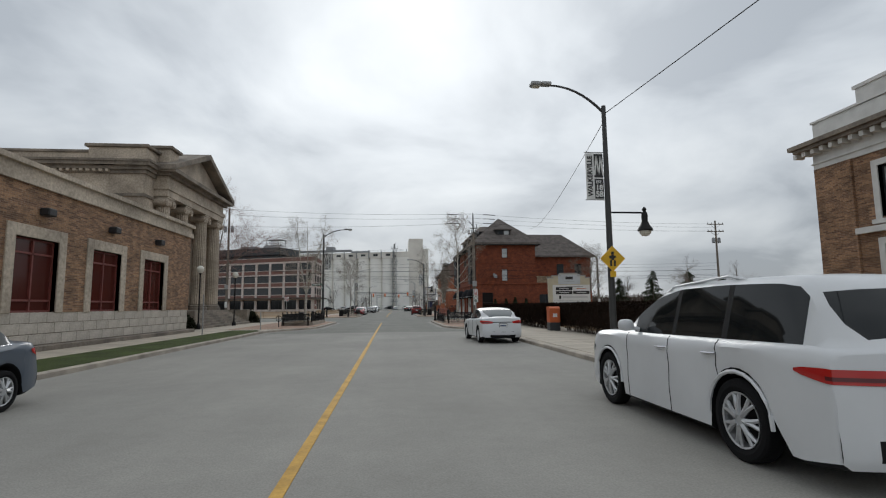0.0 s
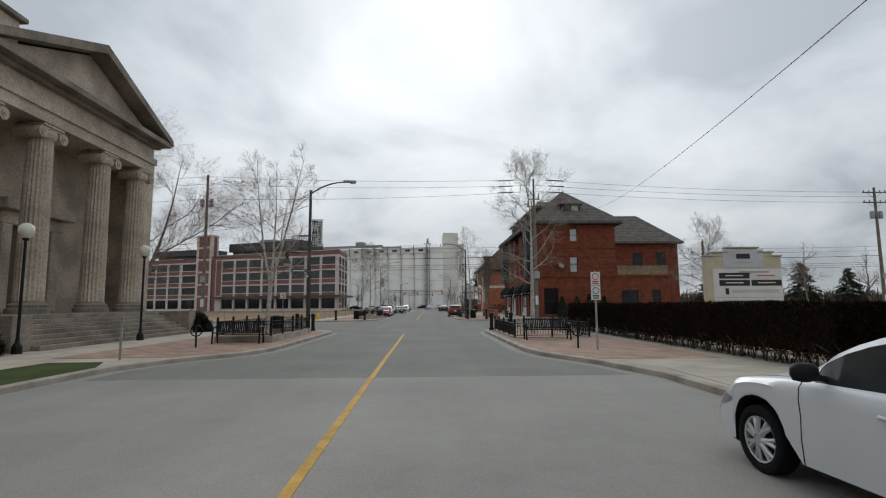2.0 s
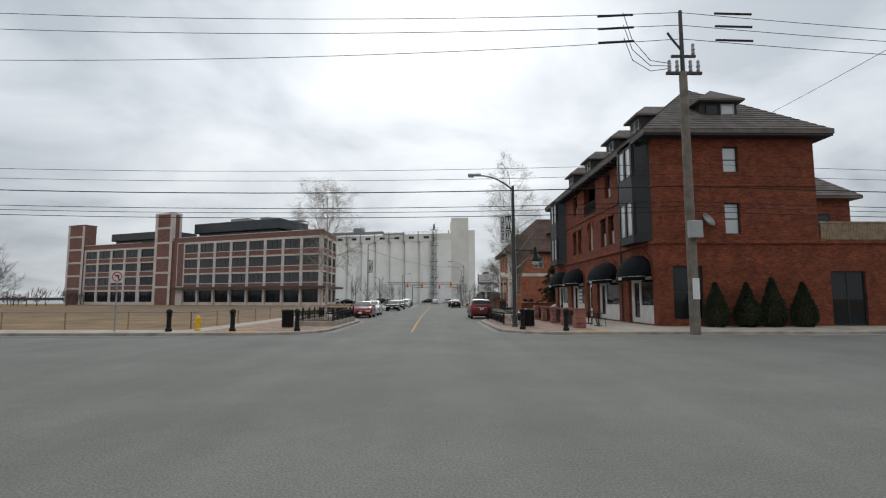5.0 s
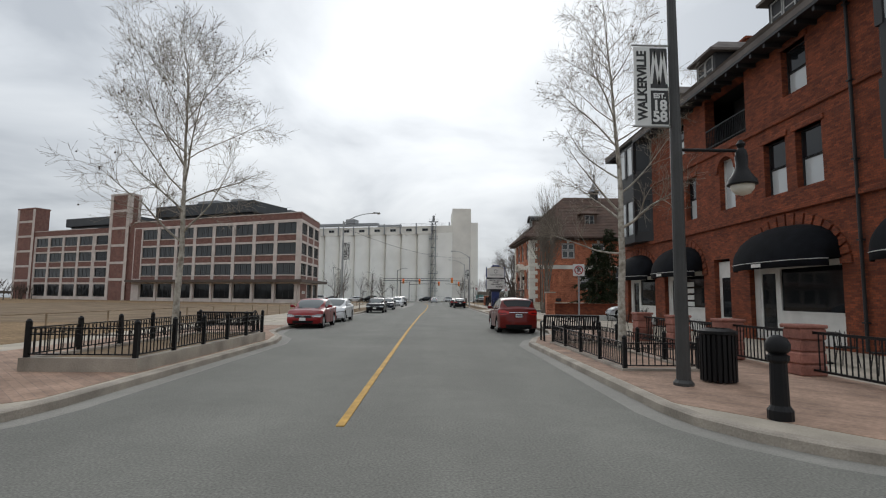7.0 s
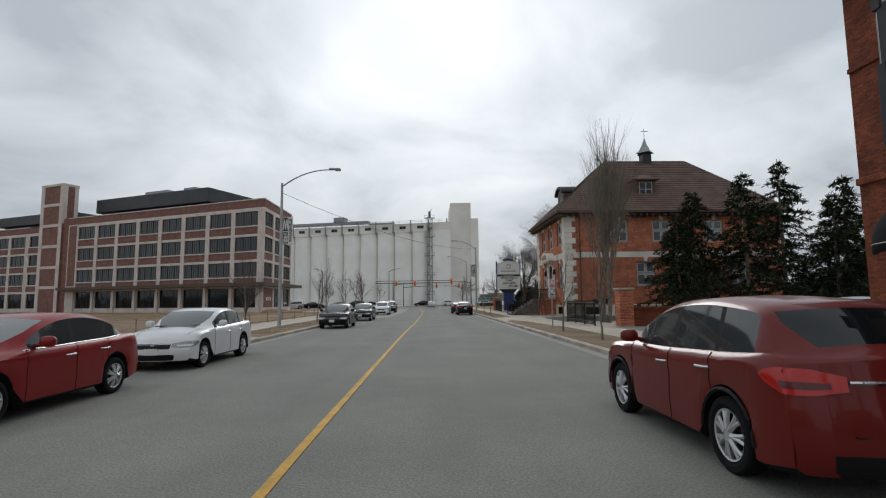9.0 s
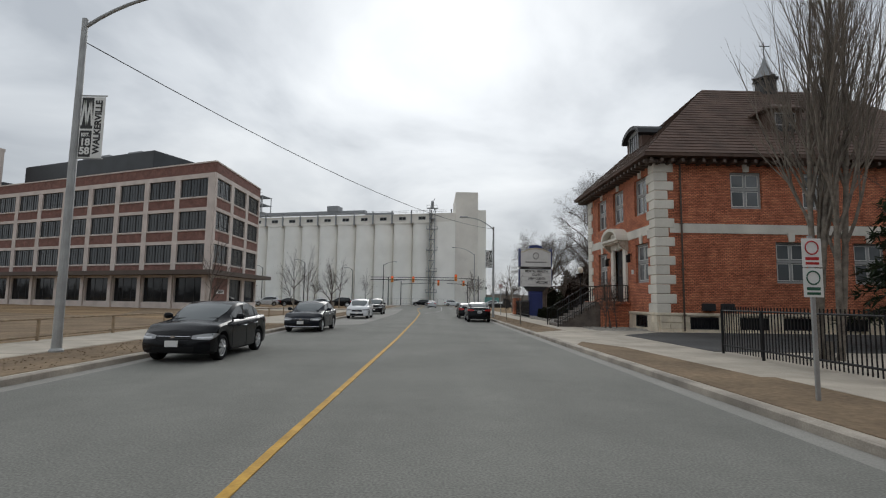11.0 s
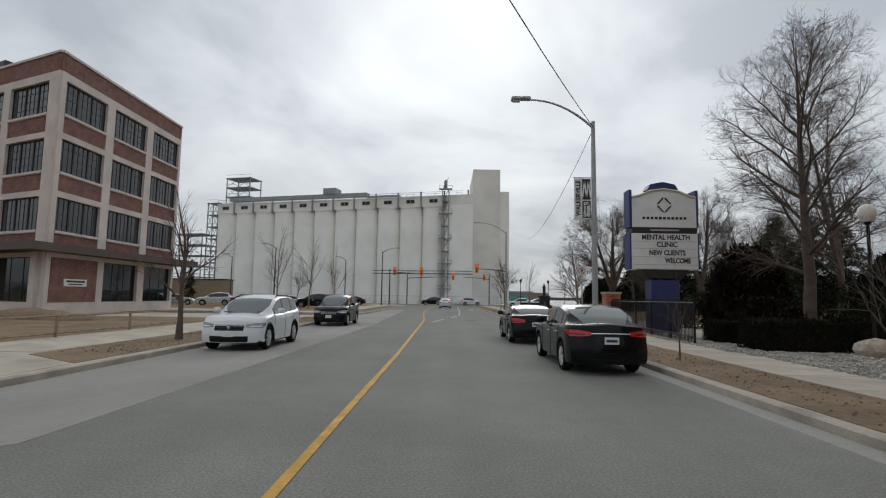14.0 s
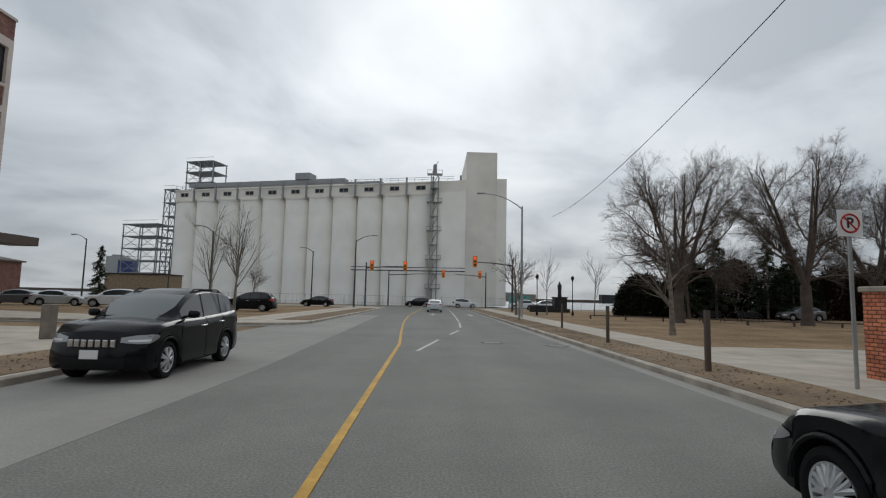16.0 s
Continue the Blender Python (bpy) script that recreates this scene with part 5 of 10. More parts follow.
    pr = [(ym + 1.45 * math.cos(t), 12.3 + 0.75 * math.sin(t)) for t in np.linspace(math.pi, 0, 9)]
    pr2 = [(ym + 1.25 * math.cos(t), 12.2 + 0.6 * math.sin(t)) for t in np.linspace(0, math.pi, 9)]
    extrude_profile(rf, pr + pr2, 13.3, 17.5, "x")
    part("dormer_roof", rf, M["dark_trim"], d)
    part("dormer_gable", extrude_profile(B(), [(ym + 1.25 * math.cos(t), 12.2 + 0.6 * math.sin(t)) for t in np.linspace(0, math.pi, 9)], 13.6, 17.0, "x"), M["grey_trim"], d)
    window(d, pose(13.55, ym + 0.75, 10.8, 0, 0, -90), 1.5, 1.75, 4, 1, "grey_trim", "glass")
    d = part("dormer", boxes((19.5, 21.3, Y0 + 1.2, Y0 + 4.5, 10.9, 12.7)), M["roof_tile"], house, "hipped roof dormer")
    part("dormer_roof", hip_roof(B(), 19.4, 21.4, Y0 + 1.1, Y0 + 5, 12.75, 13.4, (Y0 + 2, Y0 + 5), 0.25, "y", 0.1), M["roof_tile"], d)
    window(d, pose(19.8, Y0 + 1.12, 11.1), 1.2, 1.4, 2, 2, "grey_trim", "glass")
    # doorway
    sur = boxes((X0 - 0.16, X0 + 0.2, 138.45, 138.9, 1.7, 5.1), (X0 - 0.16, X0 + 0.2, 140.5, 140.95, 1.7, 5.1), (X0 - 0.2, X0 + 0.2, 138.4, 141.0, 4.95, 5.5), bevel=0.03)
    part("door_surround", sur, M["limestone_clean"], house, "carved stone door surround")
    dr = part("door", boxes((X0 + 0.12, X0 + 0.2, 138.9, 140.5, 1.7, 4.95)), M["dark_trim"], house, "dark panelled double door")
    pn = B()
    for k in range(2):
        for z in (1.9, 3.2):
            box(pn, X0 + 0.09, X0 + 0.12, 139.0 + 0.78 * k, 139.62 + 0.78 * k, z, z + 1.1, bevel=0.02)
    part("door_panel", pn, M["dark_trim"], dr)
    wr = B()
    for k in range(18):
        t0, t1 = 2 * math.pi * k / 18, 2 * math.pi * (k + 1) / 18
        tube(wr, [(X0 + 0.06, 139.7 + 0.22 * math.cos(t0), 3.5 + 0.22 * math.sin(t0)), (X0 + 0.06, 139.7 + 0.22 * math.cos(t1), 3.5 + 0.22 * math.sin(t1))], 0.05, 5)
    part("wreath", wr, M["twig_dark"], dr)
    cn = B()
    pr = [(139.7 + 1.4 * math.cos(t), 5.5 + 0.74 * math.sin(t)) for t in np.linspace(math.pi, 0, 13)]
    pr2 = [(139.7 + 1.2 * math.cos(t), 5.5 + 0.55 * math.sin(t)) for t in np.linspace(0, math.pi, 13)]
    extrude_profile(cn, pr + pr2, X0 - 0.75, X0 + 0.1, "x")
    box(cn, X0 - 0.75, X0 + 0.1, 138.25, 141.15, 5.38, 5.52)
    box(cn, X0 - 0.62, X0 + 0.1, 138.35, 141.05, 5.28, 5.38)
    part("door_hood", cn, M["limestone_clean"], house, "curved door hood on brackets")
    part("hood_tympanum", extrude_profile(B(), [(139.7 + 1.2 * math.cos(t), 5.5 + 0.55 * math.sin(t)) for t in np.linspace(0, math.pi, 13)], X0 - 0.35, X0, "x"), M["limestone"], house)
    cv = B()
    for k in range(7):
        t = math.pi * (k + 0.5) / 7
        bmesh.ops.create_icosphere(cv, subdivisions=1, radius=0.1, matrix=Matrix.Translation((X0 - 0.36, 139.7 + 0.38 * math.cos(t), 5.58 + 0.22 * math.sin(t))))
    bmesh.ops.create_icosphere(cv, subdivisions=2, radius=0.17, matrix=Matrix.Translation((X0 - 0.38, 139.7, 5.74)))
    part("hood_carving", cv, M["limestone_clean"], house, smooth=True)
    part("hood_keystone", boxes((X0 - 0.26, X0, 139.55, 139.85, 4.85, 5.3), bevel=0.03), M["limestone_clean"], house)
    for y in (138.3, 140.8):
        part("hood_bracket", extrude_profile(B(), [(X0, 5.4), (X0 - 0.6, 5.4), (X0 - 0.5, 5.1), (X0, 4.7)], y, y + 0.25, "y"), M["limestone"], house)
    for y in (137.85, 141.55):
        l = part("door_lamp", boxes((X0 - 0.32, X0 - 0.1, y - 0.12, y + 0.12, 4.0, 4.45), bevel=0.03), M["black_metal"], house, "black lantern wall lamp")
        part("bracket", boxes((X0 - 0.2, X0, y - 0.03, y + 0.03, 4.45, 4.52)), M["black_metal"], l)
    # stoop and steps
    st = part("stoop", boxes((X0 - 1.7, X0, 138.2, 141.2, 0.13, 1.5), (X0 - 1.78, X0, 138.1, 141.3, 1.5, 1.68), bevel=0.02), M["brick_house"], house, "brick stoop with stone landing")
    for i in range(8):
        part("step", boxes((X0 - 1.7 - 0.32 * (8 - i), X0 - 1.7 - 0.32 * (7 - i), 138.5, 140.9, 0.1, 0.13 + 0.19 * (i + 1)), bevel=0.012), M["step_stone"], house)
    for y in (138.3, 141.05):
        top = [(X0 - 4.3, y, 1.15), (X0 - 1.75, y, 2.65), (X0 - 0.1, y, 2.65)]
        low = [(X0 - 4.3, y, 0.4), (X0 - 1.75, y, 1.85), (X0 - 0.1, y, 1.85)]
        part("stair_rail", tube(B(), top, 0.03, 6), M["black_metal"], house, "black wrought-iron stair rail")
        part("stair_rail", tube(B(), low, 0.02, 6), M["black_metal"], house, "black wrought-iron stair rail")
        thin = mesh_of("baluster", boxes((-0.011, 0.011, -0.011, 0.011, 0, 1)), M["black_metal"])
        thick = mesh_of("newel", boxes((-0.03, 0.03, -0.03, 0.03, 0, 1)), M["black_metal"])
        for k in range(31):
            x = X0 - 4.3 + 4.2 * k / 30
            f = min(1.0, (x - (X0 - 4.3)) / 2.55)
            z0, z1 = 0.13 + 1.45 * f if f < 1 else 1.6, 1.15 + 1.5 * f
            pieces("baluster" if k % 10 else "newel", thin if k % 10 else thick, house, [pose(x, y, z0) @ Matrix.Diagonal((1, 1, z1 - z0, 1))])
    # basement windows with bars
    for at in (pose(X0 - 0.07, 137.2, 0.32, 0, 0, -90), pose(X0 + 1.7, Y0 - 0.07, 0.3), pose(X0 + 4.3, Y0 - 0.07, 0.3), pose(X0 + 6.6, Y0 - 0.07, 0.3), pose(X0 + 9.6, Y0 - 0.07, 0.3)):
        w = window(house, at, 1.45, 0.62, 8, 1, "black_metal", "glass", 0.025, name="basement_window")
    downpipe(house, X0 + 1.35, Y0 - 0.1, 0.2, 9.2, "brown_panel")
    for x in (14.6, 15.6):
        part("wall_vent", boxes((x, x + 0.65, Y0 - 0.25, Y0, 1.25, 1.65), bevel=0.03), M["dark_trim"], house)
    part("number_plaque", boxes((X0 - 0.03, X0, 137.55, 137.85, 3.3, 3.55)), M["white_trim"], house)
    part("roof_vent", tube(tube(B(), [(17, 136.8, 11), (17, 136.8, 12.1)], 0.12), [(25, 137, 11), (25, 137, 12.2)], 0.12), M["grey_metal"], house)
    return house


build_house()


# the converted brick factory: pale frame, brick spandrels, steel windows
def build_office():
    off = thing("brick_factory_office", "four-storey brick and concrete factory turned office", "building")
    ang = math.degrees(math.atan2(-20.5, 48.0))
    A = Vector((-25.7, 168.3))

    def face_south(s):
        d = Vector((48.0, -20.5)).normalized()
        return A - d * s

    rows = ((13.7, 15.95), (9.7, 11.95), (5.7, 7.95))

    def bay_face(at, L, bays, first, pitch, w, ground):
        frame = B()
        holes = [(first + pitch * i, first + pitch * i + w, z0, z1) for i in range(bays) for z0, z1 in rows]
        spans = [(first + pitch * i, first + pitch * i + w, z0 - 1.35, z0 - 0.22) for i in range(bays) for z0, z1 in rows]
        gh = [(first + pitch * i, first + pitch * i + w, 0.9, 3.9) for i in range(bays)]
        wall(frame, 0, L, 0.1, 16.5, 0.4, holes + spans + gh)
        part("concrete_frame", frame, M["precast"], off, "pale concrete frame", at=at)
        for h in spans:
            part("brick_spandrel", boxes((h[0], h[1], 0.06, 0.36, h[2], h[3])), M["brick_office"], off, at=at)
        part("brick_parapet", boxes((0, L, 0.03, 0.4, 16.5, 17.75)), M["brick_office"], off, at=at)
        part("parapet_coping", boxes((-0.05, L + 0.05, -0.05, 0.5, 17.75, 17.92)), M["precast"], off, at=at)
        for i in range(bays):
            for z0, z1 in rows:
                window(off, at @ pose(first + pitch * i, 0.2, z0), w, round(z1 - z0, 2), 9, 4, "dark_trim", "glass_office", 0.045, 2, label="black steel factory window")
                part("window_sill", boxes((-0.03, w + 0.03, -0.06, 0.15, -0.18, -0.02)), M["precast"], off, at=at @ pose(first + pitch * i, 0, z0))
            window(off, at @ pose(first + pitch * i, 0.25, 0.9), w, 3.0, 3, 1, "dark_trim", "glass", 0.06)

    c8 = face_south(46.0)
    bay_face(pose(c8.x, c8.y, 0, 0, 0, ang), 46.0, 8, 2.75, 5.38, 4.55, True)
    part("brick_panel", boxes((0.3, 2.35, -0.04, 0.3, 5.0, 16.3)), M["brick_office"], off, at=pose(c8.x, c8.y, 0, 0, 0, ang))
    bay_face(pose(-25.55, 168.4, 0, 0, 0, 90), 15.5, 3, 0.45, 5.2, 4.3, True)
    # brick ground-floor panels by the entrance corner
    part("brick_panel", boxes((0.4, 4.9, -0.03, 0.2, 0.9, 3.9)), M["brick_office"], off, at=pose(-25.55, 168.4, 0, 0, 0, 90))
    sg = part("name_panel", boxes((1.6, 3.8, -0.09, -0.03, 2.0, 2.5)), M["sign_white"], off, at=pose(-25.55, 168.4, 0, 0, 0, 90))
    part("writing_bar", boxes((1.8, 3.6, -0.1, -0.089, 2.27, 2.4), (2.0, 3.4, -0.1, -0.089, 2.1, 2.18)), M["dark_trim"], sg)
    # tower and west block
    t8 = face_south(54.0)
    tw = boxes((0, 6.4, -0.35, 2.4, 0.1, 24.3))
    part("brick_panel", boxes((6.4, 8.0, 0.0, 0.4, 0.1, 17.8)), M["brick_office"], off, at=pose(t8.x, t8.y, 0, 0, 0, ang))
    part("stair_tower", tw, M["brick_office"], off, "tall brick stair tower", at=pose(t8.x, t8.y, 0, 0, 0, ang))
    tf = boxes((-0.05, 0.9, -0.45, -0.34, 0.1, 24.3), (5.55, 6.45, -0.45, -0.34, 0.1, 24.3), (-0.1, 6.5, -0.5, 2.5, 24.3, 24.75), (6.4, 6.48, -0.34, 0.4, 17, 24.3), (6.4, 6.48, 1.7, 2.4, 17, 24.3))
    for z in (4.6, 8.4, 12.4, 16.4, 20.4):
        box(tf, 0.9, 5.55, -0.43, -0.34, z, z + 0.55)
    part("tower_frame", tf, M["precast"], off, at=pose(t8.x, t8.y, 0, 0, 0, ang))
    w8 = face_south(89.5) + Vector((1.6, 3.8))
    atw = pose(w8.x, w8.y, 0, 0, 0, ang)
    bay_face(atw, 24.0, 4, 0.8, 5.8, 4.9, True)
    wide = B()
    wall(wide, 24.0, 35.5, 0.1, 16.5, 0.4, [(24.5, 35.0, z0, z1) for z0, z1 in rows] + [(24.5, 35.0, 0.9, 3.9)])
    part("concrete_frame", wide, M["precast"], off, at=atw)
    part("brick_parapet", boxes((24.0, 35.5, 0.03, 0.4, 16.5, 17.75)), M["brick_office"], off, at=atw)
    for z0, z1 in rows:
        window(off, atw @ pose(24.5, 0.2, z0), 10.5, round(z1 - z0, 2), 6, 2, "dark_trim", "glass", 0.06)
        part("brick_spandrel", boxes((24.3, 35.2, -0.03, 0.1, z0 - 1.35, z0 - 0.25)), M["brick_office"], off, at=atw)
    window(off, atw @ pose(24.5, 0.2, 0.9), 10.5, 3.0, 6, 1, "dark_trim", "glass", 0.06)
    part("stair_tower", boxes((-7.5, 0.0, -0.35, 3.2, 0.1, 24.0), (-7.6, 0.1, -0.45, 3.3, 24.0, 24.4)), M["brick_office"], off, "tall brick stair tower", at=atw)
    wf = boxes((-7.55, -6.7, -0.45, -0.34, 0.1, 24.0), (-0.85, 0.05, -0.45, -0.34, 0.1, 24.0))
    for z in (4.6, 8.4, 12.4, 16.4, 20.4):
        box(wf, -6.7, -0.85, -0.43, -0.34, z, z + 0.55)
    part("tower_frame", wf, M["precast"], off, at=atw)
    # bodies, roofs and penthouses
    body = pose(c8.x, c8.y, 0, 0, 0, ang)
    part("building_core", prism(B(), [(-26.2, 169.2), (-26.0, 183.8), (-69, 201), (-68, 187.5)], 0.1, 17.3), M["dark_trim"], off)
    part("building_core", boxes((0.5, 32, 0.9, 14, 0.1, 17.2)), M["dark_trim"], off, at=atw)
    part("penthouse", boxes((2.0, 29.0, 5.0, 15.0, 17.2, 19.4), (1.0, 30.0, 4.2, 15.5, 19.4, 22.0), bevel=0.1), M["dark_panel"], off, "dark metal rooftop penthouse", at=body)
    part("penthouse", boxes((8.0, 31.0, 4.0, 12.0, 17.2, 19.2), (7.0, 31.5, 3.2, 12.8, 19.2, 21.4), bevel=0.1), M["dark_panel"], off, "dark metal rooftop penthouse", at=atw)
    part("roof_unit", boxes((12, 18, 6, 9, 22.0, 23.0), (22, 25, 6, 9, 22.0, 22.9), bevel=0.1), M["grey_metal"], off, at=body)
    # entrance canopy round the corner
    d = Vector((48.0, -20.5)).normalized()
    nrm = Vector((d.y, -d.x))
    p0, corner = face_south(46.0), A + nrm * 1.7 + d * 1.9
    part("canopy", prism(B(), [tuple(p0 + nrm * 1.7), tuple(corner), (-23.75, 185.0), (-25.45, 185.0), tuple(A + d * 0.05), tuple(p0 - d * 0.05)], 4.2, 4.72), M["brown_panel"], off, "dark flat entrance canopy")
    for sdist in np.arange(0.62, 46, 5.38):
        q = face_south(float(sdist)) + nrm * 0.12
        part("canopy_column", boxes((-0.3, 0.3, -0.12, 0.12, 0.1, 4.2)), M["precast"], off, at=pose(q.x, q.y, 0, 0, 0, ang))
    return off


build_office()


# white grain silos with a head house
def build_silos():
    el = thing("grain_elevator", "white concrete grain elevator with a row of silos", "grain elevator")
    P0, P1 = Vector((7.2, 281.5)), Vector((-75.5, 303.5))
    n = 12
    d = (P1 - P0) / n
    r = d.length / 2 * 1.01
    nrm = Vector((d.y, -d.x)).normalized()
    if nrm.y > 0:
        nrm = -nrm
    sm = B()
    lathe(sm, [(r, -0.4), (r, -0.3), (r, 27.5), (r, 27.58)], 40)
    rimb = lathe(B(), [(r + 0.12, 27.58), (r + 0.12, 28.2), (r - 0.3, 28.22)], 40)
    rim = mesh_of('silo_rim', rimb, M['silo_tower'])
    cyl = mesh_of("silo", sm, M["silo"])
    cyl.polygons.foreach_set("use_smooth", [len(p.vertices) == 4 and abs(p.normal.z) < 0.3 for p in cyl.polygons])
    for i in range(n):
        c = P0 + d * (i + 0.5)
        o = new("silo", cyl)
        o.parent, o.matrix_basis = el, pose(c.x, c.y + r * 0.3, 0, 0, 0, i * 31)
        q = new('silo_rim', rim)
        q.parent = o
    ang = math.degrees(math.atan2(-d.y, -d.x))
    at = pose(P1.x, P1.y, 0, 0, 0, ang)
    L = d.length * n
    part("silo_back", boxes((0, L, 4, 14, 0, 27.9)), M["silo"], el, at=at)
    part("gallery", boxes((0.5, L - 2, -1.6, 6.5, 28.2, 31.0), (0.3, L - 2, -1.8, 6.7, 31.0, 31.35)), M["silo_tower"], el, "roof gallery with small windows", at=at)
    for i in range(n):
        u = d.length * (i + 0.5)
        window(el, at @ pose(u - 1.3, -1.72, 29.2), 2.6, 1.2, 2, 1, "grey_trim", "glass", 0.12)
        part("gallery_post", boxes((u + 3.1, u + 3.5, -2.0, -1.6, 28.0, 32.6)), M["grey_metal"], el, at=at)
    part("conveyor", boxes((4, L * 0.62, -0.5, 2.0, 32.3, 33.4), (L * 0.45, L * 0.5, -1.0, 3.0, 33.4, 35.2), (L * 0.62, L * 0.74, 0, 2, 31.3, 32.4)), M["grey_metal"], el, "rooftop conveyor housing", at=at)
    rail = B()
    for u in np.arange(0.5, L - 2, 2.2):
        box(rail, u, u + 0.07, -1.75, -1.68, 31.35, 32.5)
    box(rail, 0.5, L - 2, -1.75, -1.68, 32.42, 32.5)
    box(rail, 0.5, L - 2, -1.75, -1.68, 31.9, 31.96)
    part("roof_railing", rail, M["grey_metal"], el, at=at)
    # head house
    hh = part("head_house", boxes((7.8, 15.4, 277.6, 300, 0, 38.1), bevel=0.08), M["silo_tower"], el, "tall plain concrete head house")
    wn = B()
    for z in (33.0,):
        for y in (280, 284, 288, 292):
            box(wn, 15.3, 15.45, y, y + 2.2, z - 2.4, z)
    part("louvre", wn, M["dark_trim"], hh)
    part("east_block", boxes((15.4, 19.0, 286, 302, 0, 33.5)), M["silo"], el)
    w0, w1 = P0 + d * 0.95 + nrm * r * 0.72, Vector((7.85, 277.9))
    part("end_wall", prism(B(), [tuple(w0), tuple(w1), (7.85, 290), tuple(w0 - nrm * 10)], 0, 28.2), M["silo"], el)
    part("end_gallery", prism(B(), [tuple(w0 - nrm * 0.6), (7.83, 278.6), (7.83, 290), tuple(w0 - nrm * 9)], 28.2, 31.2), M["silo_tower"], el)
    # ladder tower on the front
    lt = B()
    c = P0 + d * 1.05
    x0, y0 = c.x, c.y - r * 0.75
    for sx in (-0.9, 0.9):
        for sy in (-0.7, 0.7):
            box(lt, x0 + sx - 0.12, x0 + sx + 0.12, y0 + sy - 0.12, y0 + sy + 0.12, 0, 33)
    z = 4.0
    k = 0
    while z < 33:
        big = k % 2 == 0
        e = 1.9 if big else 1.1
        box(lt, x0 - e, x0 + e, y0 - 0.9, y0 + 0.9, z, z + 0.18)
        if big:
            for sx in (-e, e - 0.08):
                box(lt, x0 + sx, x0 + sx + 0.08, y0 - 0.9, y0 - 0.82, z, z + 1.1)
            box(lt, x0 - e, x0 + e, y0 - 0.9, y0 - 0.84, z + 1.0, z + 1.1)
        tube(lt, [(x0 - 0.8, y0 - 0.7, z), (x0 + 0.8, y0 - 0.7, z + 3.4)], 0.09, 5)
        z += 3.6
        k += 1
    lathe(lt, [(0.5, 0), (0.5, 2.2), (0.2, 2.6)], 10, (x0, y0, 33))
    part("ladder_tower", lt, M["grey_metal"], el, "grey steel ladder tower with landings")
    # cantilevered pipe run low on the front
    part("pipe_run", tube(tube(B(), [(P0.x + 0.5, P0.y - 5.3, 8.2), (P0.x - 28, P0.y + 2.2, 8.4)], 0.14, 6), [(P0.x + 0.5, P0.y - 5.3, 9.0), (P0.x - 28, P0.y + 2.2, 9.2)], 0.1, 6), M["dark_trim"], el)
    return el, P1, ang


el, P1, el_ang = build_silos()


def scaffold(name, at, w, dpt, z0, levels, step, label, parent=None):
    """An open steel tower: its lowest deck carries the posts, the other decks, the cross braces and the rails."""
    M_ = M["grey_metal"]
    deck = lambda z: boxes((-0.3, w + 0.3, -0.3, dpt + 0.3, z - 0.1, z + 0.1))
    base = part(name, deck(z0), M_, parent, label, at=at)
    for i in range(3):
        for j in range(2):
            x, y = w * i / 2, dpt * j
            part("post", boxes((x - 0.12, x + 0.12, y - 0.12, y + 0.12, z0 + 0.1, z0 + levels * step - 0.1)), M_, base)
    for k in range(levels + 1):
        z = z0 + k * step
        if k:
            part("deck", deck(z), M_, base)
        for i in range(2 if k < levels else 0):
            for p, q in ((i, i + 1), (i + 1, i)):
                part("brace", tube(B(), [(w * p / 2, 0, z), (w * q / 2, 0, z + step)], 0.08, 5), M_, base)
        part("guard_rail", tube(B(), [(-0.3, -0.3, z + 1.1), (w + 0.3, -0.3, z + 1.1)], 0.05, 5), M_, base)
    return base


scaffold("stair_tower", pose(P1.x + 1.0, P1.y + 2, 0, 0, 0, el_ang), 9, 6, 31.2, 3, 3.2, "open steel tower on the silo roof", el)
scaffold("stair_frame", pose(P1.x - 4.5, P1.y + 1, 0, 0, 0, el_ang), 4, 6, 0, 8, 4.0, "open steel stair frame", el)
sc = scaffold("process_tower", pose(P1.x - 17, P1.y + 3, 0, 0, 0, el_ang), 12, 7, 0, 6, 3.6, "open steel process tower beside the silos")
tagged(sc, "open grey steel process tower beside the silos", "steel tower")


# ---- vehicles ----
def lerp_line(pts, x):
    for (a, za), (b, zb) in zip(pts, pts[1:]):
        if x <= b:
            f = (x - a) / (b - a) if b > a else 0
            return za + (zb - za) * f
    return pts[-1][1]


SEDAN = dict(
    L=4.63, W=1.78, H=1.44, wb=2.70, fo=0.93, R=0.325,
    belt=[(0, 0.72), (0.1, 0.775), (0.3, 0.83), (0.7, 0.89), (1.3, 0.955), (2.2, 0.975), (3.4, 1.01), (4.1, 1.055), (4.5, 1.045), (4.63, 1.0)],
    roof=[(1.22, 0), (1.7, 0.245), (2.1, 0.405), (2.45, 0.455), (2.9, 0.455), (3.3, 0.40), (3.65, 0.27), (4.18, 0.0)],
    glass=[(1.62, 2.52), (2.6, 3.36), (3.44, 3.78)], screen=(1.22, 2.1), rear=(3.36, 4.18), nose=(0.30, 0.16), tail=(0.24, 0.12),
    eye=(0.63, 0.062, 0.52, 0.52), brake=(0.885, 0.058, 0.36, 0.50), front=[("grille", 0, 0.50, 0.53, 0.655), ("lower_intake", 0, 0.62, 0.26, 0.40)], back=[("rear_bumper", 0, 0.66, 0.25, 0.36)], front_plate=0.47, rear_plate=0.74,
)
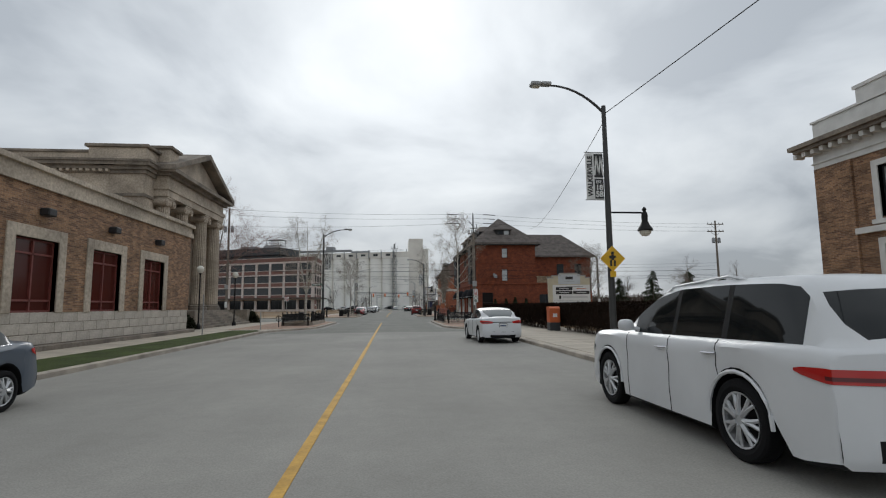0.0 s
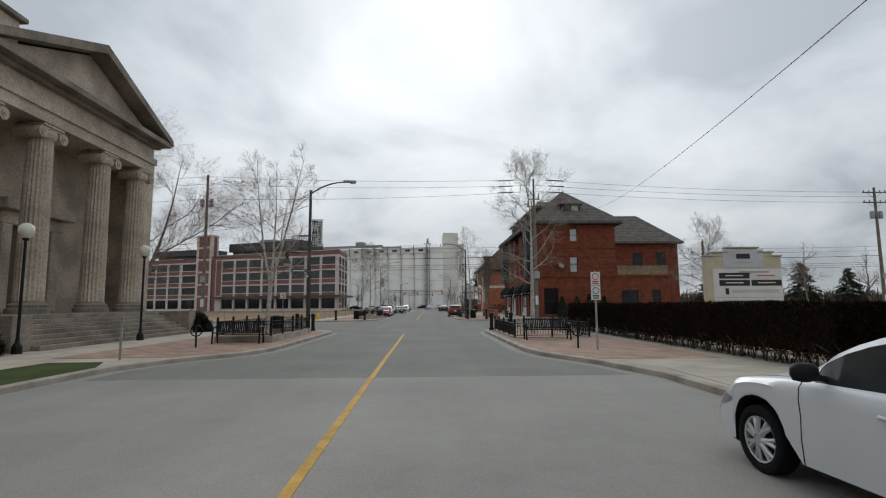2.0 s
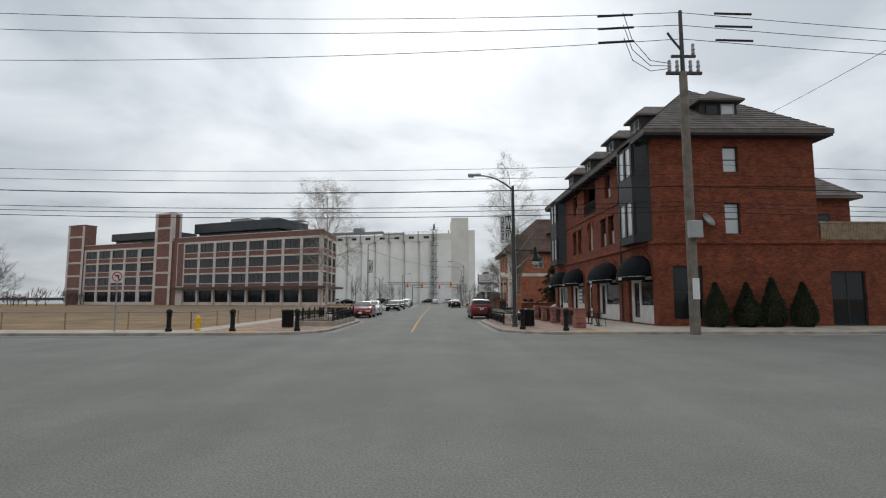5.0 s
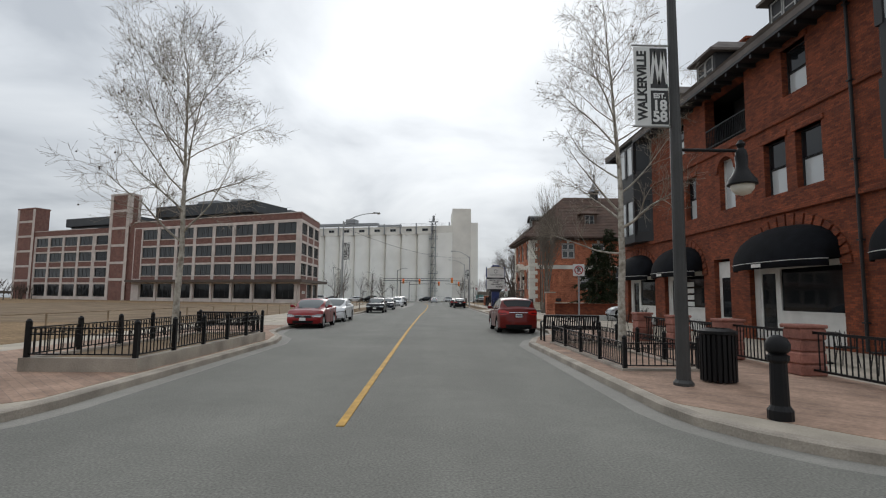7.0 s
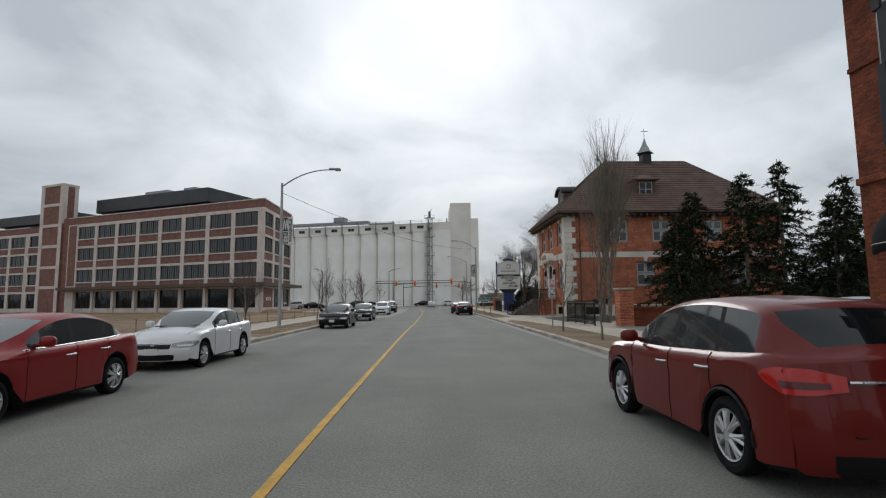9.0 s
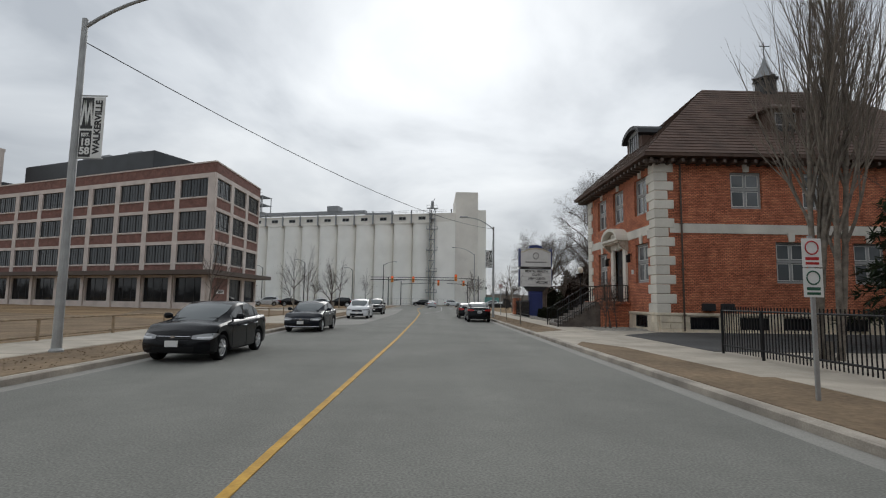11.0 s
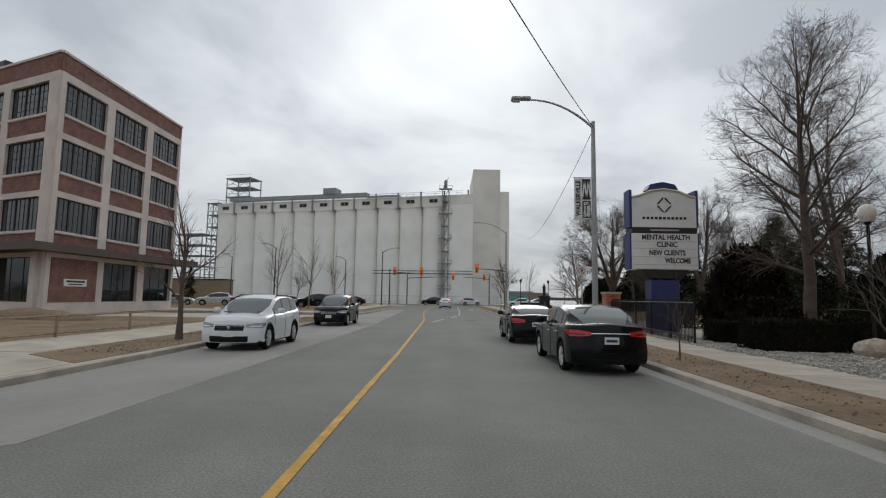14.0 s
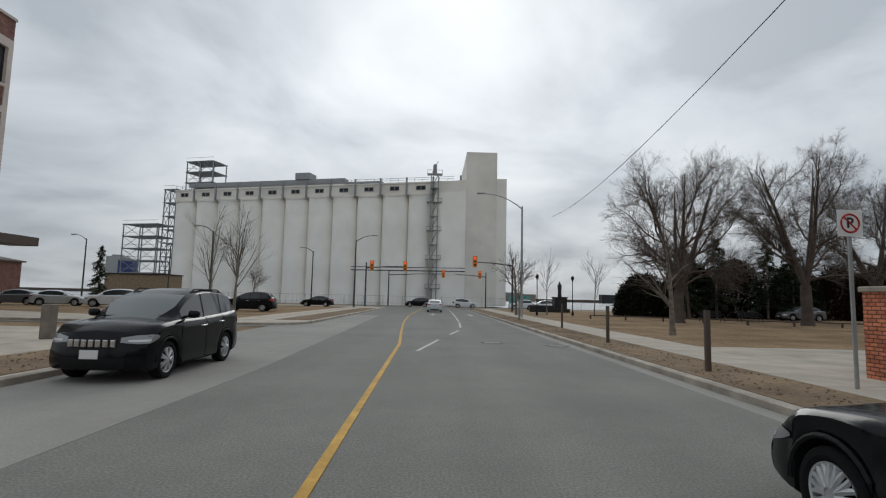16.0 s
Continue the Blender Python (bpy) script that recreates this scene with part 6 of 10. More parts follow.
SUV = dict(
    L=4.62, W=1.82, H=1.68, wb=2.69, fo=0.92, R=0.35,
    belt=[(0, 0.86), (0.1, 0.92), (0.3, 0.98), (0.7, 1.03), (1.2, 1.07), (2.2, 1.08), (3.6, 1.15), (4.3, 1.21), (4.55, 1.18), (4.62, 1.13)],
    roof=[(1.12, 0), (1.6, 0.30), (1.98, 0.485), (2.5, 0.565), (3.1, 0.555), (3.7, 0.48), (4.05, 0.40), (4.42, 0.06), (4.5, 0)],
    glass=[(1.5, 2.45), (2.53, 3.35), (3.43, 4.0)], screen=(1.12, 1.98), rear=(4.05, 4.44), nose=(0.30, 0.12), tail=(0.22, 0.10),
    eye=(0.775, 0.068, 0.46, 0.54), brake=(1.0, 0.10, 0.36, 0.52), front=[("grille", 0, 0.50, 0.62, 0.79), ("lower_intake", 0, 0.66, 0.28, 0.46)], back=[("rear_bumper", 0, 0.72, 0.26, 0.44)], front_plate=0.52, rear_plate=0.86,
)
BIG = dict(
    L=5.33, W=2.03, H=1.94, wb=3.12, fo=0.95, R=0.41,
    belt=[(0, 1.0), (0.08, 1.1), (0.25, 1.17), (0.7, 1.21), (1.4, 1.23), (2.2, 1.23), (4.9, 1.27), (5.25, 1.26), (5.33, 1.2)],
    roof=[(1.35, 0), (1.8, 0.33), (2.2, 0.56), (2.7, 0.665), (3.6, 0.68), (4.5, 0.65), (4.95, 0.58), (5.22, 0.05), (5.26, 0)],
    glass=[(1.75, 2.75), (2.83, 3.75), (3.84, 4.92)], screen=(1.35, 2.2), rear=(4.95, 5.22), nose=(0.22, 0.06), tail=(0.16, 0.05),
    eye=(0.90, 0.07, 0.40, 0.60), brake=(1.03, 0.055, 0.42, 0.30), front=[("grille", 0, 0.52, 0.72, 1.0), ("lower_intake", 0, 0.62, 0.36, 0.52)], back=[("rear_bumper", 0, 0.72, 0.34, 0.52)], front_plate=0.6, rear_plate=0.84,
)


COUPE = dict(
    SEDAN, roof=[(1.3, 0), (1.8, 0.23), (2.2, 0.37), (2.55, 0.41), (2.95, 0.40), (3.35, 0.34), (3.7, 0.22), (4.12, 0)],
    glass=[(1.72, 2.62), (2.70, 3.24)], screen=(1.3, 2.2), rear=(3.3, 4.12), brake=(0.87, 0.075, 0.30, 0.46),
)


def eased(pts, x, w):
    """A broken line rounded by averaging over a short stretch either side."""
    w = max(0.0, min(w, x - pts[0][0], pts[-1][0] - x))
    return sum(lerp_line(pts, x + w * k / 3) for k in range(-3, 4)) / 7


def car(kind, colour, label, at, rz, tall=1.0, length=1.0, rim_spokes=7, rails="", slots=0, category="car", group="", rim="alloy", chrome=True, lip=False):
    """A parked car: lofted body with a rounded nose and tail, wheel arches, glass, lights and wheels. Local x points forward; it stands on z = 0."""
    K = kind
    L, hwid, R = K["L"], K["W"] / 2, K["R"]
    root = thing("parked_car", label, category, at, rz, group)
    ax = (K["fo"], K["fo"] + K["wb"])
    belt_at = lambda x: eased(K["belt"], x, 0.16) * tall

    def bend(x, y, z):
        """Draws the ends in towards the corners, the bonnet's lip and the sill."""
        out = L / 2 - x
        for e, (sweep, lean), sign in ((x, K["nose"], -1), (L - x, K["tail"], 1)):
            if e < 0.7:
                fall = (1 - e / 0.7) ** 1.5
                zz = z / tall
                top = K["belt"][0 if sign < 0 else -1][1]
                d = sweep * min(1, abs(y) / hwid) ** 2.6 + lean * max(0, (zz - 0.48) / (top - 0.48)) ** 1.6 + 0.16 * max(0, (0.42 - zz) / 0.22) ** 2 * 0.5
                out += sign * d * fall
        return (out, y, z)

    xs = sorted({round(x, 3) for x in [0, 0.04, 0.1, 0.18, 0.28, 0.42, 0.56, L, L - 0.04, L - 0.1, L - 0.18, L - 0.28, L - 0.42, L - 0.56]
                 + [c + (R + 0.06) * k for c in ax for k in (-1, -0.98, -0.92, -0.8, -0.65, -0.4, -0.13, 0.13, 0.4, 0.65, 0.8, 0.92, 0.98, 1)]
                 + [v for g in K["glass"] for v in g] + list(K["screen"]) + list(K["rear"]) + [b[0] for b in K["roof"]]
                 + [0.7, 0.9, 1.1, 1.5, 1.7, 1.9, 2.25, 2.35, 2.7, 2.8, 3.0, 3.2, 3.5, 3.6, 3.9, 4.0]})
    keep_x = {round(v, 3) for g in K["glass"] for v in g} | {round(v, 3) for v in K["screen"] + K["rear"]} | {0, round(L, 3)}
    out = []
    for x in xs:
        if out and x - out[-1] < 0.03:
            if x in keep_x and out[-1] not in keep_x:
                out[-1] = x
            elif x in keep_x:
                out.append(x)
            elif x - out[-1] > 0.012 and any(abs(abs(x - c) - R - 0.06) < 0.04 for c in ax):
                out.append(x)
            continue
        out.append(x)
    xs = out

    def section(x):
        e = min(x, L - x)
        hw = hwid * (1 - 0.07 * max(0, 1 - e / 0.6) ** 2)
        zb = belt_at(x)
        g = eased(K["roof"], x, 0.2) * tall if K["roof"][0][0] <= x <= K["roof"][-1][0] else 0.0
        zl = 0.20 + 0.05 * max(0, 1 - e / 0.4)
        for c in ax:
            d = abs(x - c)
            if d < R + 0.06:
                zl = max(zl, R + math.sqrt(max(0, (R + 0.06) ** 2 - d * d)))
        zl = min(zl, zb - 0.12)
        k = min(1, g / 0.25)
        y6 = hw * 0.905
        y7 = (hw * 0.72) * (1 - k) + (hw * 0.90 - 0.22 * g / tall) * k
        y8 = (hw * 0.52) * (1 - k) + (hw * 0.90 - 0.22 * g / tall - 0.10) * k
        z6, z7, z8 = zb + 0.010, zb + 0.02 + max(0, g - 0.07) * k, zb + 0.030 + g - 0.014 * k
        h = zb - zl
        return [(0, zl), (hw * 0.90, zl), (hw * 0.980, zl + min(0.05, 0.2 * h)), (hw * 0.998, zl + 0.36 * h), (hw * 0.988, zl + 0.62 * h), (hw, zl + 0.80 * h), (hw * 0.985, zb - 0.045), (hw * 0.945, zb), (y6, z6), (y7, z7), (y8, z8), (y8 * 0.5, z8 + 0.022), (0, z8 + 0.03)]

    rings = [section(x) for x in xs]
    groups = {}

    def put(key, quad):
        groups.setdefault(key, []).append(quad)

    for i in range(len(xs) - 1):
        xm = (xs[i] + xs[i + 1]) / 2
        glassy = any(a - 0.001 <= xs[i] and xs[i + 1] <= b + 0.001 for a, b in K["glass"])
        for k in range(12):
            key = "body"
            if k <= 1:
                key = "sill"
            if k == 8 and glassy:
                key = "side_window"
            elif k == 8 and K["glass"][0][0] < xm < K["glass"][-1][1]:
                key = "pillar"
            if k >= 10 and K["screen"][0] <= xm <= K["screen"][1]:
                key = "windscreen"
            if k >= 10 and K["rear"][0] <= xm <= K["rear"][1]:
                key = "rear_window"
            for s in (1, -1):
                q = [bend(x, s * r[j][0], r[j][1]) for x, r, j in ((xs[i], rings[i], k), (xs[i + 1], rings[i + 1], k), (xs[i + 1], rings[i + 1], k + 1), (xs[i], rings[i], k + 1))]
                put(key + ("_l" if s > 0 else "_r") if key in ("side_window", "pillar") else key, q)
    # the curved end faces, cut into lamps, grille and openings
    for r, x, patches in ((rings[0], xs[0], K["front"]), (rings[-1], xs[-1], K["back"])):
        line = [(p[1], p[0]) for p in r[1:]]
        z0, z1 = line[0][0], line[-1][0]
        all_p = [(n, y0, y1, c * tall, d * tall) for n, y0, y1, c, d in patches]
        zs = sorted({round(v, 4) for v in [z0, z1] + [p[1] for p in r[1:]] + [min(max(v, z0), z1) for p in all_p for v in p[3:]] + [z0 + (z1 - z0) * n / 9 for n in range(10)]})
        fs = sorted({0, 0.15, 0.3, 0.4, 0.7, 0.8, 0.88, 0.94, 1.0} | {min(1.0, v) for p in all_p for v in p[1:3]})
        for za, zc in zip(zs, zs[1:]):
            for fa, fb in zip(fs, fs[1:]):
                zm, fm = (za + zc) / 2, (fa + fb) / 2
                key = "body"
                for n, y0, y1, c, d in all_p:
                    if y0 < fm < y1 and c < zm < d:
                        key = n
                ya, yc = lerp_line(line, za), lerp_line(line, zc)
                for s in (1, -1):
                    put(key, [bend(x, s * yy * f, zz) for yy, f, zz in ((ya, fa, za), (ya, fb, za), (yc, fb, zc), (yc, fa, zc))])
    # the paler screen and side glass carry sky reflection in their colour
    mats = {"body": PAINT[colour], "sill": M["plastic_black"], "pillar": M["plastic_black"], "windscreen": M["glass_screen"], "rear_window": M["glass_car"] if kind in (BIG, SUV) else M["glass_screen"], "side_window": M["glass_car"] if kind is BIG else M["glass_side"], "grille": M["plastic_black"], "lower_intake": M["plastic_black"], "rear_bumper": M["plastic_black"]}
    for key, quads in groups.items():
        base = key[:-2] if key[-2:] in ("_l", "_r") else key
        bm = B()
        for q in quads:
            pts = [Vector(p) for p in q]
            kept = [p for n, p in enumerate(pts) if (p - pts[n - 1]).length > 1e-4]
            if len(kept) >= 3:
                bm.faces.new([bm.verts.new(p) for p in kept])
        bmesh.ops.remove_doubles(bm, verts=bm.verts, dist=0.002)
        part(base, bm, mats[base], root, smooth=True)
    # slim wrap-round lamps, laid over the corners of the body
    for nm, end, shape in (("headlight", 0, K["eye"]), ("taillight", L, K["brake"])):
        zc, hgt, reach, inner = shape
        wide = lambda x, z: lerp_line([(p[1], p[0]) for p in section(x)[1:9]], z)
        for s in (1, -1):
            cols = [(abs(end - reach * f), 1.0, zc + 0.035 * f, hgt * (1 - f) ** 0.6 + 0.012) for f in (1, 0.75, 0.5, 0.25, 0.1)]
            cols += [(end, f, zc - 0.02 * (1 - f), hgt * (0.5 + 0.5 * min(1, (f - inner) / 0.3)) + 0.008) for f in np.linspace(0.995, inner, 8)]
            for nm2, mt, lo, hi, lift in ((nm, M["head_lens"] if nm == "headlight" else M["tail_lens"], -1, 1, 0.010), ("lamp_reflector", M["alloy"] if nm == "headlight" else M["lamp_dark"], -0.55, 0.0, 0.014)):
                lb = B()
                rows_ = []
                for x, f, z, h in (cols if lo == -1 else cols[4:-2]):
                    line_ = []
                    for j in range(4):
                        zz = (z + h * (lo + (hi - lo) * j / 3)) * tall
                        xx = x + (lift if end else -lift) * (x == end)
                        p = bend(xx, s * (wide(min(max(x, 0), L), zz) * f + (lift if x != end else 0.004)), zz)
                        line_.append(lb.verts.new(p))
                    rows_.append(line_)
                for p, q in zip(rows_, rows_[1:]):
                    for j in range(3):
                        lb.faces.new((p[j], p[j + 1], q[j + 1], q[j]))
                part(nm2, lb, mt, root, smooth=True)
    # wheels
    tb = B()
    prof = [(R * 0.68, -0.085), (R * 0.80, -0.112), (R * 0.93, -0.108), (R * 0.985, -0.09), (R, -0.07), (R, 0.07), (R * 0.93, 0.105), (R * 0.66, 0.09)]
    n = 32
    rg = [[tb.verts.new((r * math.cos(2 * math.pi * k / n), y, r * math.sin(2 * math.pi * k / n))) for k in range(n)] for r, y in prof]
    for a, b in zip(rg, rg[1:]):
        for k in range(n):
            tb.faces.new((a[k], a[(k + 1) % n], b[(k + 1) % n], b[k]))
    tyre = mesh_of("wheel", tb, M["rubber"])
    rb = B()
    ri = R * 0.68
    for a in range(rim_spokes):
        t = 2 * math.pi * a / rim_spokes
        for dt in (-0.17, 0.17):
            tube(rb, [(0.05 * math.cos(t), -0.095, 0.05 * math.sin(t)), (ri * 0.55 * math.cos(t + dt * 0.5), -0.09, ri * 0.55 * math.sin(t + dt * 0.5)), (ri * 0.96 * math.cos(t + dt), -0.075, ri * 0.96 * math.sin(t + dt))], [0.03, 0.024, 0.02], 5)
    for k in range(n):
        t0, t1 = 2 * math.pi * k / n, 2 * math.pi * (k + 1) / n
        for r0, r1, y0, y1 in ((ri, ri * 0.93, -0.098, -0.09), (ri * 0.93, ri * 0.9, -0.09, 0.05)):
            rb.faces.new([rb.verts.new((r * math.cos(t), y, r * math.sin(t))) for r, y, t in ((r0, y0, t0), (r0, y0, t1), (r1, y1, t1), (r1, y1, t0))])
    disc_y(rb, (0, -0.092, 0), 0.05, 0.03, 12)
    rim_me = mesh_of("rim", rb, M[rim])
    bk = mesh_of("brake_disc", disc_y(B(), (0, 0.02, 0), ri * 0.95, 0.02), M["plastic_black"])
    for c in ax:
        for s in (1, -1):
            w = new("wheel", tyre)
            w.parent, w.matrix_basis = root, pose(L / 2 - c, s * (hwid - 0.125), R, 0, 0, 0 if s < 0 else 180)
            for nm, me in (("rim", rim_me), ("brake_disc", bk)):
                o = new(nm, me)
                o.parent = w
    # grille bars, badges, plates, trims
    gr = K["front"][0]
    gz0, gz1, gw = gr[3] * tall, gr[4] * tall, gr[2] * hwid * 0.93

    def face_x(z, y, back=False):
        return bend(L if back else 0, y, z)[0]

    for j in range(3 if not slots else 0):
        z = gz0 + (gz1 - gz0) * (j + 0.5) / 3
        part("grille_bar", tube(B(), [(face_x(z, y) + 0.004, y, z) for y in np.linspace(-gw * 0.96, gw * 0.96, 9)], 0.011, 5), M["chrome"] if chrome and j == 2 else M["dark_trim"], root)
    for k in range(slots):
        y = (k - (slots - 1) / 2) * 2 * gw / slots
        part("grille_slot", boxes((face_x(gz1, y) + 0.0, face_x(gz0, y) + 0.015, y - gw / slots * 0.8, y + gw / slots * 0.8, gz0 + 0.02, gz1 - 0.02), bevel=0.012), M["chrome"], root)
    if lip:
        part("lip_trim", tube(B(), [(face_x(0.27, y) + 0.006, y, 0.27 + 0.03 * abs(y / hwid) ** 3) for y in np.linspace(-hwid * 0.93, hwid * 0.93, 15)], 0.014, 5), M["chrome"], root)
    zc = (gz0 + gz1) / 2 + 0.02
    if not slots:
        part("badge", tube(B(), [(face_x(zc, 0) - 0.01, 0, zc), (face_x(zc, 0) + 0.02, 0, zc)], 0.05, 14), M["chrome"], root)
    zp = K["front_plate"] * tall
    part("licence_plate", boxes((face_x(zp, 0) - 0.012, face_x(zp, 0) + 0.014, -0.155, 0.155, zp - 0.075, zp + 0.075)), M["sign_white"], root)
    zp = K["rear_plate"] * tall
    xp = face_x(zp, 0, True)
    rp = part("licence_plate", boxes((xp - 0.016, xp + 0.02, -0.155, 0.155, zp - 0.075, zp + 0.075)), M["sign_white"], root)
    part("writing_bar", boxes((xp - 0.02, xp - 0.015, -0.12, 0.12, zp - 0.03, zp + 0.025)), M["sign_blue"], rp)
    part("plate_frame", boxes((xp - 0.012, xp + 0.02, -0.172, 0.172, zp - 0.09, zp + 0.09)), M["plastic_black"], root)
    zt = zp + 0.14 * tall
    part("rear_trim", tube(B(), [(face_x(zt, y, True) - 0.004, y, zt) for y in np.linspace(-hwid * 0.47, hwid * 0.47, 11)], 0.016, 6), M["chrome"] if chrome else M["plastic_black"], root)
    lid = [(face_x(z, y, True) - 0.003, y, z) for y, z in [(-hwid * 0.5, K["back"][0][4] * tall + 0.14), (0, K["back"][0][4] * tall + 0.12), (hwid * 0.5, K["back"][0][4] * tall + 0.14)]]
    part("lid_seam", tube(B(), lid, 0.006, 4), M["plastic_black"], root)
    # bonnet seams and wipers
    for s in (1, -1):
        part("bonnet_seam", tube(B(), [(bend(x, s * hwid * (0.74 - 0.06 * (1 - x)), 0)[0], s * hwid * (0.74 - 0.06 * (1 - x)), lerp_line([(p[0], p[1]) for p in sorted((q[0], q[1]) for q in section(x)[8:])], hwid * (0.74 - 0.06 * (1 - x)))) for x in np.linspace(0.3, K["screen"][0], 6)], 0.005, 4), M["plastic_black"], root)
        part("wiper", tube(B(), [(L / 2 - K["screen"][0] - 0.05, -0.05 + s * 0.3 - 0.25, belt_at(K["screen"][0]) + 0.075), (L / 2 - K["screen"][0] - 0.12, s * 0.3 + 0.25, belt_at(K["screen"][0]) + 0.10)], 0.011, 4), M["plastic_black"], root)
        x0 = K["glass"][0][0]
        mz, mx = belt_at(x0 + 0.1) + 0.03, L / 2 - x0 - 0.12
        mir = B()
        lathe(mir, [(0.02, 0.0), (0.085, 0.015), (0.105, 0.06), (0.10, 0.12), (0.07, 0.155), (0.02, 0.165)], 12)
        for v in mir.verts:
            v.co = Vector((v.co.x * 0.8 + mx, v.co.y * 1.15 + s * (hwid + 0.10), v.co.z + mz))
        tube(mir, [(mx, s * hwid * 0.9, mz + 0.02), (mx, s * (hwid + 0.05), mz + 0.05)], 0.03, 6)
        part("mirror", mir, PAINT[colour] if chrome else M["plastic_black"], root, smooth=True)
        for gx in (K["glass"][0][1] - 0.12, K["glass"][1][1] - 0.1):
            zz = belt_at(gx) - 0.155 * tall
            part("door_handle", tube(B(), [(L / 2 - gx + 0.1, s * hwid * 0.985, zz), (L / 2 - gx + 0.08, s * (hwid + 0.025), zz), (L / 2 - gx - 0.08, s * (hwid + 0.025), zz + 0.004), (L / 2 - gx - 0.1, s * hwid * 0.985, zz + 0.004)], 0.015, 6), PAINT[colour] if not chrome else M["chrome"], root)
        for gx in (K["glass"][0][0] - 0.1, (K["glass"][0][1] + K["glass"][1][0]) / 2, K["glass"][1][1] + 0.02):
            sec = section(gx)
            seam = tube(B(), [(L / 2 - gx, s * (p[0] + 0.001), p[1]) for p in sec[2:8]], 0.006, 4)
            part("door_seam", seam, M["plastic_black"], root)
        if kind is SEDAN and chrome:
            xs_t = np.linspace(K["glass"][0][0] - 0.15, K["glass"][-1][1], 9)
            part("belt_trim", tube(B(), [(L / 2 - x, s * hwid * 0.93, belt_at(x) + 0.008) for x in xs_t], 0.010, 5), M["chrome"], root)
        if rails:
            hh = [belt_at(x) + eased(K["roof"], x, 0.2) * tall for x in (2.2, 2.45, 3.6, 3.9)]
            part("roof_rail", tube(B(), [(L / 2 - x, s * hwid * 0.66, h + d) for x, h, d in zip((2.2, 2.45, 3.6, 3.9), hh, (0.0, 0.055, 0.055, 0.0))], 0.018, 6), M[rails], root)
        if kind is not SEDAN:
            for c in ax:
                arch = tube(B(), [(L / 2 - c + (R + 0.07) * math.cos(math.pi * q / 12), s * (hwid - 0.012), R + (R + 0.07) * math.sin(math.pi * q / 12)) for q in range(13)], 0.022, 5)
                part("arch_trim", arch, M["plastic_black"] if colour != "white" or kind is SUV else PAINT[colour], root)
    root.matrix_basis = root.matrix_basis @ Matrix.Diagonal((length, 1, 1, 1))
    return root


G = "cars parked along the street"
N_, S_ = 90, -90
car(BIG, "white", "large white sport utility vehicle parked by the kerb", (4.4, 7.85, 0), N_, group=G, tall=0.95, rails="alloy")
car(SEDAN, "white", "white saloon car parked beside the hedge", (4.32, 24.7, 0), N_ + 2.5, group=G, chrome=False)
car(SEDAN, "slate", "blue-grey saloon car parked by the lawn", (-7.0, 8.9, 0), S_, group=G)
car(SUV, "maroon", "dark red crossover parked near the shops", (3.93, 95.5, 0), N_, group=G, tall=0.96)
car(SEDAN, "red", "bright red saloon car parked by the kerb", (-6.45, 97.75, 0), S_, group=G, tall=1.01)
car(SEDAN, "white", "white saloon car with black grille", (-6.45, 104.2, 0), S_, group=G, tall=1.01, length=1.01)
car(SEDAN, "black", "black compact saloon car parked by the kerb", (-5.75, 122.9, 0), S_, group=G, tall=1.02)
car(SEDAN, "navy", "dark blue executive saloon car with split-spoke wheels", (-5.7, 134.8, 0), S_, group=G, length=1.02, rim_spokes=7, lip=True)
car(SUV, "white", "small white crossover with black trim", (-5.65, 152.2, 0), S_, group=G, tall=0.95, length=0.94, rails="plastic_black")
car(SUV, "black", "black compact sport utility vehicle with slotted grille", (-5.75, 165.2, 0), S_, group=G, rails="plastic_black", slots=7)
car(SEDAN, "black", "black saloon car with chrome boot trim", (4.1, 148.9, 0), N_, group=G, tall=1.02, length=1.05)
car(COUPE, "black", "low black two-door coupe parked ahead of a saloon", (3.78, 156.1, 0), N_, group=G, tall=0.97, chrome=False, rim_spokes=10)
car(SEDAN, "silver", "white car waiting on the road ahead", (0.4, 216, 0), N_)
car(SEDAN, "silver", "silver coupe parked beside the shop", (15.2, 107.5, 0.14), 165)
car(SEDAN, "silver", "pale saloon car behind the brick wall", (19.5, 109.5, 0.14), 175)
rng = random.Random(3)
for i, (x, col) in enumerate(zip(range(-60, -18, 5), ("black", "silver", "navy", "white", "grey", "silver", "white", "black", "white"))):
    car(SEDAN if i % 3 else SUV, col, "car in the open car park", (x + rng.uniform(-0.3, 0.3), 199.5 - 0.1 * x + rng.uniform(-0.5, 0.5), 0.14), 200 + rng.uniform(-4, 4) + 180 * (i % 2), group="cars in the car park")
car(SUV, "black", "black pickup-like vehicle in the car park", (-16.0, 199.5, 0.14), 185, group="cars in the car park")
car(SEDAN, "black", "black car crossing the yard", (-16.0, 226, 0.14), 180)
car(SEDAN, "grey", "grey car parked at the edge of the park", (38, 206, 0.14), 180)
car(SEDAN, "black", "dark car parked on the side street", (-23.5, 58.5, 0), 0)
for x, y in ((-2.5, 246), (6, 247.5), (16, 245), (20, 246)):
    car(SUV, "black" if x < 0 else "white", "car on the riverside road", (x, y, 0), 0 if y > 246 else 180)


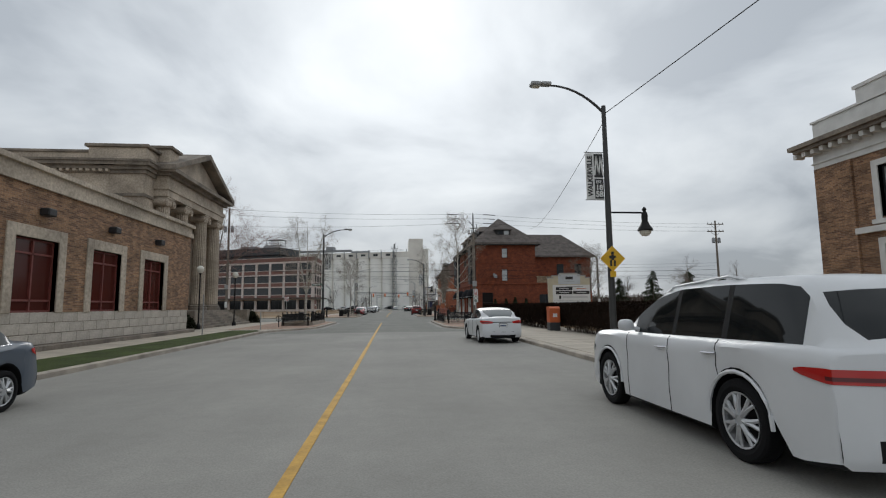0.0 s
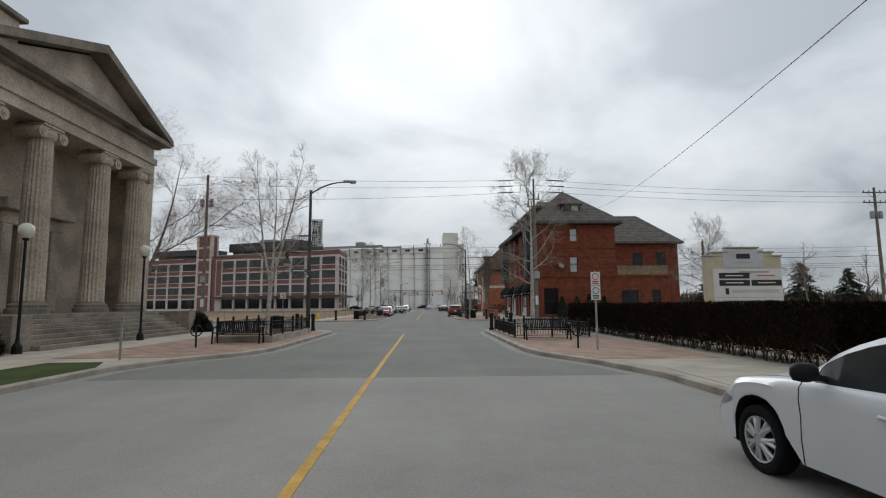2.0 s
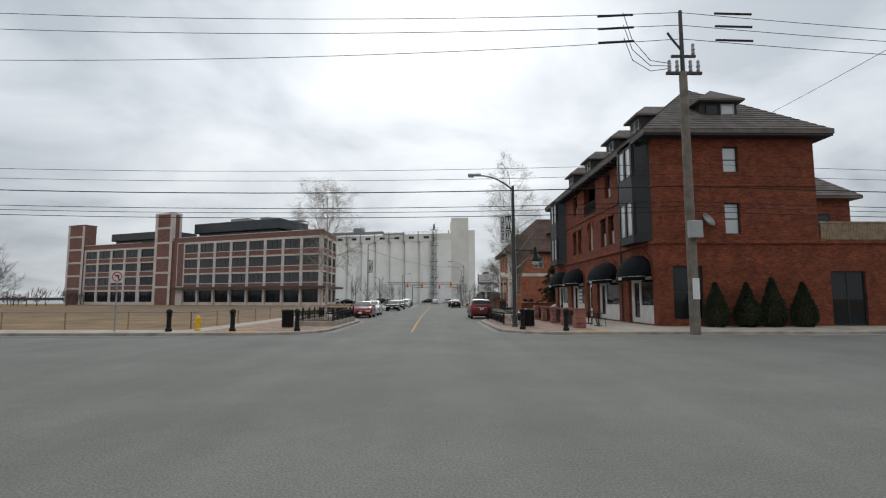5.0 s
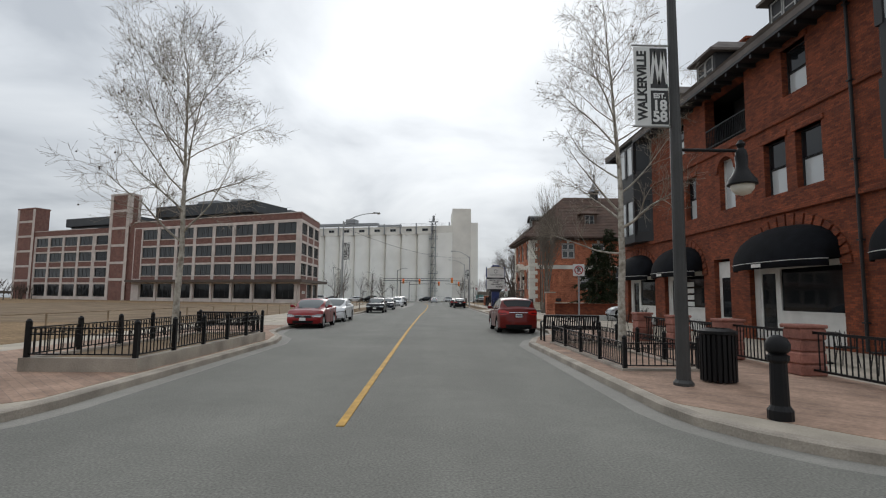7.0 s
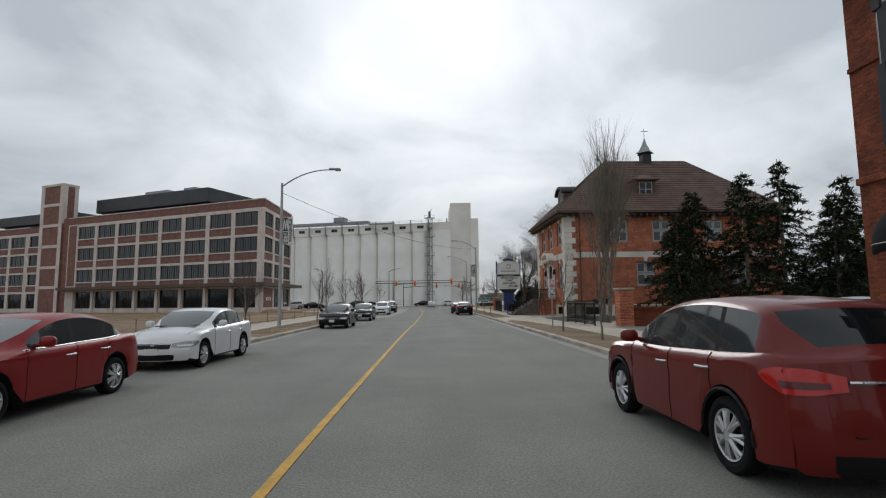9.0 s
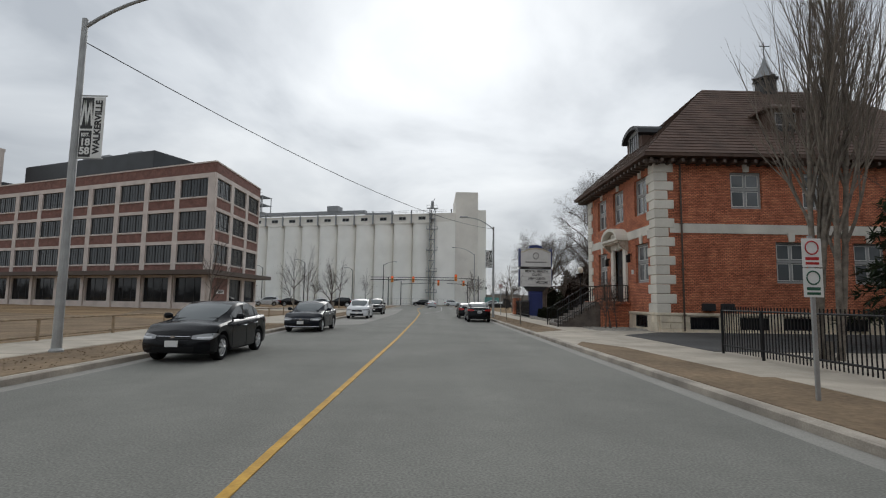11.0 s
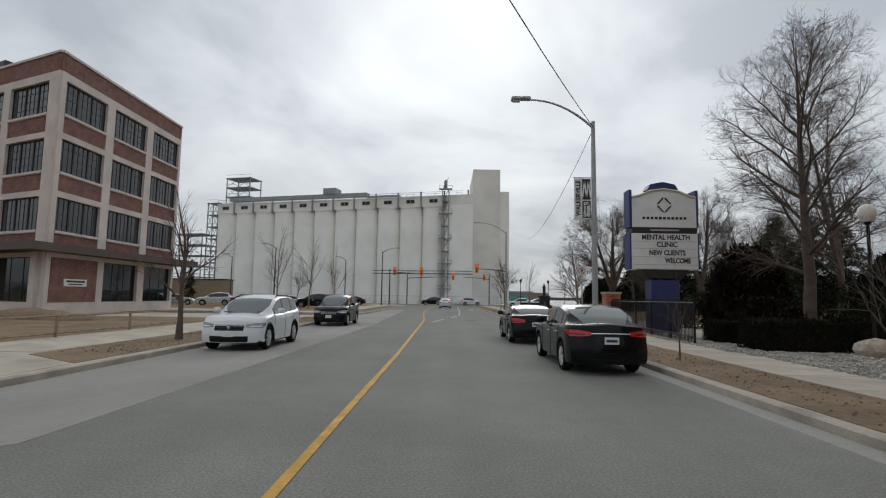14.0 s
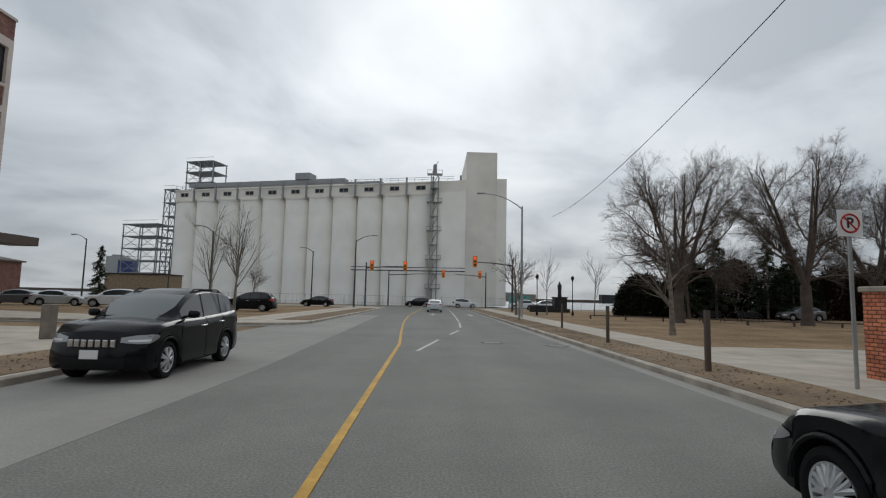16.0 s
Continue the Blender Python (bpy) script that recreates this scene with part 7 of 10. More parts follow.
# ---- trees and planting ----
class Limbs:
    """Collects tapered limbs as plain vertex and face lists."""

    def __init__(self):
        self.v, self.f = [], []

    def limb(self, pts, radii, seg):
        rings = []
        for i, p in enumerate(pts):
            d = (pts[min(i + 1, len(pts) - 1)] - pts[max(i - 1, 0)]).normalized()
            a = d.cross(Vector((0, 0, 1)) if abs(d.z) < 0.9 else Vector((1, 0, 0))).normalized()
            b = d.cross(a)
            base = len(self.v)
            for k in range(seg):
                t = 2 * math.pi * k / seg
                self.v.append(p + radii[i] * (a * math.cos(t) + b * math.sin(t)))
            rings.append(base)
        for r, s in zip(rings, rings[1:]):
            for k in range(seg):
                self.f.append((r + k, r + (k + 1) % seg, s + (k + 1) % seg, s + k))

    def leaf(self, p, d, w, l):
        a = d.cross(Vector((0.3, 0.2, 1))).normalized() * w
        b = len(self.v)
        self.v += [p - a, p + a, p + d * l + a * 0.3, p + d * l - a * 0.3]
        self.f.append((b, b + 1, b + 2, b + 3))

    def mesh(self, name, material):
        me = bpy.data.meshes.new(name)
        me.from_pydata([tuple(p) for p in self.v], [], self.f)
        me.materials.append(material)
        me.update()
        me.polygons.foreach_set("use_smooth", [True] * len(me.polygons))
        return me


def grow(wood, twig, rng, p, d, length, r, level, depth, droop, gnarl, seg, balls=None, kids=5, angle=(28, 55), reach=1.0):
    n = 5 if level < 2 else 3 if level < depth else 2
    pts, rad = [p.copy()], [r]
    q, dd = p.copy(), d.copy()
    tip = 0.45 if level < depth else 0.25
    for i in range(n):
        wob = Vector((rng.gauss(0, 1), rng.gauss(0, 1), rng.gauss(0, 1))) * gnarl * (0.35 if level == 0 else 1)
        dd = (dd + wob + Vector((0, 0, droop))).normalized()
        q = q + dd * (length / n)
        pts.append(q.copy())
        rad.append(r * (1 - (1 - tip) * (i + 1) / n))
    (wood if r > 0.028 else twig).limb(pts, rad, seg - 2 * level if level < 2 else 4 if level == 2 else 3)
    if level >= depth:
        if balls is not None and rng.random() < 0.05:
            balls.append(q.copy())
        return
    m = kids if level else kids + (3 if reach == 1.0 else 8)
    for i in range(m):
        f = rng.uniform(0.30, 1.0) if level else rng.uniform(0.36, 1.0)
        k = min(n - 1, int(f * n))
        base = pts[k].lerp(pts[k + 1], f * n - k)
        ax = (pts[k + 1] - pts[k]).normalized()
        side = ax.cross(Vector((rng.gauss(0, 1), rng.gauss(0, 1), rng.gauss(0, 1)))).normalized()
        a = radians(rng.uniform(*angle))
        nd = (ax * math.cos(a) + side * math.sin(a)).normalized()
        if level == 0 and nd.z < 0.15:
            nd.z = 0.2
            nd.normalize()
        grow(wood, twig, rng, base, nd, length * rng.uniform(0.42, 0.66) * ((1.15 - 0.45 * f) * reach if level == 0 else 1), rad[k] * rng.uniform(0.42, 0.62), level + 1, depth, droop, gnarl, seg, balls, kids, angle)
    grow(wood, twig, rng, pts[-1], dd, length * 0.5, rad[-1], level + 1, depth, droop, gnarl, seg, balls, kids, angle)


def bare_tree(name, label, at, h, r, seed, depth=4, kids=5, droop=0.03, gnarl=0.12, bark="bark", twigs="twig", balls=False, angle=(28, 55), fork=0.62, group="", stems=1, lean=0.0, reach=1.0):
    rng = random.Random(seed)
    root = thing(name, label, "tree", at, rng.uniform(0, 360), group)
    wood, twig = Limbs(), Limbs()
    hang = [] if balls else None
    for s in range(stems):
        d = Vector((rng.uniform(-lean, lean), rng.uniform(-lean, lean), 1)).normalized()
        grow(wood, twig, rng, Vector((rng.uniform(-0.3, 0.3) * (stems > 1), rng.uniform(-0.3, 0.3) * (stems > 1), -0.1)), d, h * fork, r, 0, depth, droop, gnarl, 9, hang, kids, angle, reach)
    wood.limb([Vector((0, 0, -0.1)), Vector((0, 0, 0.15)), Vector((0, 0, 0.5))], [r * 1.5, r * 1.2, r * 0.98], 9)
    o = new("trunk", wood.mesh("trunk", M[bark]))
    o.parent = root
    o = new("crown", twig.mesh("crown", M[twigs]))
    o.parent = root
    o["kind"] = "stuff"
    if hang:
        bm = B()
        for p in hang[:260]:
            bmesh.ops.create_icosphere(bm, subdivisions=1, radius=0.022, matrix=Matrix.Translation(p - Vector((0, 0, 0.06))))
        o = part("seed_balls", bm, M["twig_dark"], root)
        o["kind"] = "stuff"
    return root


def shaped_tree(name, label, at, h, spread, r, seed, clear=0.25, leaders=1, bark="bark", twigs="twig", balls=False, gnarl=0.10, group="", limbs=22, top=0.35, fine=1.3):
    """A bare tree grown to an oval crown: leader or leaders, rising limbs, branches, twigs and spurs."""
    rng = random.Random(seed)
    root = thing(name, label, "tree", at, rng.uniform(0, 360), group)
    wood, twig = Limbs(), Limbs()
    hang = []

    def branch(p, d, length, rad, level, lift):
        n = 6 if level == 0 else 4 if level == 1 else 3 if level == 2 else 2
        pts, rr, q, dd = [p.copy()], [rad], p.copy(), d.copy()
        for i in range(n):
            dd = (dd + Vector((rng.gauss(0, 1), rng.gauss(0, 1), rng.gauss(0, 1))) * gnarl * (1.0 if level < 2 else 0.6) + Vector((0, 0, lift if level < 2 else 0.06))).normalized()
            q = q + dd * (length / n)
            pts.append(q.copy())
            rr.append(max(0.003, rad * (1 - 0.8 * (i + 1) / n)))
        (wood if rad > 0.026 else twig).limb(pts, rr, 6 if level == 0 else 4 if level == 1 else 3)
        if level == 3:
            if balls and rng.random() < 0.04:
                hang.append(q.copy())
            return
        count = (int(4 + length * 2.6), int(3 + length * 2.8), int((2 + length * 2.6) * fine))[level]
        for i in range(count):
            f = rng.uniform(0.22 if level == 0 else 0.12, 1.0)
            k = min(n - 1, int(f * n))
            base = pts[k].lerp(pts[k + 1], f * n - k)
            ax = (pts[k + 1] - pts[k]).normalized()
            side = ax.cross(Vector((rng.gauss(0, 1), rng.gauss(0, 1), rng.gauss(0, 1)))).normalized()
            a = radians(rng.uniform(28, 58))
            nd = (ax * math.cos(a) + side * math.sin(a)).normalized()
            ln = length * (rng.uniform(0.34, 0.56) if level == 0 else rng.uniform(0.45, 0.75)) * (1.15 - 0.6 * f)
            branch(base, nd, max(ln, 0.3), max(0.0035, rr[k] * rng.uniform(0.4, 0.6)), level + 1, lift * 0.7)

    z0 = h * clear
    trunk = [Vector((0, 0, -0.1)), Vector((0, 0, z0 * 0.5)), Vector((rng.gauss(0, 0.05), rng.gauss(0, 0.05), z0))]
    wood.limb(trunk, [r * 1.15, r, r * 0.92], 10)
    wood.limb([Vector((0, 0, -0.1)), Vector((0, 0, 0.12)), Vector((0, 0, 0.4))], [r * 1.5, r * 1.25, r * 1.02], 10)
    for s in range(leaders):
        a0 = 2 * math.pi * (s + rng.random() * 0.4) / leaders
        tilt = 0.0 if leaders == 1 else rng.uniform(0.25, 0.55)
        d = Vector((math.cos(a0) * tilt, math.sin(a0) * tilt, 1)).normalized()
        p, line, rad = trunk[-1].copy(), [trunk[-1].copy()], [r * (0.9 if leaders == 1 else 0.66)]
        steps = 9
        for i in range(steps):
            d = (d + Vector((rng.gauss(0, 0.03), rng.gauss(0, 0.03), 0.06))).normalized()
            p = p + d * ((h - z0) / steps)
            line.append(p.copy())
            rad.append(max(0.008, rad[0] * (1 - 0.93 * (i + 1) / steps)))
        wood.limb(line, rad, 8)
        for j in range(max(6, limbs // leaders)):
            f = ((j + rng.random()) / max(6, limbs // leaders)) ** 0.9 * 0.97
            k = min(steps - 1, int(f * steps))
            base = line[k].lerp(line[k + 1], f * steps - k)
            az = a0 + (rng.uniform(-1.5, 1.5) if leaders > 1 else j * 2.4 + rng.uniform(-0.5, 0.5))
            el = radians(22 + 42 * f + rng.uniform(-8, 8))
            nd = Vector((math.cos(az) * math.cos(el), math.sin(az) * math.cos(el), math.sin(el)))
            width = spread * (0.92 if f < 0.3 else 1.0) * min(1.0, (1.02 - f) / (1 - top)) ** 0.75
            width -= 0.45 * math.hypot(base.x, base.y) if leaders > 1 else 0
            ln = max(0.5, width / max(0.5, math.cos(el))) * rng.uniform(0.78, 1.08)
            branch(base, nd, min(ln, spread * 1.35), max(0.012, rad[k] * rng.uniform(0.38, 0.52)), 0, 0.035)
    o = new("trunk", wood.mesh("trunk", M[bark]))
    o.parent = root
    o = new("crown", twig.mesh("crown", M[twigs]))
    o.parent = root
    o["kind"] = "stuff"
    if hang:
        bm = B()
        for p in hang[:200]:
            bmesh.ops.create_icosphere(bm, subdivisions=1, radius=0.022, matrix=Matrix.Translation(p - Vector((0, 0, 0.06))))
        part("seed_balls", bm, M["twig_dark"], root)["kind"] = "stuff"
    return root


PL = dict(bark="bark_plane", twigs="twig_pale", balls=True, group="plane trees in the street planters")
shaped_tree("plane_tree", "bare plane tree with mottled pale bark in a planter", (5.75, 48.5, 0.14), 9.7, 2.3, 0.105, 31, **PL)
shaped_tree("plane_tree", "broad bare plane tree with mottled pale bark in a planter", (-7.6, 46.0, 0.3), 8.8, 2.4, 0.11, 12, clear=0.27, leaders=3, limbs=30, **PL)
shaped_tree("plane_tree", "bare plane tree with mottled pale bark in a planter", (-7.0, 84.0, 0.3), 8.2, 2.6, 0.085, 13, clear=0.30, **PL)
shaped_tree("plane_tree", "slender bare plane tree with mottled pale bark in a planter", (5.3, 84.2, 0.3), 10.1, 2.4, 0.10, 14, clear=0.25, **PL)
shaped_tree("street_tree", "bare young tree beyond the corner hedge", (26.0, 68.0, 0.14), 8.4, 3.2, 0.13, 15, clear=0.22, limbs=18)
shaped_tree("street_tree", "bare reddish tree behind the temple hall", (-20.0, 57.0, 0.14), 13.2, 6.4, 0.22, 16, clear=0.2, leaders=3, limbs=19, twigs="twig_red", gnarl=0.13)
DK = dict(bark="twig_dark", twigs="twig_dark")
shaped_tree("park_tree", "tall bare tree beside the brick house", (16.2, 157.6, 0.14), 13.4, 4.2, 0.24, 21, clear=0.2, limbs=30, gnarl=0.12, top=0.25, **DK)
shaped_tree("park_tree", "tall bare tree beside the brick house", (24.5, 166.5, 0.14), 16.5, 4.6, 0.27, 22, clear=0.16, leaders=2, limbs=30, gnarl=0.12, **DK)
shaped_tree("park_tree", "broad dark bare park tree", (19.3, 193.5, 0.14), 11.6, 5.6, 0.40, 23, clear=0.22, leaders=4, limbs=32, gnarl=0.15, **DK)
shaped_tree("park_tree", "broad dark bare park tree", (29.4, 193.4, 0.14), 13.2, 5.6, 0.40, 24, clear=0.24, leaders=4, limbs=32, gnarl=0.15, **DK)
shaped_tree("park_tree", "broad dark bare park tree", (37.5, 196.0, 0.14), 12.6, 5.4, 0.38, 25, clear=0.24, leaders=3, limbs=30, gnarl=0.15, **DK)
bare_tree("park_tree", "slim bare tree among the park shrubs", (26.5, 206.0, 0.14), 10.5, 0.2, 26, bark="twig_dark", twigs="twig_dark", depth=4, kids=5)
bare_tree("upright_tree", "narrow upright bare tree beside the house", (11.5, 122.0, 0.14), 11.6, 0.10, 27, bark="bark", twigs="twig", depth=3, kids=6, stems=5, lean=0.12, droop=0.12, gnarl=0.06, angle=(12, 26))
bare_tree("shrub", "thin red-brown shrub by the house steps", (10.6, 136.9, 0.14), 3.2, 0.035, 28, bark="twig_dark", twigs="twig_dark", depth=3, kids=6, stems=4, lean=0.25)
GS = "young street trees on the verges"
for n, (x, y, h, rr) in enumerate(((-8.1, 152.1, 4.6, 0.10), (-8.3, 128.2, 4.0, 0.05), (-8.2, 140.5, 4.2, 0.06), (-8.4, 176.2, 5.0, 0.05), (-14.9, 193, 7.6, 0.09), (-24.5, 211, 11.0, 0.12), (-8.2, 113.0, 4.0, 0.05), (6.4, 142.0, 3.1, 0.04), (6.4, 148.4, 2.4, 0.02), (6.6, 192.0, 5.0, 0.05), (6.5, 108.0, 3.8, 0.04), (6.5, 113.5, 3.8, 0.04), (12.5, 209, 6.5, 0.07), (17.0, 207, 6.5, 0.07))):
    bare_tree("young_tree", "slender bare young street tree", (x, y, 0.14), h, rr, 40 + n, depth=3, kids=5, bark="bark" if n else "twig_dark", twigs="twig_dark", angle=(20, 42), group=GS, gnarl=0.08)
bare_tree("far_tree", "small bare tree near the utility poles", (57, 96, 0.14), 9.5, 0.18, 61, depth=4, kids=5)
bare_tree("far_tree", "small bare tree near the utility poles", (70, 100, 0.14), 9, 0.18, 62, depth=4, kids=5)
for n, (x, y, h) in enumerate(((-60, 120, 9), (-75, 140, 9), (-84, 100, 10), (55, 118, 9), (8.5, 205, 7), (-30, 240, 7), (11.5, 178, 6))):
    bare_tree("far_tree", "bare tree in the distance", (x, y, 0.0), h, 0.14, 70 + n, depth=3, kids=7, twigs="twig_dark", angle=(28, 55))


def spruce(label, at, h, spread, seed, group=""):
    rng = random.Random(seed)
    root = thing("spruce", label, "tree", at, 0, group)
    wood, leaf = Limbs(), Limbs()
    wood.limb([Vector((0, 0, -0.1)), Vector((0, 0, h * 0.5)), Vector((0, 0, h))], [h * 0.016, h * 0.01, 0.02], 8)
    z = h * 0.15
    while z < h * 0.985:
        f = 1 - (z / h)
        R = spread * (f ** 0.75) * rng.uniform(0.75, 1.12)
        for k in range(rng.randint(4, 6)):
            a = rng.uniform(0, 2 * math.pi)
            rr = R * rng.uniform(0.5, 1.2) + 0.15
            d = Vector((math.cos(a), math.sin(a), 0))
            pts = [Vector((0, 0, z)) + d * rr * t + Vector((0, 0, 0.10 * rr * t - 0.32 * rr * t * t)) for t in (0, 0.35, 0.7, 1)]
            wood.limb(pts, [0.03 * f + 0.012, 0.02, 0.014, 0.006], 4)
            n = max(12, int(rr * 40))
            for _ in range(n):
                t = rng.uniform(0.12, 1.0)
                j = min(2, int(t * 3))
                p = pts[j].lerp(pts[j + 1], t * 3 - j)
                ld = (d * rng.uniform(0.1, 0.9) + Vector((rng.gauss(0, 0.55), rng.gauss(0, 0.55), rng.gauss(-0.12, 0.4)))).normalized()
                leaf.leaf(p + Vector((rng.gauss(0, 0.05), rng.gauss(0, 0.05), rng.gauss(0, 0.05))), ld, rng.uniform(0.03, 0.07), rng.uniform(0.14, 0.36))
        z += h * 0.028
    o = new("trunk", wood.mesh("trunk", M["bark"]))
    o.parent = root
    o = new("foliage", leaf.mesh("foliage", M["needle"]))
    o.parent = root
    o["kind"] = "stuff"
    return root


GE = "spruces beside the brick house"
for n, (x, y, h, s) in enumerate(((17.6, 124.5, 7.5, 2.6), (19.6, 126, 9.5, 3.1), (22.8, 125, 10.6, 3.3), (26.2, 126, 11.8, 3.2), (30.2, 125, 10.4, 3.3), (34.0, 126, 9.6, 3.2), (28.2, 123.6, 8.8, 3.2), (38.4, 125, 10.2, 3.4), (42.5, 126, 9.4, 3.4))):
    spruce("dark green spruce with drooping branches", (x, y, 0.14), h * 1.0, s * 1.15, 80 + n, GE)
for n, (x, y, h, s) in enumerate(((54, 104, 8.6, 3.2), (61.5, 103, 8.2, 4.2), (66, 99, 7.0, 3.4), (72, 96, 6.6, 3.4), (47.5, 106, 7.0, 3.0), (27, 208, 8, 3.2), (31, 209, 9, 3.4), (36, 208, 8.5, 3.2), (39.5, 209, 8, 3.2), (-40, 216, 7, 1.2), (18.5, 152.5, 3.0, 1.6), (23.5, 171.0, 7.6, 3.4), (28.0, 174.0, 8.2, 3.4), (33.0, 177.0, 8.0, 3.4))):
    spruce("dark evergreen in the distance", (x, y, 0.14), h, s, 90 + n)


def leafy(name, label, category, at, shape, count, material, seed, size=(0.03, 0.07), stems=True):
    """A shrub or hedge: many short twigs and leaves filling a volume; shape(rng) gives a point in it."""
    rng = random.Random(seed)
    root = thing(name, label, category, at)
    leaf = Limbs()
    for _ in range(count):
        p = shape(rng)
        d = Vector((rng.gauss(0, 1), rng.gauss(0, 1), rng.gauss(0.3, 1))).normalized()
        leaf.leaf(p, d, rng.uniform(*size) * 0.5, rng.uniform(*size) * 2.4)
    o = new("foliage", leaf.mesh("foliage", M[material]))
    o.parent = root
    o["kind"] = "stuff"
    if stems:
        wood = Limbs()
        for _ in range(14):
            p = shape(rng)
            wood.limb([Vector((p.x * 0.1, p.y * 0.1, -0.05)), Vector((p.x * 0.5, p.y * 0.5, p.z * 0.6)), Vector((p.x * 0.85, p.y * 0.85, p.z * 0.9))], [0.025, 0.018, 0.006], 4)
        o = new("stems", wood.mesh("stems", M["twig_dark"]))
        o.parent = root
    return root


def hedge_run(x0, x1, y0, y1, h, seed, count, material="hedge", label="clipped brown winter hedge along the pavement"):
    def shape(rng):
        z = (0.16 + 0.84 * rng.uniform(0.0, 1.0)) * h if h > 1.3 and rng.random() < 0.95 else rng.uniform(0.0, 1.0) ** 0.8 * h
        e = rng.choice((0, 1, 2, 3))
        y = rng.uniform(y0, y1)
        x = rng.uniform(x0, x1)
        if e == 0:
            x = x0 + abs(rng.gauss(0, 0.09)) + 0.06 * math.sin(y * 2.3 + z * 4)
        elif e == 3:
            y = y0 + abs(rng.gauss(0, 0.07)) + 0.04 * math.sin(x * 2.9)
        elif e == 1:
            z = h - abs(rng.gauss(0, 0.07)) + 0.04 * math.sin(y * 1.7)
        return Vector((x, y, z))

    root = leafy("hedge", label, "hedge", (0, 0, 0.13), shape, count, material, seed, (0.022, 0.055), False)
    if h > 1.3:
        rng = random.Random(seed + 50)
        wood = Limbs()
        y = y0 + 0.1
        while y < y1 - 0.1:
            for x in (x0 + rng.uniform(0.12, 0.4), (x0 + x1) / 2 + rng.uniform(-0.2, 0.3)):
                q = Vector((x, y + rng.uniform(-0.1, 0.1), -0.02))
                for _ in range(3):
                    wood.limb([q, q + Vector((rng.gauss(0, 0.05), rng.gauss(0, 0.08), 0.28)), q + Vector((rng.gauss(0, 0.12), rng.gauss(0, 0.18), 0.62))], [0.016, 0.012, 0.007], 4)
            y += rng.uniform(0.16, 0.34)
        o = new("stems", wood.mesh("stems", M["twig_dark"]))
        o.parent = root
        o["kind"] = "stuff"
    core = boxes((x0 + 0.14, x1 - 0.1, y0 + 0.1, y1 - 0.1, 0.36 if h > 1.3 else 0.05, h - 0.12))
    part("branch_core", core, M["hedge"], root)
    return root


hedge_run(8.9, 10.3, 31.8, 53.2, 1.5, 1, 62000)
hedge_run(9.25, 10.5, 8.0, 29.9, 1.5, 2, 42000)


def mound(rx, ry, h):
    def shape(rng):
        a, b = rng.uniform(0, 2 * math.pi), math.asin(rng.uniform(0, 1))
        k = rng.uniform(0.72, 1.05)
        return Vector((rx * k * math.cos(a) * math.cos(b), ry * k * math.sin(a) * math.cos(b), h * k * math.sin(b)))
    return shape


def cone(r, h):
    def shape(rng):
        z = rng.uniform(0, 1)
        a = rng.uniform(0, 2 * math.pi)
        k = r * min(1, (1 - z) * 1.5 + 0.04) * min(1, 0.55 + z * 3) * rng.uniform(0.8, 1.05)
        return Vector((k * math.cos(a), k * math.sin(a), z * h))
    return shape


for n, (x, y, rx, ry, h) in enumerate(((-14.6, 37.5, 1.2, 1.0, 1.2), (-14.4, 52.8, 1.3, 0.9, 1.2), (-15.2, 36.0, 1.0, 1.0, 1.3))):
    leafy("bush", "clipped dark evergreen bush by the steps", "bush", (x, y, 0.13), mound(rx, ry, h), 6000, "bush", 200 + n, (0.04, 0.09))
for n, (x, h) in enumerate(((15.2, 2.0), (16.9, 2.0), (18.3, 2.2), (20.0, 2.0))):
    leafy("conical_shrub", "small dark conical evergreen shrub", "shrub", (x, 78.2, 0.13), cone(0.64, h * 1.18), 5200, "needle", 210 + n, (0.03, 0.07))
for n, (x0, x1, y0, y1, h) in enumerate(((10.0, 12.6, 150.8, 152.2, 0.95), (13.0, 16.5, 151.2, 152.6, 1.05), (10.2, 12.4, 153.6, 154.8, 0.8), (16.6, 21.0, 155.0, 156.4, 1.2))):
    hedge_run(x0, x1, y0, y1, h, 230 + n, 9000, "bush", "low clipped dark evergreen box hedge")
for n, (x, y, rx, ry, h) in enumerate(((13.6, 156.4, 1.6, 1.4, 1.7), (18.0, 158.5, 2.4, 1.6, 2.4), (23.5, 159, 2.6, 1.6, 2.6), (16.0, 165, 2.2, 1.6, 2.2))):
    leafy("bush", "low dark shrub in the house garden", "bush", (x, y, 0.14), mound(rx, ry, h), 4500, "bush" if n % 2 else "hedge", 220 + n, (0.04, 0.1))
for n, (x, y, rx, h) in enumerate(((23, 209, 3.2, 4.5), (29, 211, 3.6, 6.0), (35, 212, 3.6, 6.5), (41, 211, 3.4, 6.0), (47, 212, 4, 6), (54, 214, 5, 6.5), (62, 215, 5, 6.0), (31, 184, 3.2, 3.6), (26.5, 176, 3.0, 4.6), (33, 172, 3.4, 5.2), (40, 176, 3.6, 5.2), (17.0, 163.5, 2.2, 4.4))):
    leafy("thicket", "dark tangled thicket at the park edge", "thicket", (x, y, 0.1), mound(rx, 1.6, h), 9000, "hedge" if n % 3 else "bush", 240 + n, (0.10, 0.24))


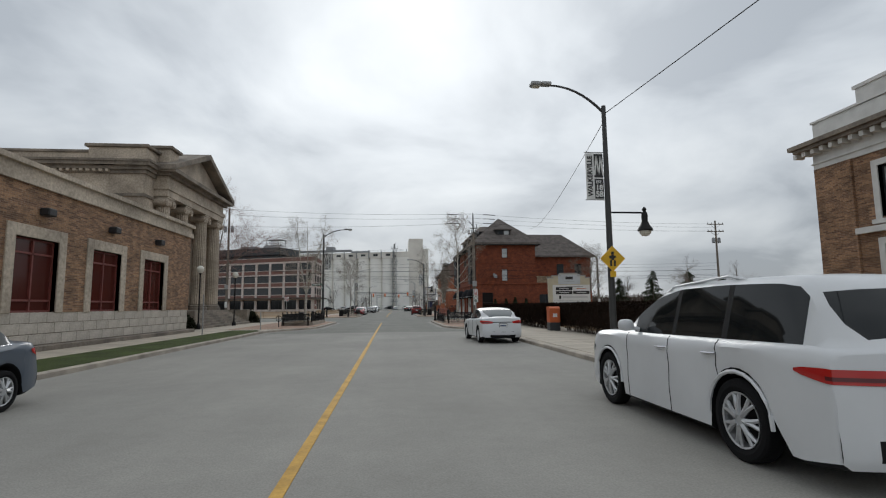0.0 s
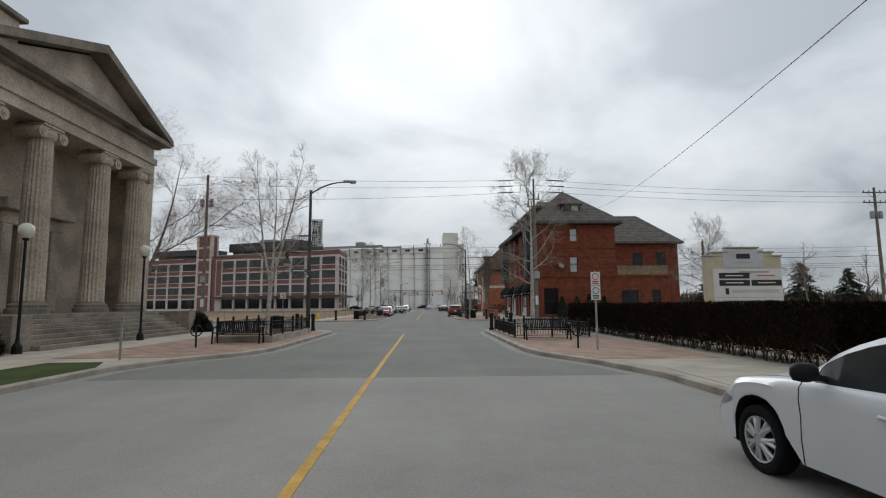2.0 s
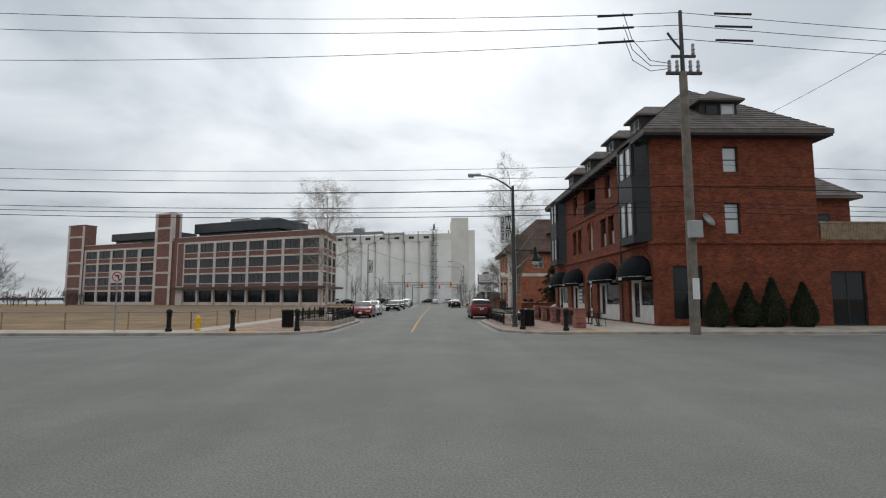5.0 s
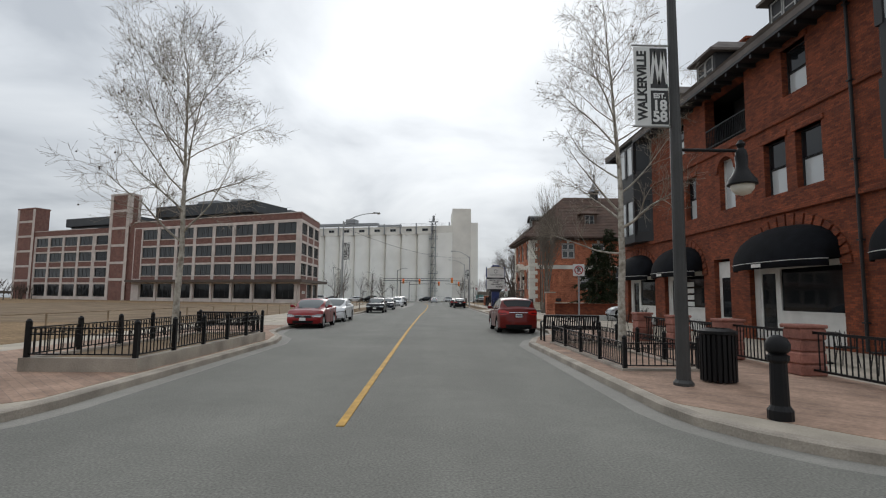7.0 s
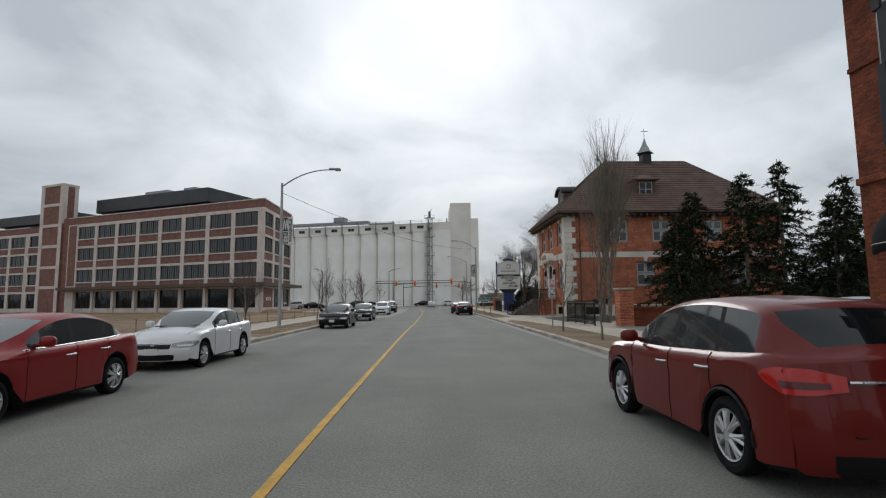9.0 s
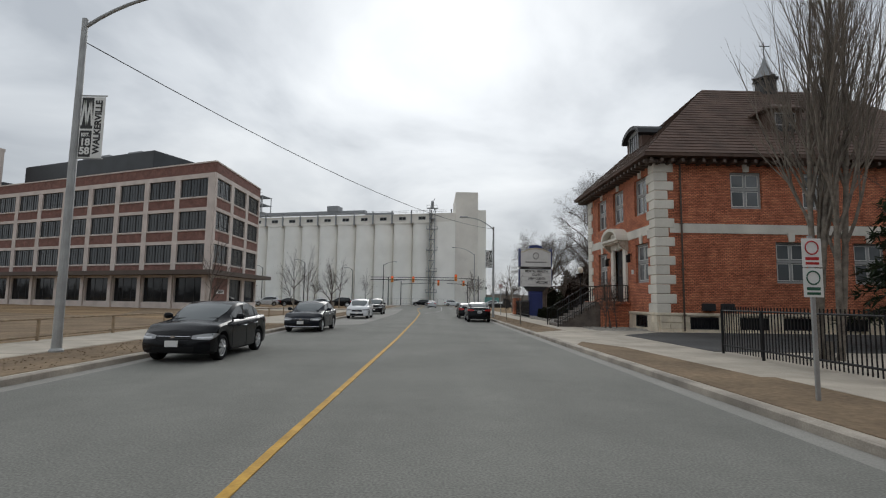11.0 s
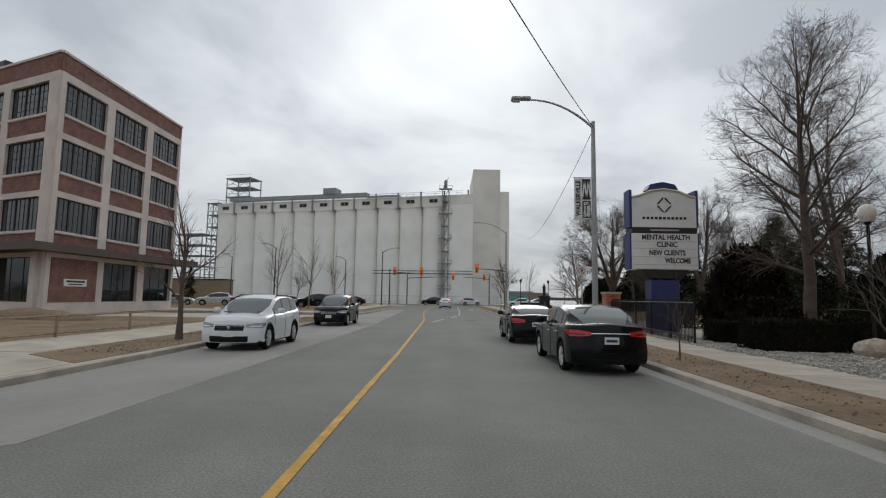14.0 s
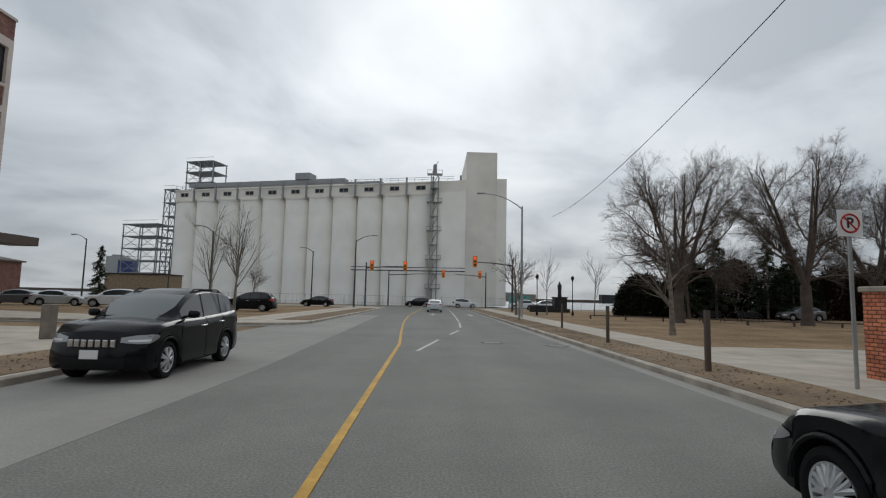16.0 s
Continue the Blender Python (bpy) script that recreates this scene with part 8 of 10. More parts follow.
def far_woods():
    rng = random.Random(9)
    tw = Limbs()
    for _ in range(900):
        side = rng.random()
        if side < 0.5:
            x, y = rng.uniform(48, 160), rng.uniform(112, 150) + 20
        elif side < 0.75:
            x, y = rng.uniform(-190, -95), rng.uniform(110, 210)
        else:
            x, y = rng.uniform(60, 220), rng.uniform(215, 250)
        h = rng.uniform(2.2, 4.2)
        for _k in range(26):
            p = Vector((x + rng.gauss(0, 1.2), y + rng.gauss(0, 1.2), h * rng.uniform(0.25, 0.95)))
            d = Vector((rng.gauss(0, 0.5), rng.gauss(0, 0.5), 1)).normalized()
            tw.leaf(p, d, 0.10, rng.uniform(0.8, 1.8))
        tw.limb([Vector((x, y, 0)), Vector((x, y, h * 0.7))], [0.16, 0.06], 4)
    ob = new("woodland", tw.mesh("woodland", M["twig_dark"]))
    tagged(ob, "far belt of bare winter trees and scrub", "woodland", kind="stuff")


far_woods()


# ---- street furniture ----
def street_lamp(at, rz, h, arm, label, banner=True, pendant=True, material="pole_paint", rise=0.9, banner_side=1, zb=6.5, zp=4.0, bh=1.75, pa=1.1):
    """A tapered pole with a cobra head on a curved arm (local -x), a banner and a pendant lamp."""
    root = thing("street_lamp", label, "street lamp", at, rz, "street lamps")
    bm = tube(B(), [(0, 0, 0), (0, 0, 0.5), (0, 0, h * 0.55), (0, 0, h)], [0.125, 0.115, 0.10, 0.075], 12)
    lathe(bm, [(0.17, 0), (0.17, 0.05), (0.13, 0.10)], 12)
    part("pole", bm, M[material], root)
    pts = [(-arm * t, 0, h - 0.25 + rise * (1 - (1 - t) ** 2.2)) for t in np.linspace(0, 1, 9)]
    part("arm", tube(B(), pts, [0.05 - 0.015 * i / 8 for i in range(9)], 8), M[material], root)
    hd = B()
    e = pts[-1]
    for (x0, x1, w, z0, z1) in ((0.12, -0.25, 0.13, -0.02, 0.11), (-0.25, -0.62, 0.17, -0.05, 0.09)):
        box(hd, e[0] + x1, e[0] + x0, -w, w, e[2] + z0, e[2] + z1, bevel=0.035)
    head = part("lamp_head", hd, M["galv"], root)
    part("lens", boxes((e[0] - 0.56, e[0] - 0.28, -0.12, 0.12, e[2] - 0.085, e[2] - 0.045), bevel=0.02), M["globe"], head)
    s = banner_side
    if banner:
        for z in (zb, zb - bh):
            part("banner_arm", tube(B(), [(0, 0, z), (-s * 0.78, 0, z)], 0.018, 6), M["galv"], root)
        x0, x1 = sorted((-s * 0.12, -s * 0.74))
        bn = part("banner", boxes((x0, x1, -0.008, 0.008, zb - bh + 0.02, zb - 0.03)), M["sign_white"], root, "white and black street banner")
        inner0, inner1 = sorted((-s * 0.12, -s * 0.44))
        for fy, fr in ((-0.0125, 0), (0.0125, 180)):
            y0, y1 = sorted((fy, fy * 0.7))
            part("banner_block", boxes((inner0, inner1, y0, y1, zb - bh + 0.04, zb - bh * 0.56)), M["sign_black"], bn)
            zz = B()
            c = (inner0 + inner1) / 2
            part("banner_block", boxes((inner0, inner1, y0, y1, zb - bh * 0.53, zb - 0.06)), M["sign_black"], bn)
            zlo, zhi = zb - bh * 0.48, zb - 0.12
            for k in range(2):
                for dx in (-1, 1):
                    ca = c - 0.075 + 0.15 * k
                    q = [(ca + dx * 0.075 - 0.026, zlo), (ca + dx * 0.075 + 0.026, zlo), (ca + 0.026, zhi), (ca - 0.026, zhi)]
                    v = [zz.verts.new((x, fy * 1.3, z)) for x, z in q]
                    w = [zz.verts.new((x, fy * 0.9, z)) for x, z in q]
                    zz.faces.new(v)
                    zz.faces.new(w[::-1])
                    for i in range(4):
                        zz.faces.new((v[i], v[(i + 1) % 4], w[(i + 1) % 4], w[i]))
            part("banner_chevron", zz, M["sign_white"], bn)
            ox = -s * 0.59
            writing("banner_word", "WALKERVILLE", 0.24, M["sign_black"], bn, pose(ox, fy * 1.05, zb - bh / 2, 90, -90, fr), width=bh * 0.86)
            for txt, dz in (("EST.", 0.12), ("18", 0.33), ("58", 0.57)):
                writing("banner_year", txt, 0.27 if dz > 0.2 else 0.13, M["sign_white"], bn, pose(c, fy * 1.1, zb - bh * 0.56 - dz * bh / 1.75, 90, 0, fr))
    if pendant:
        part("pendant_arm", tube(B(), [(0, 0, zp), (s * (pa - 0.1), 0, zp)], 0.032, 8), M["black_metal"], root)
        pl = B()
        c = (s * pa, 0, zp)
        lathe(pl, [(0.03, 0.2), (0.08, 0.12), (0.05, 0.05), (0.09, 0.0), (0.11, -0.12), (0.10, -0.3), (0.15, -0.42), (0.24, -0.55), (0.26, -0.62), (0.25, -0.64)], 14, c)
        p = part("pendant_lamp", pl, M["black_metal"], root, "black bell-shaped pendant lamp", smooth=True)
        gl = B()
        lathe(gl, [(0.2, -0.64), (0.19, -0.72), (0.12, -0.8), (0.02, -0.83)], 14, c)
        part("globe", gl, M["globe"], p, smooth=True)
    return root


street_lamp((7.3, 18.2, 0.13), 0, 8.42, 2.0, "grey street lamp with a town banner and pendant lamp", True, True, rise=0.95, zb=6.72, zp=4.6, bh=1.68, pa=1.3)
street_lamp((-6.8, 50.8, 0.13), 180, 8.36, 2.05, "dark street lamp with a town banner at the corner", True, True, rise=0.72, zb=6.58, zp=4.64, bh=1.58, pa=1.3)
street_lamp((4.4, 78.9, 0.14), 0, 7.85, 1.9, "grey street lamp with a town banner by the shops", True, True, rise=0.82, zb=6.2, zp=4.22, bh=1.55, pa=1.2)
street_lamp((-9.2, 121.6, 0.14), 180, 9.1, 3.1, "pale concrete street lamp by the empty lot", True, False, "galv", 1.1, zb=6.9)
street_lamp((6.05, 154.4, 0.14), 0, 8.27, 2.5, "pale steel street lamp with a town banner", True, False, "galv", 1.08, zb=6.08, bh=1.58)
street_lamp((7.9, 198.5, 0.14), 0, 9.8, 3.4, "pale steel street lamp near the junction", False, False, "galv", 1.3)
street_lamp((-10.9, 226, 0.14), 180, 9.5, 2.4, "dark street lamp near the junction", False, False, "pole_paint", 0.9)
for x, y in ((-20.2, 240), (-26.3, 215), (-42, 236), (-50, 228)):
    street_lamp((x, y, 0.1), 0, 9.0, 1.6, "slim lamp post beyond the junction", False, False, "pole_paint", 0.8)
for x, y in ((10.8, 206), (15.0, 208)):
    r = thing("globe_lamp", "black post lamp in the park", "lamp", (x, y, 0.14))
    part("post", lathe(B(), [(0.14, 0), (0.12, 0.3), (0.05, 0.5), (0.045, 3.6), (0.09, 3.7)], 10), M["black_metal"], r)
    part("globe", lathe(B(), [(0.06, 3.7), (0.17, 3.85), (0.18, 4.0), (0.1, 4.15), (0.02, 4.18)], 12), M["black_metal"], r)


def globe_lamp(at, h):
    r = thing("globe_lamp", "black post lamp with a white glass globe", "lamp", at, 0, "globe lamps")
    part("post", lathe(B(), [(0.16, 0), (0.15, 0.25), (0.07, 0.4), (0.05, 0.6), (0.045, h - 0.5), (0.09, h - 0.46), (0.1, h - 0.4)], 12), M["black_metal"], r)
    part("globe", lathe(B(), [(0.09, h - 0.4), (0.2, h - 0.3), (0.245, h - 0.15), (0.22, h), (0.12, h + 0.1), (0.02, h + 0.13)], 16), M["globe"], r, smooth=True)
    return r


globe_lamp((-13.6, 38.6, 0.13), 4.3)
globe_lamp((-13.2, 45.2, 0.13), 4.3)
globe_lamp((12.85, 150.3, 0.13), 4.3)


def utility_pole(at, h, label, arms=True, transformer=True):
    r = thing("utility_pole", label, "utility pole", at, 0, "utility poles")
    part("pole", tube(B(), [(0, 0, 0), (0, 0, h)], [0.19, 0.12], 12), M["wood_pole"], r)
    if arms:
        for z in (h - 0.6, h - 1.7):
            a = part("crossarm", boxes((-1.3, 1.3, -0.07, 0.07, z, z + 0.12)), M["wood_pole"], r)
            ins = B()
            for x in (-1.2, -0.6, 0.6, 1.2):
                lathe(ins, [(0.05, 0), (0.07, 0.06), (0.05, 0.12), (0.06, 0.18), (0.02, 0.22)], 8, (x, 0, z + 0.12))
            part("insulators", ins, M["grey_metal"], a)
            part("brace", tube(tube(B(), [(-0.8, 0, z), (0, 0, z - 0.6)], 0.02, 5), [(0.8, 0, z), (0, 0, z - 0.6)], 0.02, 5), M["grey_metal"], r)
    if transformer:
        for k, x in enumerate((-0.45, 0.45)):
            part("transformer", lathe(B(), [(0.2, 0), (0.22, 0.05), (0.22, 0.7), (0.16, 0.78), (0.05, 0.85)], 12, (x, 0, h - 3.4)), M["grey_metal"], r)
    part("notice", boxes((-0.16, 0.16, -0.22, -0.19, 1.5, 2.3)), M["sign_white"], r)
    part("meter_box", boxes((-0.22, 0.22, -0.4, -0.18, 4.0, 4.6), bevel=0.03), M["galv"], r)
    return r


def corner_pole(at, h):
    """A timber pole with a steel head: strain arms, cutouts and a control box."""
    r = thing("utility_pole", "tall timber utility pole with a steel wire head", "utility pole", at, 0, "utility poles")
    part("pole", tube(B(), [(0, 0, 0), (0, 0, h - 2.9)], [0.22, 0.17], 12), M["wood_pole"], r)
    part("steel_head", tube(tube(B(), [(0, 0, h - 3.1), (0, 0, h)], [0.10, 0.08], 10), [(0, 0, h - 1.9), (-0.45, 0, h - 1.3), (-0.62, 0, h - 1.05)], 0.05, 6), M["pole_paint"], r)
    arm = part("crossarm", boxes((-0.75, 0.85, -0.06, 0.06, h - 3.0, h - 2.88), (-0.5, 0.6, -0.05, 0.05, h - 2.2, h - 2.1)), M["pole_paint"], r)
    for x, z in ((-0.6, h - 2.88), (-0.25, h - 2.88), (0.35, h - 2.88), (0.7, h - 2.88), (0.5, h - 2.1)):
        part("cutout", lathe(B(), [(0.05, 0), (0.09, 0.08), (0.06, 0.16), (0.09, 0.26), (0.06, 0.36), (0.08, 0.5), (0.02, 0.56)], 8, (x, 0, z)), M["grey_metal"], arm)
    for k in range(3):
        q = [(-2.6, 0, h - 0.1 - 0.6 * k), (-2.2, 0.1, h - 1.3 - 0.5 * k), (-1.4, 0.1, h - 2.3 - 0.25 * k), (-0.5, 0, h - 2.5 - 0.1 * k)]
        part("jumper", tube(B(), q, 0.016, 5), M["black_metal"], r)
    part("notice", boxes((-0.14, 0.14, -0.26, -0.21, 1.5, 2.4)), M["sign_white"], r)
    part("control_box", boxes((-0.25, 0.3, -0.5, -0.18, 4.1, 4.85), bevel=0.03), M["galv"], r)
    return r


corner_pole((11.1, 72.5, 0.13), 14.5)
utility_pole((-23.0, 74.2, 0.13), 15.3, "tall pale utility pole at the empty lot", arms=False)
utility_pole((48.5, 73.8, 0.1), 13.9, "wooden utility pole with transformers")
utility_pole((31, 77, 0.1), 8.5, "short utility pole beyond the hedge", arms=False, transformer=False)
utility_pole((-60, 76, 0.1), 14.0, "utility pole along the side street", transformer=False)


def cable(pts, label, r=0.012, sag=0.35):
    """A sagging cable, each span an object of its own; returns the spans."""
    spans = []
    for a, b in zip(pts, pts[1:]):
        a, b = Vector(a), Vector(b)
        q = [a.lerp(b, t) - Vector((0, 0, sag * 4 * t * (1 - t))) for t in np.linspace(0, 1, 15)]
        spans.append(tagged(part("cable", tube(B(), q, r, 5), M["black_metal"]), label, "cable", "overhead cables"))
    return spans


for zl, zr, ze in ((15.3, 14.55, 12.8), (14.5, 13.95, 12.3), (12.9, 13.3, 11.7)):
    c = cable([(-60, 76, zl - 0.8), (-23.0, 74.2, zl), (11.1, 72.5, zr), (48.5, 73.8, ze + 0.7)], "black power line over the side street", 0.014, 0.35)
    for span, x0, x1, z0, z1 in ((c[1], 7.4, 9.0, zr - 0.12, zr - 0.06), (c[2], 12.6, 14.2, zr - 0.10, zr - 0.20)):
        part("strain_insulator", tube(B(), [(x0, 72.5 + 0.05 * (11.1 - x0) if x0 < 11 else 72.5 - 0.078 * (x0 - 11.1), z0), (x1, 72.5 + 0.05 * (11.1 - x1) if x1 < 11 else 72.5 - 0.078 * (x1 - 11.1), z1)], 0.05, 7), M["dark_trim"], span)
for z, r in ((7.4, 0.010), (6.95, 0.010), (6.4, 0.022), (5.7, 0.014), (5.5, 0.012), (5.27, 0.015)):
    cable([(-60, 76, z + 0.2), (-23.0, 74.2, z + 0.35), (11.1, 72.6, z + 0.2), (48.5, 73.8, z + 0.2)], "black telephone cable over the side street", r, 0.28)
cable([(7.3, 18.2, 8.0), (26, 97, 16.2)], "black cable from the street lamp to the far roof", 0.014, 1.1)
cable([(7.3, 18.2, 8.25), (11.5, -10, 9.6)], "black cable along the street", 0.014, 0.1)
cable([(6.05, 154.4, 8.2), (-9.2, 121.6, 8.6)], "black cable slung across the street", 0.014, 0.95)
cable([(6.05, 154.4, 8.1), (10.6, 198.5, 9.1)], "black cable along the street", 0.012, 1.0)
cable([(11.1, 72.5, 11.4), (16.8, 84, 11.5)], "black service cable to the shops", 0.014, 0.4)
cable([(-6.8, 50.8, 7.6), (-23.0, 74.2, 9.5)], "black service cable to the pole", 0.014, 0.4)


def bench(at, rz):
    r = thing("bench", "black slatted metal bench beside a planter", "bench", at, rz, "street benches")
    for k in range(5):
        part("seat_slat", boxes((-0.95, 0.95, -0.06 - 0.09 * k, 0.02 - 0.09 * k, 0.42, 0.46), bevel=0.008), M["black_metal"], r)
    slat = mesh_of("back_slat", extrude_profile(B(), [(0.03, 0.44), (0.055, 0.44), (0.165, 0.88), (0.14, 0.88)], -0.021, 0.021, "x"), M["black_metal"])
    pieces("back_slat", slat, r, [pose(x, 0, 0) for x in np.linspace(-0.9, 0.9, 24)])
    bk = B()
    tube(bk, [(-0.95, 0.15, 0.88), (0.95, 0.15, 0.88)], 0.034, 8)
    tube(bk, [(-0.95, 0.06, 0.5), (0.95, 0.06, 0.5)], 0.026, 6)
    part("backrest", bk, M["black_metal"], r)
    for x in (-0.95, 0.95):
        part("armrest", tube(B(), [(x, 0.1, 0.68), (x, -0.2, 0.68), (x, -0.42, 0.66), (x, -0.48, 0.58), (x, -0.42, 0.5), (x, -0.45, 0.25), (x, -0.48, 0)], 0.036, 7), M["black_metal"], r)
        part("leg", tube(B(), [(x, 0.14, 0.9), (x, 0.02, 0.45), (x, 0.1, 0.0)], 0.036, 7), M["black_metal"], r)
    return r


bench((-7.75, 42.75, 0.14), 0)
bench((5.3, 43.4, 0.14), 0)
bench((-7.3, 88.2, 0.14), 180)
bench((4.85, 87.9, 0.14), 180)
bench((28, 198.6, 0.14), 0)
bench((24.5, 198.4, 0.14), 0)


def planter(x0, x1, y0, y1, wallh=0.34, fh=1.0):
    r = thing("planter", "low concrete planter bed with black iron fence", "planter", (0, 0, 0.13), 0, "street planters")
    kb = boxes((x0, x1, y0, y0 + 0.18, 0, wallh), (x0, x1, y1 - 0.18, y1, 0, wallh), (x0, x0 + 0.18, y0 + 0.18, y1 - 0.18, 0, wallh), (x1 - 0.18, x1, y0 + 0.18, y1 - 0.18, 0, wallh))
    part("planter_wall", kb, M["kerb"], r)
    part("soil", boxes((x0 + 0.18, x1 - 0.18, y0 + 0.18, y1 - 0.18, 0, wallh - 0.06)), M["dirt"], r)
    z0 = wallh
    tall = Matrix.Diagonal((1, 1, fh, 1))
    corners = [(x0 + 0.09, y0 + 0.09), (x1 - 0.09, y0 + 0.09), (x1 - 0.09, y1 - 0.09), (x0 + 0.09, y1 - 0.09)]
    bar = mesh_of("baluster", boxes((-0.009, 0.009, -0.009, 0.009, 0.08, 0.66)), M["black_metal"])
    post = mesh_of("post", lathe(boxes((-0.04, 0.04, -0.04, 0.04, 0, 0.8)), [(0.05, 0.8), (0.06, 0.84), (0.02, 0.9)], 8), M["black_metal"])
    for (ax, ay), (bx, by) in zip(corners, corners[1:] + corners[:1]):
        L = math.hypot(bx - ax, by - ay)
        n = max(1, round(L / 1.6))
        ang = math.degrees(math.atan2(by - ay, bx - ax))
        rl = boxes((0, L, -0.015, 0.015, 0.06, 0.09), (0, L, -0.015, 0.015, 0.52, 0.545), (0, L, -0.02, 0.02, 0.67, 0.70))
        part("rail", rl, M["black_metal"], r, at=pose(ax, ay, z0, 0, 0, ang) @ tall)
        ring = B()
        k = 0
        for u in np.arange(0.12, L - 0.05, 0.13):
            o = new("baluster", bar)
            o.parent, o.matrix_basis = r, pose(ax + (bx - ax) * u / L, ay + (by - ay) * u / L, z0, 0, 0, ang) @ tall
            k += 1
            if k % 2:
                c = Vector((u + 0.065, 0, 0.607))
                q = [c + Vector((0.05 * math.cos(t), 0, 0.05 * math.sin(t))) for t in np.linspace(0, 2 * math.pi, 9)]
                tube(ring, q, 0.008, 4, cap=False)
        part("scroll_band", ring, M["black_metal"], r, at=pose(ax, ay, z0, 0, 0, ang) @ tall)["kind"] = "stuff"
        for i in range(n):
            o = new("post", post)
            o.parent, o.matrix_basis = r, pose(ax + (bx - ax) * i / n, ay + (by - ay) * i / n, z0) @ tall
    return r


planter(-8.95, -6.5, 43.1, 50.3, 0.27, 0.9)
planter(4.0, 7.6, 44.3, 51.4, 0.06, 0.9)
planter(-7.9, -5.65, 79.9, 87.4, 0.27, 0.82)
planter(3.95, 5.7, 80.6, 87.2, 0.06, 0.76)


def bollard(at):
    r = thing("bollard", "black cast-iron bollard with a domed cap", "bollard", at, 0, "corner bollards")
    part("shaft", lathe(B(), [(0.15, 0), (0.15, 0.12), (0.11, 0.18), (0.10, 0.7), (0.13, 0.74), (0.13, 0.8), (0.09, 0.82)], 14), M["black_metal"], r)
    part("cap", lathe(B(), [(0.09, 0.82), (0.14, 0.86), (0.15, 0.94), (0.11, 1.02), (0.03, 1.06)], 14), M["black_metal"], r, smooth=True)
    return r


b0 = bollard((-7.0, 53.0, 0.14))
for x, y in ((-8.2, 53.9), (3.95, 51.9), (5.4, 53.6), (-6.6, 75.6), (-9.6, 75.4), (-12.6, 75.4), (4.4, 76.4), (6.3, 75.3)):
    copy_thing(b0, pose(x, y, 0.14))


def bin_(at):
    r = thing("litter_bin", "black slatted metal litter bin", "litter bin", at, 0, "litter bins")
    part("liner", lathe(B(), [(0.27, 0.05), (0.27, 0.85), (0.2, 0.86)], 16), M["plastic_black"], r)
    for k in range(22):
        t = 2 * math.pi * k / 22
        part("slat", boxes((0.29, 0.31, -0.028, 0.028, 0.03, 0.88)), M["black_metal"], r, at=pose(0, 0, 0, 0, 0, math.degrees(t)))
    part("rim", lathe(B(), [(0.3, 0.86), (0.34, 0.88), (0.34, 0.93), (0.2, 0.98), (0.18, 0.98), (0.28, 0.86)], 18), M["black_metal"], r)
    return r


t0 = bin_((-7.9, 78.6, 0.14))
for x, y in ((5.25, 79.3), (-8.9, 51.8)):
    copy_thing(t0, pose(x, y, 0.14))


def sign_post(at, h, plate, label, rz=0, post="galv"):
    r = thing("road_sign", label, "road sign", at, rz)
    part("post", boxes((-0.03, 0.03, -0.02, 0.02, 0, h)), M[post], r)
    plate(r, h)
    return r


def plate_parking(r, h):
    for z, colour in ((h - 0.05, "sign_red"), (h - 0.53, "sign_green")):
        p = part("plate", boxes((-0.16, 0.16, -0.035, -0.025, z - 0.46, z), bevel=0.003), M["sign_white"], r)
        ring = tube(B(), [(0.105 * math.cos(t), -0.04, z - 0.15 + 0.105 * math.sin(t)) for t in np.linspace(0, 2 * math.pi, 17)], 0.012, 4, cap=False)
        part("ring", ring, M[colour], p)
        part("writing_bar", boxes((-0.11, 0.11, -0.038, -0.034, z - 0.35, z - 0.3)), M[colour], p)
        part("writing_bar", boxes((-0.11, 0.11, -0.038, -0.034, z - 0.42, z - 0.38)), M[colour], p)


def plate_no_parking(r, h):
    p = part("plate", boxes((-0.24, 0.24, -0.035, -0.025, h - 0.5, h), bevel=0.003), M["sign_white"], r)
    ring = tube(B(), [(0.17 * math.cos(t), -0.04, h - 0.25 + 0.17 * math.sin(t)) for t in np.linspace(0, 2 * math.pi, 21)], 0.02, 4, cap=False)
    tube(ring, [(-0.12, -0.042, h - 0.13), (0.12, -0.042, h - 0.37)], 0.016, 4)
    part("ring", ring, M["sign_red"], p)
    writing("letter", "P", 0.26, M["sign_black"], p, pose(0, -0.036, h - 0.25, 90, 0, 0), depth=0.002)


def plate_no_turn(r, h):
    p = part("plate", boxes((-0.3, 0.3, -0.035, -0.025, h - 0.6, h), bevel=0.003), M["sign_white"], r)
    ring = tube(B(), [(0.22 * math.cos(t), -0.04, h - 0.3 + 0.22 * math.sin(t)) for t in np.linspace(0, 2 * math.pi, 21)], 0.025, 4, cap=False)
    tube(ring, [(-0.16, -0.042, h - 0.14), (0.16, -0.042, h - 0.46)], 0.02, 4)
    part("ring", ring, M["sign_red"], p)
    part("arrow", boxes((-0.1, 0.1, -0.039, -0.034, h - 0.28, h - 0.22), (0.04, 0.1, -0.039, -0.034, h - 0.44, h - 0.22)), M["sign_black"], p)


